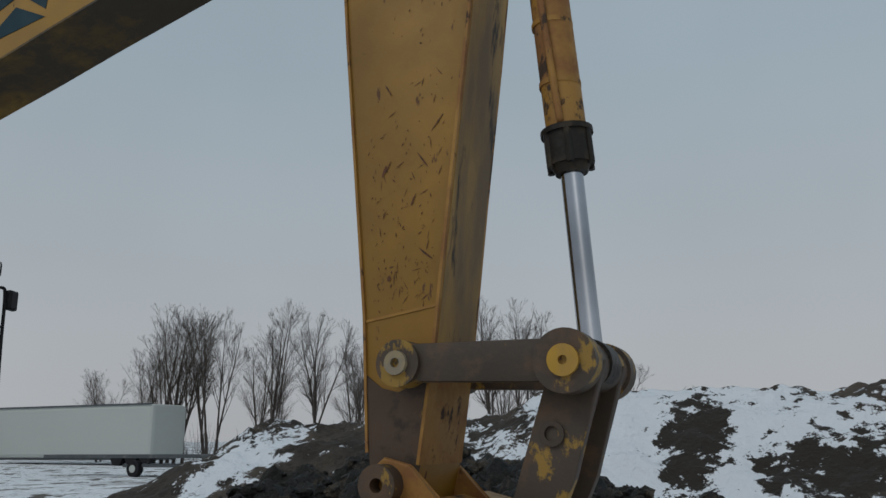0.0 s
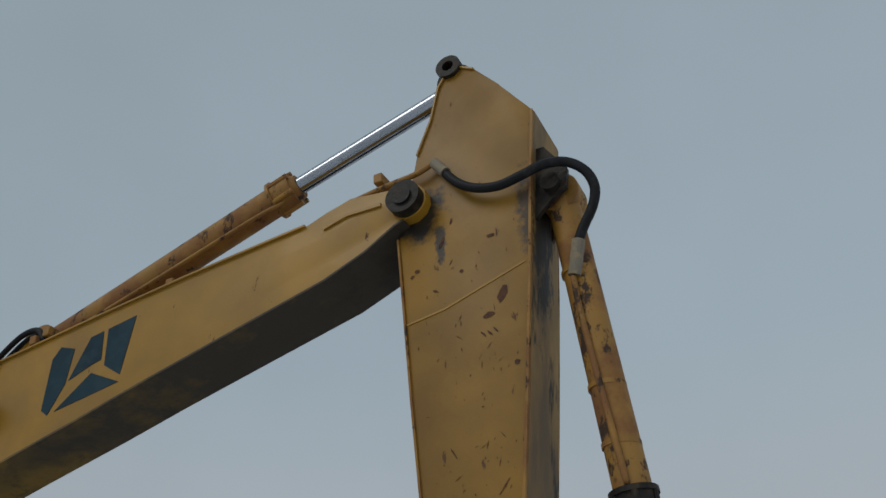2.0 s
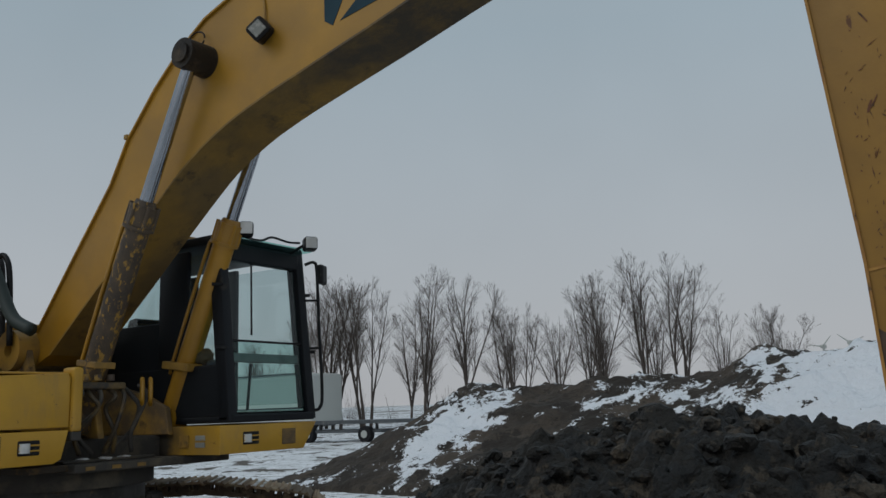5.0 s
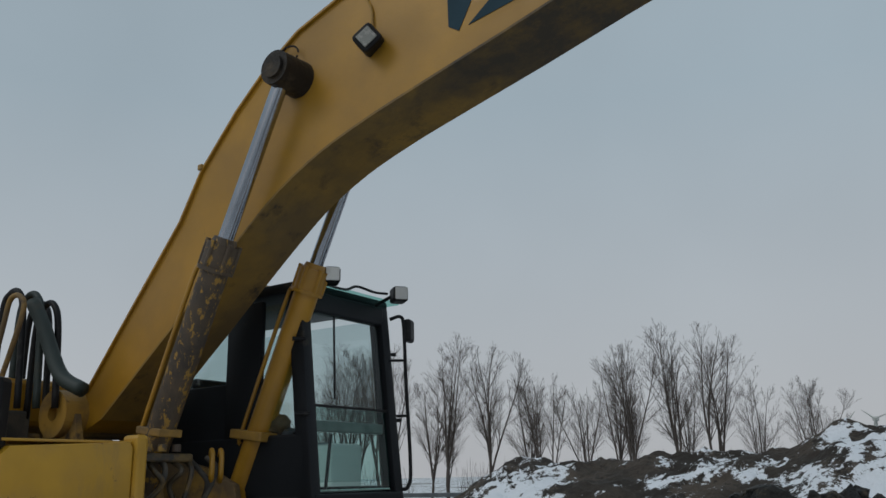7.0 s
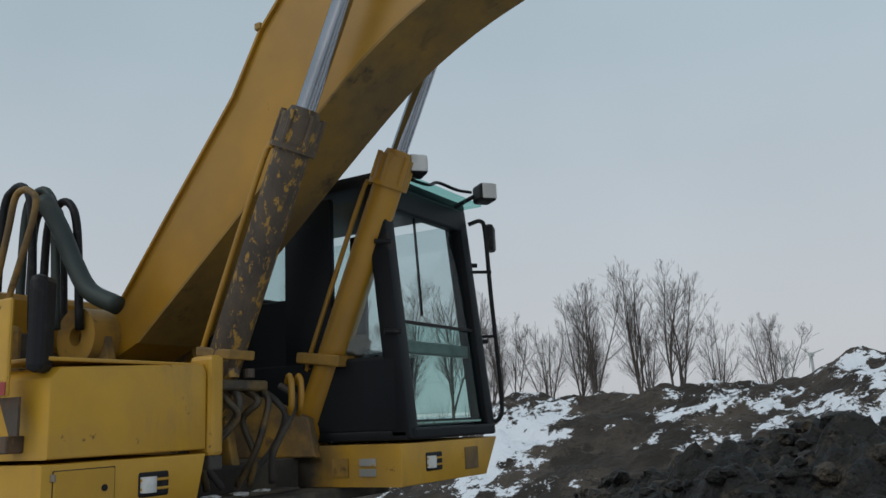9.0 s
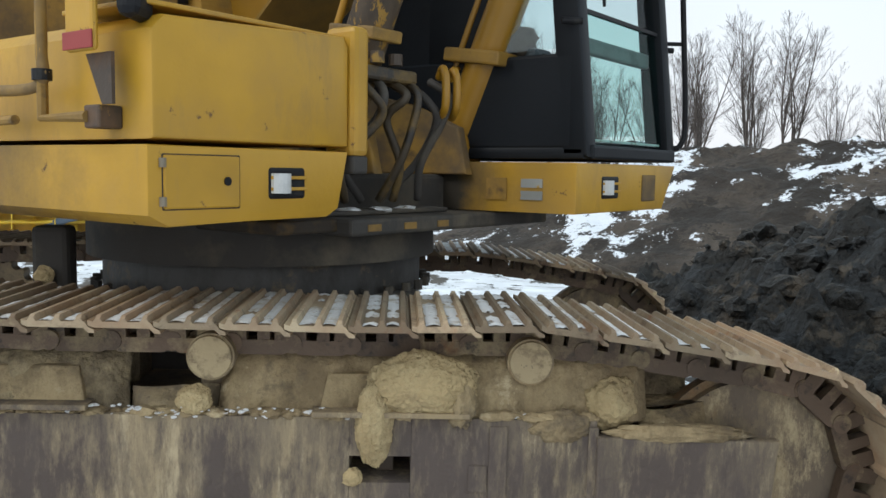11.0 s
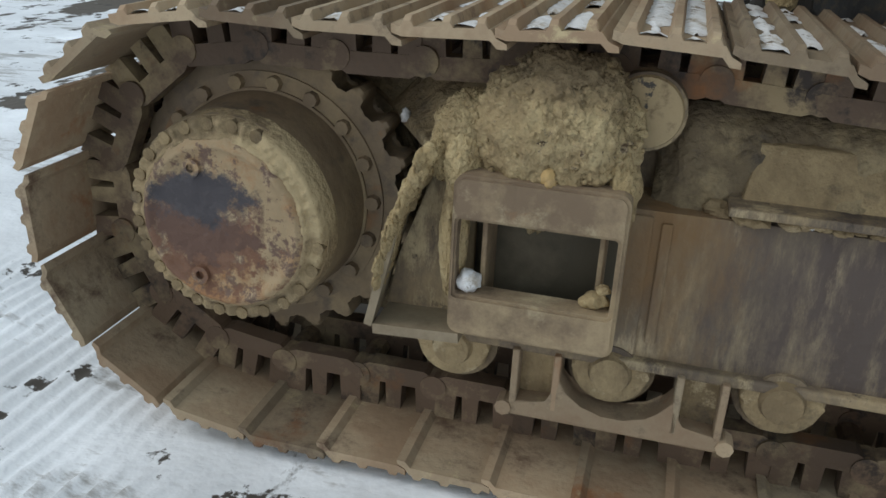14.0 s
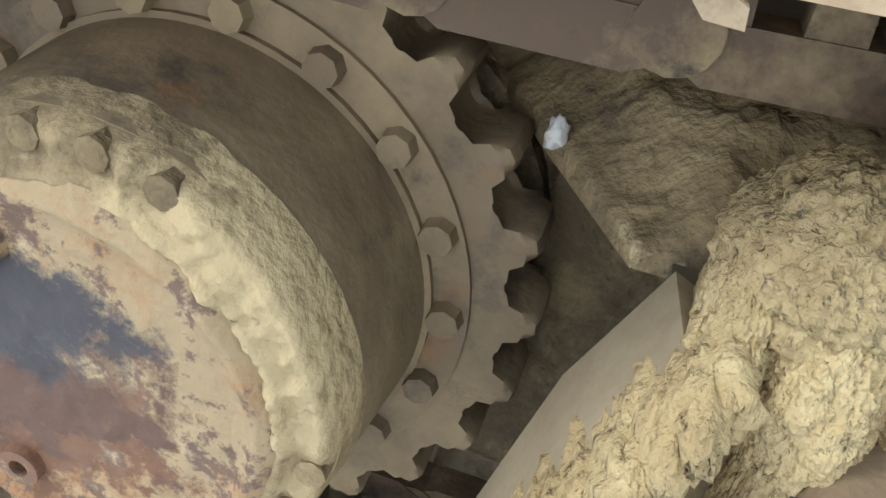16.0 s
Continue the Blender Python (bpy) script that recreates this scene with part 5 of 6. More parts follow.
# lamps, mirror and rail on the cab
for x, y, z, turn in ((-5.60, 4.14, 2.83, -42), (-5.50, 4.76, 2.79, -38)):
    m = pose(x, y, z, 0, 0, turn)
    lamp = part("cab_lamp", box(B(), -0.09, 0.05, -0.055, 0.055, -0.055, 0.055, 0.02), rubber, cab, "square cab lamp with a pale lens", m=m)
    part("lens", box(B(), 0.05, 0.06, -0.045, 0.045, -0.045, 0.045, 0.004), lamp_lens, lamp)
    part("lamp_arm", sweep(B(), [(x - 0.06, y, z), (x - 0.22, y, z - 0.05)], 0.014, 8), rubber, cab)
part("lamp_cable", sweep(B(), curve([(-5.72, 4.2, 2.80), (-5.66, 4.35, 2.78), (-5.68, 4.5, 2.83), (-5.62, 4.62, 2.80), (-5.58, 4.72, 2.80)], 6), 0.010, 6), rubber, cab)
part("mirror_arm", sweep(B(), curve([(-5.72, CY1 + 0.0, 2.66), (-5.66, CY1 + 0.05, 2.68), (-5.64, CY1 + 0.065, 2.6), (-5.62, CY1 + 0.06, 2.2), (-5.58, CY1 + 0.05, 1.6), (-5.59, CY1 + 0.03, 1.46), (-5.64, CY1 + 0.0, 1.44)], 6), 0.014, 8), rubber, cab, smooth=True)
part("cab_mirror", box(B(), -0.03, 0.03, -0.06, 0.06, -0.085, 0.085, 0.02), rubber, cab, "small black cab mirror", m=pose(-5.64, 5.06, 2.58, 0, 0, 20))
for z in (2.35, 1.95):
    part("arm_stay", sweep(B(), [(-5.70, CY1 - 0.02, z), (-5.61, CY1 + 0.06, z)], 0.010, 6), rubber, cab)

# swing bearing and car body
part("swing_ring", ring(B(), (SWING[0], SWING[1], 1.05), (0, 0, 1), 0.72, 0.5, 0.16, 64), house_dark, excavator, "dark swing ring under the deck", smooth=40)
bearing = part("bearing", ring(B(), (SWING[0], SWING[1], 0.90), (0, 0, 1), 0.66, 0.45, 0.16, 64), surface("grey_greased_steel", (0.062, 0.060, 0.058), [((0.024, 0.021, 0.018), 3, 0.42, 0.58, (1, 1, 0.5), 0.6, 0.7), ((0.15, 0.115, 0.07), 6, 0.58, 0.68, ONE, 0.9, 0.7)], 0.6, lumps=0.01), excavator, "grey bearing race of the swing gear", smooth=40)
for k in range(36):
    a = 2 * math.pi * k / 36
    part("bolt", rod(B(), (SWING[0] + 0.69 * math.cos(a), SWING[1] + 0.69 * math.sin(a), 0.83), (SWING[0] + 0.69 * math.cos(a), SWING[1] + 0.69 * math.sin(a), 0.87), 0.018, None, 6), house_dark, bearing)
part("car_body", box(B(), -3.75, -2.45, 6.1, 7.75, 0.42, 0.84, 0.05), house_dark, excavator, "dark muddy car body between the tracks", m=TRACK)
part("bracket_post", box(B(), -3.83, -3.70, 6.3, 6.4, 0.55, 1.10, 0.02), house_dark, excavator, "dark upright bracket between the tracks", m=TRACK)
part("deck_skid", box(B(), -6.5, -6.05, 2.75, 3.6, 1.10, 1.143, 0.008), oily_seam, excavator, "oily lower edge of the turning deck")
for k in range(3):
    part("yellow_mark", box(B(), -5.986, -5.976, 3.1 + 0.2 * k, 3.17 + 0.2 * k, 1.10, 1.125, 0.002), yellow_dirty, excavator)
part("post_clod", lump(B(), (-3.77, 6.27, 0.93), (0.035, 0.03, 0.035), 3, 0.3, 2, 2), mud, excavator, m=TRACK)
# ---- crawler tracks ----
TILT = TRACK @ Matrix.Translation((-4.5, 0, 0)) @ Matrix.Rotation(radians(0.8), 4, "Y") @ Matrix.Translation((4.5, 0, 0))
SPROCKET, IDLER, PITCH = (-4.79, 0.48), (-1.42, 0.425), 0.175
HUB = (-4.805, 0.495)


PIN = 0.07                        # the shoes lie this far outside the line of the pins


def track_line():
    """The line of the chain's pins round sprocket and idler."""
    pts = [(x, z - PIN) for x, z in ((-4.79, 0.915), (-4.6, 0.912), (-4.35, 0.918), (-4.05, 0.938), (-3.85, 0.925), (-3.6, 0.908), (-3.1, 0.91), (-2.6, 0.908), (-2.15, 0.92), (-1.8, 0.88))]
    pts += [(IDLER[0] + 0.33 * math.cos(radians(a)), IDLER[1] + 0.33 * math.sin(radians(a))) for a in range(84, -91, -9)]
    pts += [(x, 0.03 + PIN) for x in (-1.8, -2.6, -3.4, -4.2)]
    pts += [(SPROCKET[0] + 0.38 * math.cos(radians(a)), SPROCKET[1] + 0.38 * math.sin(radians(a))) for a in range(-90, -266, -8)]
    return pts


def beads(points, pitch):
    """Places of the links round a closed line: mid point and direction of each chord."""
    pts = [Vector((x, 0, z)) for x, z in points] + [Vector((points[0][0], 0, points[0][1]))]
    run = [0.0]
    for a, b in zip(pts, pts[1:]):
        run.append(run[-1] + (b - a).length)
    n = round(run[-1] / pitch)

    def at(d):
        d %= run[-1]
        k = max(i for i in range(len(run) - 1) if run[i] <= d)
        return pts[k].lerp(pts[k + 1], (d - run[k]) / (run[k + 1] - run[k]))

    joints = [at(1.410 + k * run[-1] / n) for k in range(n)]
    return [((a + b) / 2, (b - a).normalized()) for a, b in zip(joints, joints[1:] + joints[:1])], run[-1] / n


def shoe_place(p, w, edge):
    """Where a shoe lies, from the chord of its link."""
    up = Vector((-w.z, 0, w.x))
    q = p + up * PIN
    return TILT @ Matrix(((w.x, 0, up.x, q.x), (0, 1, 0, edge), (w.z, 0, up.z, q.z), (0, 0, 0, 1)))


PLACES, PITCH = beads(track_line(), PITCH)


def shoe_mesh(width):
    h = PITCH / 2
    low = [(-h - 0.005, -0.010), (-h + 0.012, -0.016), (h - 0.016, -0.017), (h - 0.004, -0.030), (h + 0.013, -0.031)]
    top = [(h + 0.012, -0.022), (h - 0.004, -0.014), (h - 0.014, 0.0)]
    for x in (h - 0.030, 0.0, -h + 0.022):
        top += [(x + 0.012, 0.0), (x + 0.006, 0.017), (x - 0.006, 0.017), (x - 0.012, 0.0)]
    top += [(-h - 0.005, 0.004)]
    bm = B()
    outline = low + top
    rows = [(0.0, 0.55), (0.012, 1.0), (width - 0.012, 1.0), (width, 0.55)]
    loops = [[bm.verts.new((x, y, z if z < 0.01 else z * k)) for x, z in outline] for y, k in rows]
    for a, b in zip(loops, loops[1:]):
        for i in range(len(outline)):
            bm.faces.new((a[i - 1], a[i], b[i], b[i - 1]))
    bm.faces.new(loops[0]), bm.faces.new(loops[-1][::-1])
    bmesh.ops.recalc_face_normals(bm, faces=bm.faces)
    data = bpy.data.meshes.new("track_shoe")
    bm.to_mesh(data)
    bm.free()
    data.materials.append(shoe_steel)
    return data


def link_mesh():
    h = PITCH / 2
    bm = B()
    plate(bm, [(-h - 0.022, -0.086), (-h - 0.014, -0.106), (-h + 0.016, -0.124), (h - 0.034, -0.124), (h - 0.006, -0.112), (h + 0.014, -0.096), (h + 0.012, -0.080), (-h - 0.012, -0.080)], -0.024, 0.02)
    for x0, x1, x2, x3 in ((-h - 0.014, -h + 0.032, -h + 0.036, -h - 0.012), (-0.018, 0.014, 0.017, -0.021), (h - 0.054, h - 0.010, h - 0.012, h - 0.058)):
        plate(bm, [(x0, -0.012), (x1, -0.012), (x2, -0.084), (x3, -0.084)], -0.022, 0.02)
    rod(bm, (h - 0.006, -0.027, -0.090), (h - 0.006, 0.024, -0.090), 0.030, None, 14)
    bmesh.ops.recalc_face_normals(bm, faces=bm.faces)
    data = bpy.data.meshes.new("track_link")
    bm.to_mesh(data)
    bm.free()
    data.materials.append(link_steel)
    return data


def crawler(edge, label):
    """One crawler track; edge: the y of its near edge."""
    shoes, links = shoe_mesh(0.6), link_mesh()
    pin_bm = rod(B(), (0, 0.2, 0), (0, 0.40, 0), 0.025, None, 8)
    pins = bpy.data.meshes.new("pin")
    pin_bm.to_mesh(pins)
    pin_bm.free()
    pins.materials.append(link_steel)
    chain = part("track_chain", box(B(), -3.4, -3.3, edge + 0.24, edge + 0.36, 0.835, 0.855), link_steel, excavator, label, m=TILT)
    jig = random.Random(round(edge * 10))
    for p, w in PLACES:
        m = shoe_place(p, w, edge + jig.uniform(-0.004, 0.004))
        part("track_shoe", shoes, None, chain, m=m)
        part("pin", pins, None, chain, m=m @ Matrix.Translation((PITCH / 2, 0, -0.07)))
        for y in (0.215, 0.385):
            part("track_link", links, None, chain, m=m @ Matrix.Translation((0, y, 0)))
    return chain


near_edge, far_edge = 5.575, 7.70
near_track = crawler(near_edge, "crawler chain of the near track, rusty and clogged with clay")
far_track = crawler(far_edge, "crawler chain of the other track, rusty and snow-dusted")


flange_clay = surface("flange_clay", (0.22, 0.165, 0.095), [((0.37, 0.28, 0.16), 6, 0.45, 0.60, ONE, 0.95, 0.75), ((0.12, 0.085, 0.055), 9, 0.56, 0.66, ONE, 0.9, 0.75)], 0.95, bump=0.75, grain=65, depth=0.008, lumps=0.009, lump_scale=26, spread=False)
patch(flange_clay, (HUB[0] + 0.16, 5.63, HUB[1] + 0.10), (0.13, 1, 0.13), (0.44, 0.345, 0.20), 0.6, 2.4, 20)


def wheels(edge, near):
    mid = edge + 0.3
    toothed = B()
    outline = []
    n = 24
    for k in range(n):
        for da, r in ((-0.5, 0.287), (-0.40, 0.288), (-0.32, 0.293), (-0.26, 0.302), (-0.20, 0.315), (-0.15, 0.325), (-0.08, 0.331), (0.08, 0.331), (0.15, 0.325), (0.20, 0.315), (0.26, 0.302), (0.32, 0.293), (0.40, 0.288)):
            a = 2 * math.pi * (k + da) / n + radians(4.0)
            outline.append((HUB[0] + r * math.cos(a), HUB[1] + r * math.sin(a)))
    plate(toothed, outline, mid - 0.045, mid + 0.035, 0.010)
    gear = part("sprocket", toothed, gear_steel, excavator, "toothed drive sprocket, rusty and muddy", m=TILT, smooth=40)
    cx, cz = HUB
    if near:
        bolts_at = edge + 0.3 - 0.03
        part("sprocket_ring", ring(B(), (cx, mid - 0.045, cz), (0, 1, 0), 0.268, 0.2, 0.012, 64), gear_steel, gear, smooth=40)
        for k in range(18):
            a = 2 * math.pi * k / 18 + radians(23.4)
            part("bolt", rod(B(), (cx + 0.247 * math.cos(a), mid - 0.066, cz + 0.247 * math.sin(a)), (cx + 0.247 * math.cos(a), mid - 0.048, cz + 0.247 * math.sin(a)), 0.0155, 0.018, 8), gear_steel, gear)
        bm = rod(B(), (cx, edge + 0.085, cz), (cx, mid - 0.055, cz), 0.214, 0.228, 80)
        ring(bm, (cx, mid - 0.052, cz), (0, 1, 0), 0.234, 0.2, 0.012, 64)
        drum = part("final_drive", bm, gear_steel, excavator, "mud-caked final drive drum", m=TILT, smooth=40)
        def bolt_angle(k):
            return 2 * math.pi * (k + 0.5) / 24

        ring_bm, loops, around = B(), [], 288
        for i in range(15):
            r = 0.2185 - 0.0485 * i / 12 if i < 13 else 0.165
            row = []
            for k in range(around):
                a = 2 * math.pi * k / around
                x, z = r * math.cos(a), r * math.sin(a)
                p = Vector((x, z, 0)) * 30
                turn_ = math.degrees(a) % 360
                fill = max(0, min(1, (turn_ + 2) / 12, (70 - turn_) / 12))          # clay fills one side
                face = 0.062 + 0.055 * max(0, (r - 0.206) / 0.0125) ** 2                 # rounded rim
                near_bolt = min(math.hypot(x - 0.2 * math.cos(bolt_angle(q)), z - 0.2 * math.sin(bolt_angle(q))) for q in (int(k / 12) - 1, int(k / 12), int(k / 12) + 1))
                pocket = 0.009 * max(0, 1 - (near_bolt / 0.025) ** 4) * (1 - fill)
                between = 0.006 * (1 - fill) * max(0, 1 - abs(r - 0.2) / 0.02)
                clay = fill * 0.010 * max(0, 1 - ((r - 0.192) / 0.024) ** 4) * (0.75 + 0.5 * noise.noise(p * 0.6))
                crumb = ((0.0025 + 0.007 * fill) * noise.fractal(p * 1.2, 0.7, 2.0, 5) + (0.002 + 0.006 * fill) * (0.4 - noise.voronoi(p * 2.2)[0][0])) * min(1, max(0.12, (0.211 - r) / 0.012))
                lip = 0.012 * max(0, 1 - ((r - 0.176) / 0.010) ** 2)
                row.append(ring_bm.verts.new((cx + x, edge + face + pocket - between - clay - lip - crumb + (0.03 if i > 12 else 0), cz + z)))
            loops.append(row)
        for one, two in zip(loops, loops[1:]):
            for k in range(around):
                ring_bm.faces.new((one[k - 1], one[k], two[k], two[k - 1]))
        part("flange", ring_bm, flange_clay, drum, "flange ring caked with pale clay", smooth=True)
        centred = TILT @ Matrix.Translation((cx, edge, cz))
        cover_bm, loops = B(), []
        for i in range(26):
            r = 0.178 * (1 - i / 26) + 0.001
            y = 0.056 - 0.016 * min(1, max(0, (0.178 - r) / 0.014)) + 0.010 * min(1, max(0, (0.160 - r) / 0.012))
            loops.append([cover_bm.verts.new((r * math.cos(a), y - 0.0028 * noise.fractal(Vector((r * math.cos(a), r * math.sin(a), 0)) * 28, 0.8, 2, 5), r * math.sin(a))) for a in (2 * math.pi * k / 120 for k in range(120))])
        for one, two in zip(loops, loops[1:]):
            for k in range(120):
                cover_bm.faces.new((one[k - 1], one[k], two[k], two[k - 1]))
        cover_bm.faces.new(loops[-1])
        part("cover", cover_bm, hub_plate, drum, "round cover with rust and dark blue bare patches", m=centred, smooth=True)
        for k in range(24):
            a = bolt_angle(k)
            deep = 0.016 if 0 <= math.degrees(a) <= 60 else 0.0
            bx, bz = cx + 0.2 * math.cos(a), cz + 0.2 * math.sin(a)
            part("bolt", rod(B(), (bx, edge + 0.063 + deep, bz), (bx, edge + 0.085, bz), 0.0135, 0.0125, 8), mud_brown, drum)
        for a in (116, 246):
            px, pz = 0.125 * math.cos(radians(a)), 0.125 * math.sin(radians(a))
            plug = part("plug", ring(B(), (px, 0.046, pz), (0, 1, 0), 0.019, 0.009, 0.012, 20), hub_plate, drum, m=centred)
    ix, iz = IDLER
    bm = ring(B(), (ix, mid, iz), (0, 1, 0), 0.295, 0.1, 0.12, 48)
    ring(bm, (ix, mid, iz), (0, 1, 0), 0.32, 0.25, 0.05, 48)
    rod(bm, (ix, mid - 0.14, iz), (ix, mid + 0.14, iz), 0.09, None, 24)
    part("idler", bm, frame_mud, excavator, "front idler wheel with dried clay", m=TILT, smooth=40)


wheels(near_edge, True)
wheels(far_edge, False)

# near track frame
FACE = 5.69
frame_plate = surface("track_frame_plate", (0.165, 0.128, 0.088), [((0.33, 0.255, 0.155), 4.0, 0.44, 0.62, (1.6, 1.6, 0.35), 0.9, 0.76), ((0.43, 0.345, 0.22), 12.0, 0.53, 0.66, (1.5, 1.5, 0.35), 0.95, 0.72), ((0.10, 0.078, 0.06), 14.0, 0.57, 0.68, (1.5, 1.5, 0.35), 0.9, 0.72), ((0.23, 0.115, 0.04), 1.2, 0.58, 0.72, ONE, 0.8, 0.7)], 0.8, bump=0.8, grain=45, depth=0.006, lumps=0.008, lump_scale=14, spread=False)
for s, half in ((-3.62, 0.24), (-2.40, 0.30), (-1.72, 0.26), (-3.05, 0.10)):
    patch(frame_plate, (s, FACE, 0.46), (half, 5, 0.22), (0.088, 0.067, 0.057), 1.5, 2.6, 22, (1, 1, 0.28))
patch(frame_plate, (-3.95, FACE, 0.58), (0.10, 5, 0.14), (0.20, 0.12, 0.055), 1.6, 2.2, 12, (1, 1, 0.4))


def on_frame(name, bm, mat, label="", owner=None, smooth=False):
    return part(name, bm, mat, owner or track_frame, label, m=TILT, smooth=smooth)


bm = B()
plate(bm, [(-4.02, 0.325), (-2.68, 0.325), (-2.68, 0.62), (-4.02, 0.62)], FACE, 6.05, 0.002)
plate(bm, [(-2.50, 0.325), (-1.95, 0.325), (-1.95, 0.62), (-2.50, 0.62)], FACE, 6.05, 0.002)
plate(bm, [(-2.68, 0.325), (-2.50, 0.325), (-2.50, 0.425), (-2.68, 0.425)], FACE, 6.05, 0.002)
plate(bm, [(-2.68, 0.505), (-2.50, 0.505), (-2.50, 0.62), (-2.68, 0.62)], FACE, 6.05, 0.002)
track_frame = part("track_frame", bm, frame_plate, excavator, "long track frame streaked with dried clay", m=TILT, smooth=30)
for s0, s1, top in ((-4.5, -3.36, 0.80), (-3.36, -3.06, 0.60), (-3.06, -1.6, 0.80)):
    on_frame("frame_back", box(B(), s0, s1, 5.95, 6.08, 0.33, top), mud_dark)
on_frame("bottom_flange", box(B(), -4.42, -1.45, FACE - 0.022, 6.05, 0.305, 0.327, 0.006), frame_mud)


def clay_wall(s0, s1, z0, z1, v, slope=0.25, seed=0.0, edge=0.03):
    """A packed face of clay between frame and chain, rough all over."""
    nx, nz = round((s1 - s0) / 0.012), round((z1 - z0) / 0.012)
    verts = []
    for j in range(nz + 1):
        for i in range(nx + 1):
            x, z = s0 + (s1 - s0) * i / nx, z0 + (z1 - z0) * j / nz
            p = Vector((x * 5, seed, z * 5))
            rim = min(1, (x - s0) / 0.05, (s1 - x) / 0.05, (z1 - z) / 0.04)
            out = 0.03 * noise.fractal(p, 0.8, 2.0, 5) + 0.022 * (0.4 - noise.voronoi(p * 2.2)[0][0])
            verts.append((x + 0.02 * noise.noise(p * 0.7) * (i in (0, nx)), v + slope * (z - z0) - out + 0.05 * (1 - max(0, rim)), z + (0.03 * noise.noise(p * 0.8) if j == nz else 0)))
    faces = [(j * (nx + 1) + i, j * (nx + 1) + i + 1, (j + 1) * (nx + 1) + i + 1, (j + 1) * (nx + 1) + i) for j in range(nz) for i in range(nx)]
    bm = B()
    made = [bm.verts.new(q) for q in verts]
    back = [bm.verts.new((s_, 6.0, z_)) for s_, z_ in ((s0, z0), (s1, z0), (s1, z1), (s0, z1))]
    for f in faces:
        bm.faces.new([made[k] for k in f])
    bm.faces.new((made[nz * (nx + 1)], made[nz * (nx + 1) + nx], back[2], back[3]))
    return bm


on_frame("clay_face", clay_wall(-4.0, -3.33, 0.615, 0.80, 5.715, 0.35, 1.0), mud_dark, "clay packed on the frame's upper side", None, True)
on_frame("clay_face", clay_wall(-3.33, -3.08, 0.615, 0.68, 5.73, 0.4, 2.0), frame_mud, "", None, True)
on_frame("clay_face", clay_wall(-3.08, -1.78, 0.615, 0.805, 5.715, 0.3, 3.0), mud_brown, "dried clay packed on the frame's upper side", None, True)
on_frame("clay_face", clay_wall(-1.80, -1.60, 0.56, 0.64, 5.72, 0.4, 4.0), mud_brown, "", None, True)
on_frame("idler_guard", plate(B(), [(-1.95, 0.31), (-1.42, 0.31), (-1.40, 0.57), (-1.95, 0.575)], FACE - 0.02, 5.72, 0.008), frame_plate, "guard plate over the idler yoke")
for s0, s1, z0, z1 in ((-2.27, -2.215, 0.34, 0.60), (-2.33, -2.275, 0.40, 0.48), (-4.03, -3.985, 0.33, 0.61), (-3.97, -3.95, 0.36, 0.6), (-1.975, -1.945, 0.32, 0.6)):
    on_frame("weld_bar", box(B(), s0, s1, FACE - 0.006, FACE + 0.01, z0, z1, 0.003), frame_plate)
for s0, s1, z in ((-3.865, -3.425, 0.645), (-2.79, -2.33, 0.635)):
    ledge = on_frame("ledge", box(B(), s0, s1, FACE - 0.030, FACE + 0.05, z - 0.008, z + 0.008, 0.003), frame_mud, "narrow steel ledge")
    bm = plate(B(), [(s0 + 0.02, z), (s1 - 0.02, z), (s1 - 0.05, z + 0.10), (s0 + 0.04, z + 0.10)], FACE + 0.022, FACE + 0.06, 0.006)
    for v in bm.verts:
        v.co.y += 0.40 * (v.co.z - z)
    on_frame("ledge_back", bm, mud_brown)
on_frame("hole_block", box(B(), -2.60, -2.55, 5.78, 5.84, 0.43, 0.5, 0.004), worn_steel)
# rear step and its bracket
def rounded(x0, x1, z0, z1, r, n=5):
    out = []
    for cx_, cz_, start in ((x1 - r, z1 - r, 0), (x0 + r, z1 - r, 90), (x0 + r, z0 + r, 180), (x1 - r, z0 + r, 270)):
        out += [(cx_ + r * math.cos(radians(start + 90 * k / n)), cz_ + r * math.sin(radians(start + 90 * k / n))) for k in range(n + 1)]
    return out


def window_plate(bm, outer, inner, y0, y1):
    """A plate with a window cut through it."""
    rows = [[bm.verts.new((x, y, z)) for x, z in line] for line, y in ((outer, y0), (outer, y1), (inner, y1), (inner, y0))]
    for a, b in zip(rows, rows[1:] + rows[:1]):
        for k in range(len(outer)):
            bm.faces.new((a[k - 1], a[k], b[k], b[k - 1]))
    return bm


step_bm = window_plate(B(), rounded(-4.318, -4.022, 0.388, 0.688, 0.022), rounded(-4.308, -4.036, 0.466, 0.608, 0.006), 5.545, 5.60)
step_bm.normal_update()
bmesh.ops.bevel(step_bm, geom=[e for e in step_bm.edges if abs(e.verts[0].co.y - 5.545) < 1e-4 and abs(e.verts[1].co.y - 5.545) < 1e-4 and len(e.link_faces) == 2 and abs(e.link_faces[0].normal.dot(e.link_faces[1].normal)) < 0.3], offset=0.006, segments=2, affect="EDGES")
step = part("step", step_bm, step_rust, excavator, "rusty welded boarding step with an open window", m=TILT)
part("step_flange", box(B(), -4.31, -4.025, 5.60, 5.70, 0.375, 0.395, 0.004), step_rust, step, m=TILT)
part("step_flange", box(B(), -4.31, -4.025, 5.60, 5.70, 0.655, 0.683, 0.004), step_rust, step, m=TILT)
for s0 in (-4.274, -4.068):
    part("inner_rib", box(B(), s0, s0 + 0.010, 5.60, 5.70, 0.39, 0.66, 0.003), step_rust, step, m=TILT)
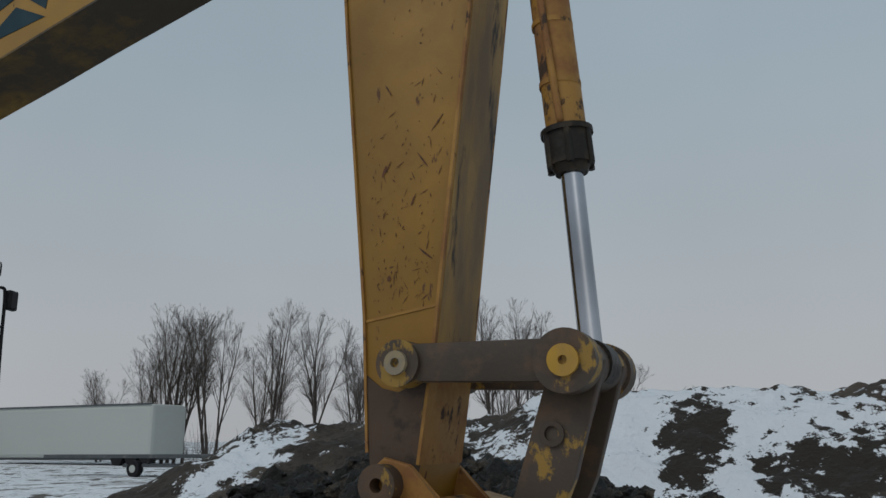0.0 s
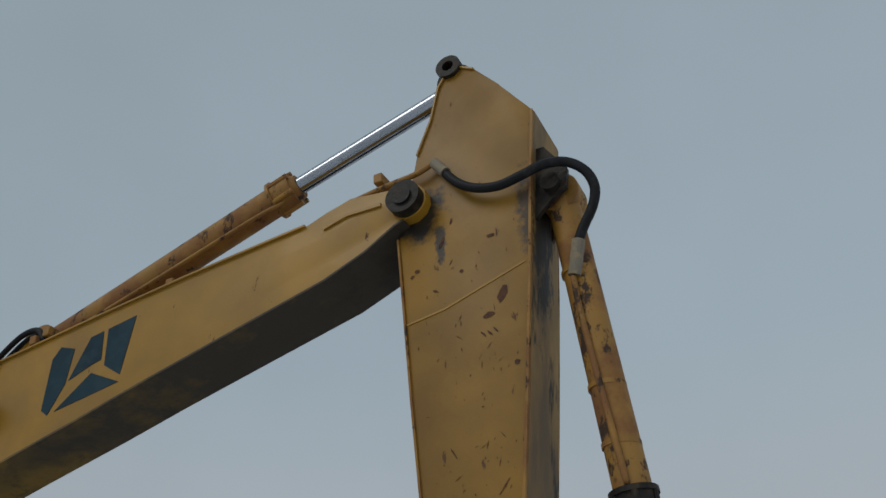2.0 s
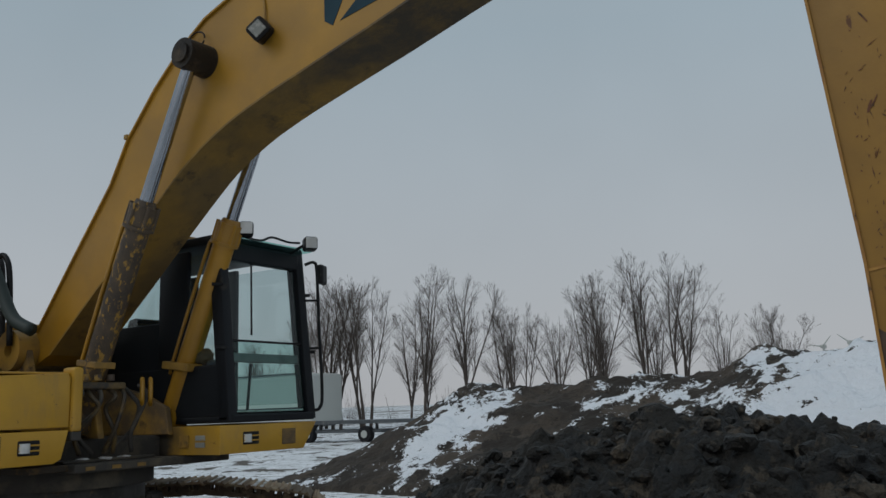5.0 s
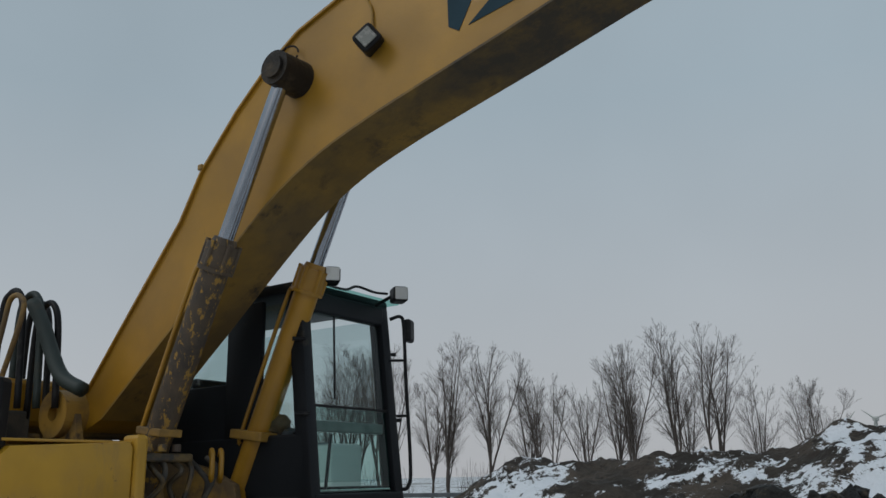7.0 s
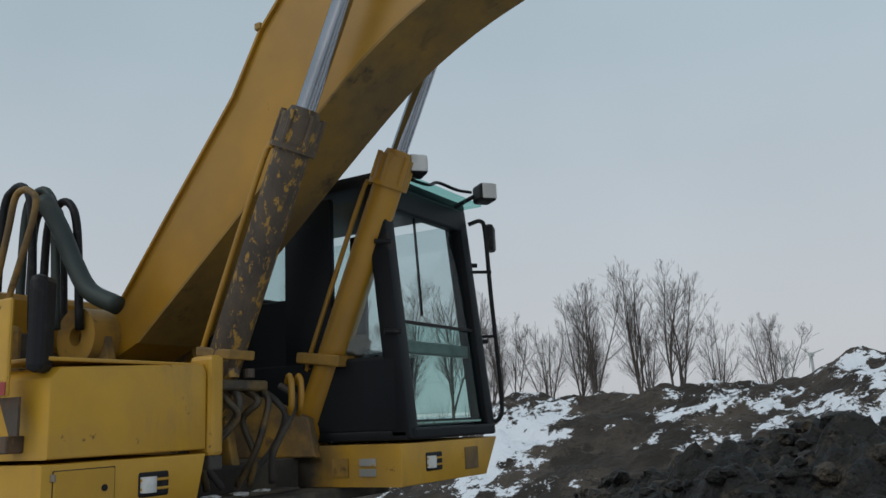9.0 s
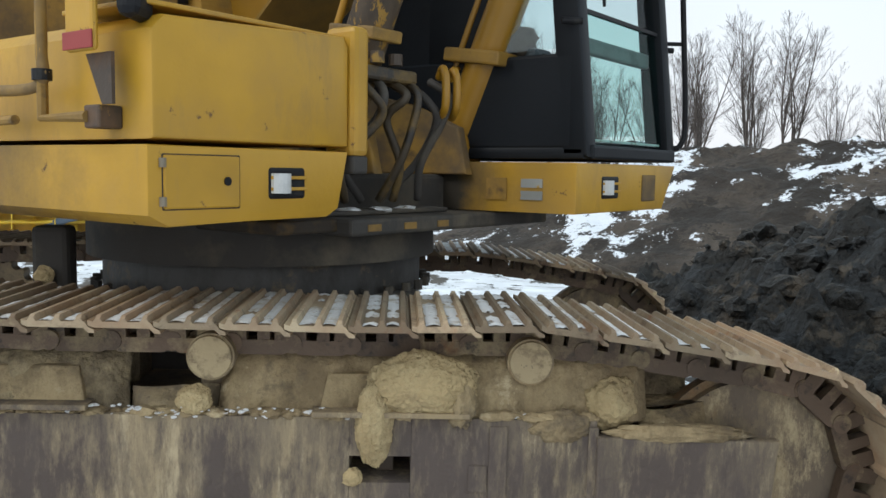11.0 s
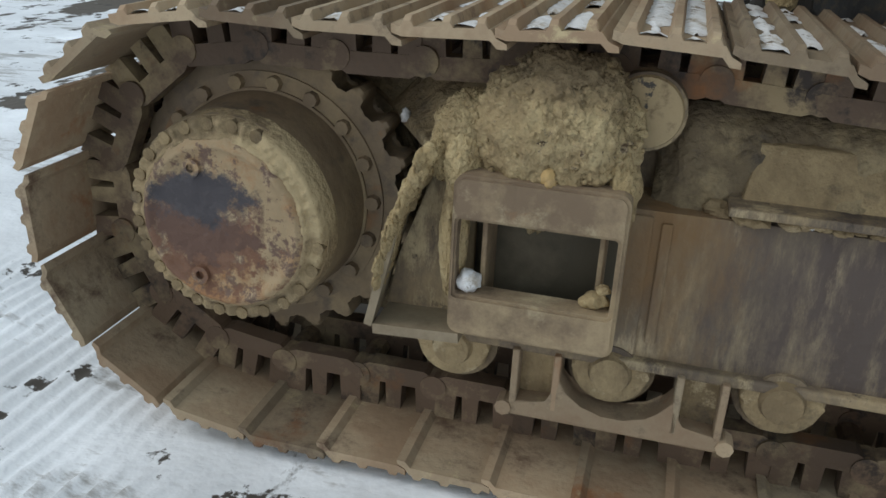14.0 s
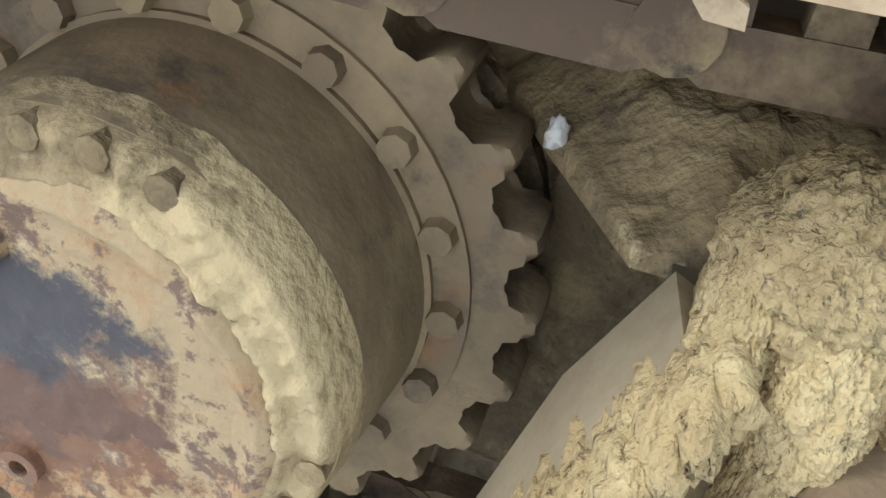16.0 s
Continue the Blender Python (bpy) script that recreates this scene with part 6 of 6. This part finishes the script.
part("back_plate", box(B(), -4.40, -4.03, 5.69, 5.72, 0.33, 0.69), surface("dark_mossy_steel", (0.066, 0.056, 0.036), [((0.13, 0.11, 0.075), 5, 0.5, 0.65, ONE, 0.8)], 0.7), step, "dark plate behind the step", m=TILT)
bm = plate(B(), [(-4.30, 0.68), (-4.30, 0.37), (-4.47, 0.368), (-4.445, 0.48), (-4.38, 0.66)], 5.66, 5.68, 0.004)
part("bracket", bm, frame_mud, step, m=TILT)
bm = B()
strip(bm, [(-4.468, 0.362), (-4.440, 0.48), (-4.415, 0.583), (-4.368, 0.69)], 0.016, 5.565, 5.70)
for v in bm.verts:  # the plate stands askew, its far edge nearer the sprocket
    v.co.x -= 0.12 * (v.co.y - 5.565)
strip(bm, [(-4.466, 0.368), (-4.30, 0.378)], -0.02, 5.565, 5.75)
part("bracket_flange", bm, surface("dusty_bracket", (0.30, 0.245, 0.165), [((0.20, 0.155, 0.10), 4, 0.5, 0.66, ONE, 0.8, 0.7)], 0.7, bump=0.3), step, m=TILT)
part("frozen_clod", lump(B(), (-4.288, 5.575, 0.484), (0.021, 0.021, 0.022), 3, 0.25, 2, 3), ice, step, m=TILT, smooth=True)
for s, z, r in ((-4.062, 0.482, 0.017), (-4.052, 0.503, 0.010), (-4.078, 0.476, 0.011)):
    part("clay_clod", lump(B(), (s, 5.58, z), (r * 1.2, r, r), s, 0.3, 2, 3), mud, step, m=TILT, smooth=True)
# motor housing between step and sprocket
def mud_shelf():
    """A clay-covered shelf behind the bracket, its left edge running askew towards the sprocket."""
    bm, nx, ny = B(), 40, 26
    rows = []
    for j in range(ny + 1):
        v = 5.735 + 0.25 * j / ny
        left = -4.425 - 0.60 * (v - 5.735)
        row = []
        for i in range(nx + 1):
            s_ = left + (-4.05 - left) * i / nx
            p = Vector((s_ * 14, v * 14, 3.0))
            rise = min(1, i / 6)
            row.append(bm.verts.new((s_, v, 0.688 + rise * (0.13 * (i / nx) + 0.30 * (v - 5.735) + 0.016 * noise.fractal(p, 0.8, 2.0, 5) + 0.010 * (0.4 - noise.voronoi(p * 1.7)[0][0])))))
        rows.append(row)
    for a, b in zip(rows, rows[1:]):
        for i in range(nx):
            bm.faces.new((a[i], a[i + 1], b[i + 1], b[i]))
    under = [bm.verts.new((r[0].co.x, r[0].co.y, 0.668)) for r in rows]
    for k in range(ny):
        bm.faces.new((rows[k][0], rows[k + 1][0], under[k + 1], under[k]))
    front = [bm.verts.new((q.co.x, q.co.y, 0.668)) for q in rows[0]]
    for k in range(nx):
        bm.faces.new((rows[0][k + 1], rows[0][k], front[k], front[k + 1]))
    return bm


on_frame("clay_shelf", mud_shelf(), mud_brown, "damp clay lying on the shelf behind the bracket", None, True)
on_frame("frozen_snow", lump(B(), (-4.505, 5.865, 0.694), (0.010, 0.012, 0.014), 4, 0.4, 2, 3), ice, "", None, True)
on_frame("motor_housing", rod(B(), (HUB[0] + 0.05, 5.97, HUB[1]), (HUB[0] + 0.05, 6.2, HUB[1]), 0.26, None, 32), mud_dark, "muddy motor housing behind the sprocket")
on_frame("motor_cover", box(B(), -4.75, -4.1, 6.0, 6.12, 0.16, 0.82, 0.02), mud_dark)

# rollers and their guards
for k in range(9):
    s = -4.335 + 0.312 * k
    bm = rod(B(), (s, FACE - 0.01, 0.288), (s, 6.05, 0.288), 0.055, None, 24)
    ring(bm, (s, FACE + 0.06, 0.281), (0, 1, 0), 0.085, 0.05, 0.06, 28)
    ring(bm, (s, FACE + 0.24, 0.281), (0, 1, 0), 0.085, 0.05, 0.06, 28)
    roller = on_frame("bottom_roller", bm, frame_mud, "clay-caked bottom roller", excavator, 40)
    part("roller_cap", rod(B(), (s, FACE - 0.03, 0.288), (s, FACE - 0.01, 0.288), 0.036, 0.044, 20), mud_brown, roller, m=TILT, smooth=40)
    cup = [(s + 0.074 * math.cos(radians(a)), 0.288 + 0.07 * math.sin(radians(a))) for a in range(180, 361, 15)]
    part("roller_collar", plate(B(), cup + [(s + 0.074, 0.325), (s - 0.074, 0.325)], FACE - 0.014, FACE + 0.035, 0.012), mud_brown, roller, m=TILT, smooth=40)
roller_clay = surface("smeared_roller_face", (0.40, 0.31, 0.18), [((0.06, 0.055, 0.05), 9, 0.585, 0.615, ONE, 0.6, 0.72), ((0.2, 0.15, 0.09), 16, 0.5, 0.62, ONE, 0.9, 0.7)], 0.85, bump=0.6)
for s in (-4.025, -3.09, -2.15):
    bm = rod(B(), (s, 5.725, 0.785), (s, 6.0, 0.785), 0.07, None, 28)
    roller = on_frame("carrier_roller", bm, frame_mud, "small carrier roller under the chain", excavator, 40)
    part("roller_face", rod(B(), (s, 5.716, 0.785), (s, 5.728, 0.785), 0.062, 0.066, 28), roller_clay, roller, "flat roller face smeared with clay", m=TILT)
    part("roller_support", box(B(), s - 0.05, s + 0.05, 5.82, 5.95, 0.6, 0.74, 0.01), frame_mud, roller, m=TILT)
for s0 in (-4.215, -3.285, -2.345):
    s1 = s0 + 0.415
    arc = [(s0 + 0.10 + 0.215 * k / 10, 0.200 + 0.06 * (2 * k / 10 - 1) ** 4) for k in range(11)]
    bm = plate(B(), [(s0, 0.198), (s0 + 0.08, 0.205)] + arc + [(s1 - 0.08, 0.205), (s1, 0.198), (s1 + 0.005, 0.18), (s1 - 0.01, 0.166), (s0 + 0.01, 0.166), (s0 - 0.005, 0.18)], 5.655, 5.72, 0.006)
    guard = on_frame("roller_guard", bm, shoe_steel, "rusty roller guard bracket caked with clay", excavator)
    for a, b in ((s0 + 0.005, s0 + 0.10), (s1 - 0.10, s1 - 0.005)):
        for c in (a, b - 0.014):
            part("rib", box(B(), c, c + 0.014, 5.655, 5.74, 0.19, 0.315, 0.003), shoe_steel, guard, m=TILT)
        part("lug", box(B(), a, b, 5.70, 5.72, 0.19, 0.312, 0.003), mud_brown, guard, m=TILT)
    for s in (s0 - 0.005, s1 + 0.005):
        part("bolt", rod(B(), (s, 5.65, 0.182), (s, 5.69, 0.182), 0.017, None, 8), shoe_steel, guard, m=TILT)

# clay packed on the track frame
CLAY = (  # along, away, up, size, fineness, material
    (-4.168, 5.66, 0.735, (0.148, 0.105, 0.158), 6, mud_hump), (-4.045, 5.625, 0.665, (0.032, 0.05, 0.075), 5, mud), (-4.325, 5.675, 0.735, (0.062, 0.085, 0.07), 6, mud_hump),
    (-4.325, 5.60, 0.565, (0.025, 0.035, 0.135), 6, mud), (-4.318, 5.62, 0.69, (0.034, 0.055, 0.065), 6, mud), (-4.362, 5.66, 0.70, (0.026, 0.07, 0.06), 6, mud),
    (-2.47, 5.70, 0.72, (0.16, 0.055, 0.10), 6, mud), (-2.61, 5.685, 0.60, (0.055, 0.035, 0.125), 6, mud), (-2.36, 5.70, 0.67, (0.05, 0.04, 0.08), 5, mud_brown),
    (-1.90, 5.74, 0.66, (0.08, 0.05, 0.08), 5, mud), (-3.13, 5.70, 0.665, (0.05, 0.03, 0.045), 5, mud), (-2.67, 5.695, 0.44, (0.03, 0.02, 0.028), 4, mud), (-1.70, 5.69, 0.585, (0.22, 0.03, 0.03), 5, mud_brown),
    (-2.06, 5.70, 0.60, (0.10, 0.03, 0.05), 5, mud_brown))
for k, (s, v, z, size, fine, stuff_) in enumerate(CLAY):
    on_frame("clay_lump", lump(B(), (s, v, z), size, k, 0.11 if fine > 5 else 0.18, 1.9, fine), stuff_, "lump of dried yellow clay", None, True)
bm = B()
for q, r in (((-4.163, 5.560, 0.698), 0.013), ((-4.158, 5.556, 0.690), 0.010)):
    lump(bm, q, (r, r * 0.7, r * 1.2), 5, 0.2, 2, 3)
on_frame("clay_stone", bm, surface("ochre_stone", (0.43, 0.29, 0.12), [((0.36, 0.25, 0.12), 30, 0.5, 0.62, ONE, 0.9)], 0.8, bump=0.4), "ochre stone stuck in the clay above the step", None, True)
# clay along the front edge of the bracket
bm = B()
rng = random.Random(17)
for k in range(80):
    t = k / 79
    s = -4.462 + 0.052 * t + 0.04 * t * t
    lump(bm, (s + rng.uniform(-0.004, 0.004), 5.59 + rng.uniform(-0.025, 0.04), 0.45 + 0.26 * t), (rng.uniform(0.010, 0.017) * (0.4 + 0.6 * t), rng.uniform(0.026, 0.04), rng.uniform(0.014, 0.024)), k, 0.35, 2.4, 3)
part("clay_edge", bm, mud, step, "crumbly clay along the bracket's edge", m=TILT, smooth=True)["kind"] = "stuff"
bm = B()
for k in range(420):  # loose crumbs on the clay round the step
    a, b = rng.uniform(0, math.pi), rng.uniform(-0.9, 1)
    r = rng.choice((0.0015, 0.002, 0.003, 0.004, 0.006))
    wide_ = math.sqrt(1 - b * b)
    lump(bm, (-4.168 + 0.147 * wide_ * math.cos(a), 5.66 - 0.104 * wide_ * math.sin(a), 0.735 + 0.157 * b), (r * rng.uniform(0.8, 1.5), r, r), k, 0.4, 2, 2)
on_frame("clay_rubble", bm, mud_hump, "loose crumbs of clay")["kind"] = "stuff"
bm = B()
rng = random.Random(23)
for k in range(320):  # crumbs of clay along the frame's upper edge
    s, r = rng.uniform(-3.9, -1.95), rng.choice((0.004, 0.006, 0.009, 0.013, 0.018))
    lump(bm, (s, FACE + rng.uniform(0.0, 0.05), 0.622 + rng.uniform(0, 0.4) * r), (r * rng.uniform(1.0, 2.0), r, r * 0.8), k, 0.45, 2.4, 2)
on_frame("clay_rubble", bm, mud_brown, "crumbs of clay along the frame's upper edge")["kind"] = "stuff"
rng = random.Random(9)
bm = B()
for k in range(90):
    s = rng.choice((rng.gauss(-3.2, 0.16), rng.gauss(-2.9, 0.2), rng.uniform(-3.8, -2.0)))
    r = rng.uniform(0.003, 0.008)
    lump(bm, (s, FACE - 0.004 + rng.uniform(0, 0.02), 0.626 + rng.uniform(-0.012, 0.02)), (r * rng.uniform(1, 2.2), r, r * rng.uniform(0.5, 0.9)), k, 0.5, 3, 2)
on_frame("snow_dust", bm, ice, "small dirty crumbs of snow")["kind"] = "stuff"
# snow on the shoes of the upper run
jig = random.Random(2)
for track, edge in ((near_track, near_edge), (far_track, far_edge)):
    for p, w in PLACES:
        if p.z > 0.78 and w.x > 0.9:
            m = shoe_place(p, w, edge)
            bm = B()
            thick = math.exp(-((p.x + 2.6) / 1.9) ** 2) * 0.54 - 0.03
            for x in (-0.033, 0.029):
                shift, last = jig.uniform(0, 90), None
                for i in range(56):
                    y = 0.012 + 0.576 * i / 55
                    q = Vector((shift, y * 7, 0))
                    wide_ = 0.021 * min(1, max(0, (noise.fractal(q, 0.9, 2.0, 2) + thick) * 3.5))
                    if wide_ < 0.003:
                        last = None
                        continue
                    off = 0.004 * noise.noise(q * 3)
                    row = [bm.verts.new((x + off + wide_ * u + 0.003 * noise.noise(q * 5 + Vector((u, 0, 0))), y, 0.0008 + h * (0.6 + 0.8 * noise.noise(q * 4 + Vector((u * 3, 0, 0)))))) for u, h in ((-1, 0), (-0.5, 0.005), (0, 0.006), (0.5, 0.005), (1, 0))]
                    if last:
                        for c in range(4):
                            bm.faces.new((last[c], last[c + 1], row[c + 1], row[c]))
                    last = row
            part("snow_patch", bm, ice, track, m=m, smooth=True)["kind"] = "stuff"
# ---- farm implements behind the machine ----
def header(m, length, label, mat, rows, cover, pipe):
    """A harvester header: beams, inclined back sheet, ribs, pipe, row of hoods."""
    head = thing("harvester_header", m, label, "implement", "harvester headers")
    part("frame", box(B(), 0, length, -0.12, 0.1, 0.10, 0.26, 0.03), dark_sheet, head, m=m)
    part("back_sheet", plate(B(), [(0.0, 0.30), (length, 0.30), (length, 0.92), (0.0, 0.92)], 0.10, 0.14, 0.01), mat, head, m=m)
    part("top_beam", box(B(), 0, length, -0.02, 0.16, 0.92, 1.04, 0.02), mat, head, m=m)
    part("ledge", box(B(), 0.05, length - 0.05, -0.42, 0.1, 0.26, 0.31, 0.01), mat, head, m=m)
    part("pipe", sweep(B(), curve([(length * 0.34, -0.45, 0.50), (length * 0.38, -0.33, 0.56), (length * 0.45, -0.26, 0.66), (length * 0.6, -0.24, 0.67), (length - 0.25, -0.24, 0.66)], 6), 0.055, 12), pipe, head, "pale curved pipe", m=m, smooth=True)
    for k in range(round(length / 0.62)):
        x = 0.3 + 0.62 * k
        part("rib", plate(B(), [(-0.12, 0.26), (0.1, 0.26), (0.1, 1.0), (0.04, 1.0)], x - 0.025, x + 0.025, 0.006), mat, head, m=m @ pose(x, 0, 0, 0, 0, 90) @ Matrix.Translation((0, -x, 0)))
    for x in (0, length):
        part("end_sheet", plate(B(), [(-0.75, 0.06), (-0.2, 0.04), (0.2, 0.2), (0.2, 1.05), (-0.1, 1.08), (-0.3, 0.85)], x - 0.03, x + 0.03, 0.015), cover, head, m=m @ pose(x, 0, 0, 0, 0, 90) @ Matrix.Translation((0, -x, 0)))
    jig = random.Random(round(length * 10))
    bm = B()
    for k in range(round(length * 6)):
        lump(bm, (jig.uniform(0.1, length - 0.1), jig.uniform(-0.38, -0.1), 0.31), (jig.uniform(0.05, 0.22), jig.uniform(0.03, 0.1), 0.02), k, 0.4, 2, 2)
    part("snow_cover", bm, snow, head, "bits of snow on the ledge", m=m)["kind"] = "stuff"
    for k in range(rows):
        x, w = length * (k + 0.5) / rows, length / rows
        bm = B()
        verts = bmesh.ops.create_uvsphere(bm, u_segments=18, v_segments=12, radius=1)["verts"]
        bmesh.ops.delete(bm, geom=[v for v in verts if v.co.z < 0.1], context="VERTS")
        bmesh.ops.solidify(bm, geom=bm.faces[:], thickness=0.08)
        for v in bm.verts:
            v.co = Vector((x + v.co.x * w * 0.47, -0.05 + v.co.y * 0.42 - 0.10 * v.co.z, 0.98 + v.co.z * 0.22 + 0.22 * v.co.y))
        part("hood", bm, yellow_clean, head, m=m, smooth=True)
        part("disc", rod(B(), (x, -0.28, 0.97), (x, -0.25, 1.02), w * 0.36, w * 0.36, 20), yellow_rusty, head, m=m)
        part("divider_plate", plate(B(), [(-0.4, 0.5), (0.1, 0.3), (0.1, 1.0), (-0.2, 1.0)], x + w * 0.47, x + w * 0.5, 0.003), mat, head, m=m @ pose(x, 0, 0, 0, 0, 90) @ Matrix.Translation((0, -x, 0)))
    return head


def dress_header(head, m, length, pipe):
    """Reel arms, tubes, hoses and small fittings on the dark header."""
    for x in (length * 0.16, length * 0.44, length * 0.70):
        hoop = [(x + 0.02 * math.sin(a), -0.30 - 0.30 * math.cos(a), 0.78 + 0.34 * math.sin(a)) for a in (radians(-70 + 15 * k) for k in range(18))]
        part("reel_arm", sweep(B(), hoop, 0.045, 8), dark_sheet, head, "curved dark reel arm", m=m, smooth=True)
        part("arm_hub", rod(B(), (x - 0.05, -0.30, 0.62), (x + 0.05, -0.30, 0.62), 0.13, None, 20), rubber, head, m=m, smooth=40)
    for z, y, a, b in ((0.80, -0.34, 0.02, 0.42), (0.44, -0.50, 0.1, 0.95), (1.10, -0.05, 0.0, 0.62)):
        part("reel_tube", sweep(B(), [(length * a, y, z), (length * b, y, z)], 0.035, 10), pipe if z > 0.7 else dark_sheet, head, m=m, smooth=True)
    jig = random.Random(44)
    for k in range(26):
        x = jig.uniform(0.1, length - 0.3)
        part("tine", sweep(B(), [(x, -0.50, 0.44), (x + 0.01, -0.58, 0.34), (x + 0.02, -0.60, 0.20)], 0.008, 5), rubber, head, m=m)
    for k in range(4):
        x = length * (0.12 + 0.22 * k)
        part("hose", sweep(B(), curve([(x, 0.02, 1.04), (x + 0.12, -0.1, 1.22), (x + 0.34, -0.12, 1.20), (x + 0.46, 0.02, 1.04)], 6), 0.016, 6), rubber, head, m=m, smooth=True)
        part("gear_case", box(B(), x + 0.2, x + 0.42, -0.12, 0.10, 0.66, 0.86, 0.03), dark_sheet, head, m=m)
    for k in range(7):
        part("plate_bolt", rod(B(), (length + 0.03, -0.45 + 0.08 * k, 0.25 + 0.05 * (k % 3)), (length + 0.045, -0.45 + 0.08 * k, 0.25 + 0.05 * (k % 3)), 0.022, None, 8), trailer_white, head, m=m)
    part("warning_label", box(B(), length + 0.03, length + 0.036, -0.18, -0.06, 0.82, 0.94), corn_yellow, head, m=m)
    part("red_lamp", box(B(), length * 0.86, length * 0.86 + 0.10, -0.06, 0.0, 1.04, 1.12, 0.01), orange_paint, head, m=m)


LOW_SET = Matrix.Diagonal((1, 1, 0.74, 1))
pale_pipe = surface("pale_dusty_pipe", (0.42, 0.37, 0.24), [((0.25, 0.21, 0.14), 6, 0.5, 0.65, ONE, 0.8)], 0.6)
dark_header = header(pose(-18.6, 2.1, 0, 0, 0, 31) @ LOW_SET, 4.5, "dark grey harvester header with a long pipe, parked on snow", dark_sheet, 0, dark_sheet, pale_pipe)
dress_header(dark_header, WORLD[dark_header], 4.5, pale_pipe)
header(pose(-19.4, 4.4, 0, 0, 0, 61) @ Matrix.Diagonal((1, 1, 0.60, 1)), 7.4, "yellow corn harvester header with a row of rounded hoods", corn_yellow, 12, corn_yellow, corn_yellow)
m = pose(-15.45, 4.55, 0, 0, 0, 66)
snout = thing("end_divider", m, "dull yellow pointed end divider beside the grey header", "divider")
part("shell", plate(B(), [(-0.30, 0.66), (0.05, 0.66), (0.45, 0.40), (1.15, 0.13), (1.12, 0.03), (0.35, 0.05), (0.0, 0.22)], -0.06, 0.06, 0.03), yellow_clean, snout, m=m)
part("mark_bar", box(B(), 0.12, 0.42, -0.066, -0.06, 0.27, 0.30), dark_sheet, snout, m=m)
for x, y, turn in ((-18.2, 3.9, 25), (-16.6, 8.6, 40)):
    m = pose(x, y, 0, 0, 0, turn)
    chute = thing("plastic_divider", m, "slate blue pointed crop divider of a header", "divider", "crop dividers")
    part("shell", plate(B(), [(-0.9, 0.35), (-0.75, 0.32), (0.3, 0.62), (0.75, 0.80), (0.6, 0.92), (0.1, 0.86)], -0.16, 0.16, 0.04), blue_grey, chute, m=m)
    part("stand", box(B(), -0.1, 0.1, -0.1, 0.1, 0, 0.5), dark_sheet, chute, m=m)
van = thing("delivery_van", pose(-35, 12.5, 0, 0, 0, 60), "white delivery van parked far behind", "van")
m = WORLD[van]
part("body", box(B(), -2.4, 2.2, -0.95, 0.95, 0.35, 2.3, 0.18), trailer_white, van, m=m)
part("windows", box(B(), 0.9, 2.0, -0.97, 0.97, 1.4, 2.0, 0.05), rubber, van, m=m)
for x in (-1.5, 1.5):
    part("wheel", rod(B(), (x, -1.0, 0.35), (x, -0.75, 0.35), 0.35, None, 20), rubber, van, m=m)
m = pose(-30, 3.0, 0, 0, 0, 35)
drill = thing("red_implement", m, "faded red farm implement with upright frame", "implement")
part("frame", box(B(), -3.0, 3.0, -0.3, 0.3, 0.4, 0.7, 0.04), red_paint, drill, m=m)
part("tank", box(B(), -2.6, 2.2, -0.5, 0.5, 0.8, 1.3, 0.08), red_paint, drill, m=m)
for x in (-2.5, 0, 2.5):
    part("mast", box(B(), x - 0.07, x + 0.07, -0.1, 0.1, 0.5, 1.9, 0.02), red_paint, drill, m=m)
for x in (-2.0, 2.0):
    part("wheel", rod(B(), (x, -0.5, 0.4), (x, -0.3, 0.4), 0.4, None, 18), rubber, drill, m=m)
m = pose(-31, 9.0, 0, 0, 0, 50)
loader = thing("orange_machine", m, "orange farm machine parked in the distance", "machine")
part("body", box(B(), -1.6, 1.6, -0.7, 0.7, 0.6, 1.7, 0.12), orange_paint, loader, m=m)
part("housing", box(B(), -0.4, 1.0, -0.5, 0.5, 1.7, 2.3, 0.08), orange_paint, loader, m=m)
for x in (-1.1, 1.1):
    part("wheel", rod(B(), (x, -0.85, 0.5), (x, -0.6, 0.5), 0.5, None, 20), rubber, loader, m=m)
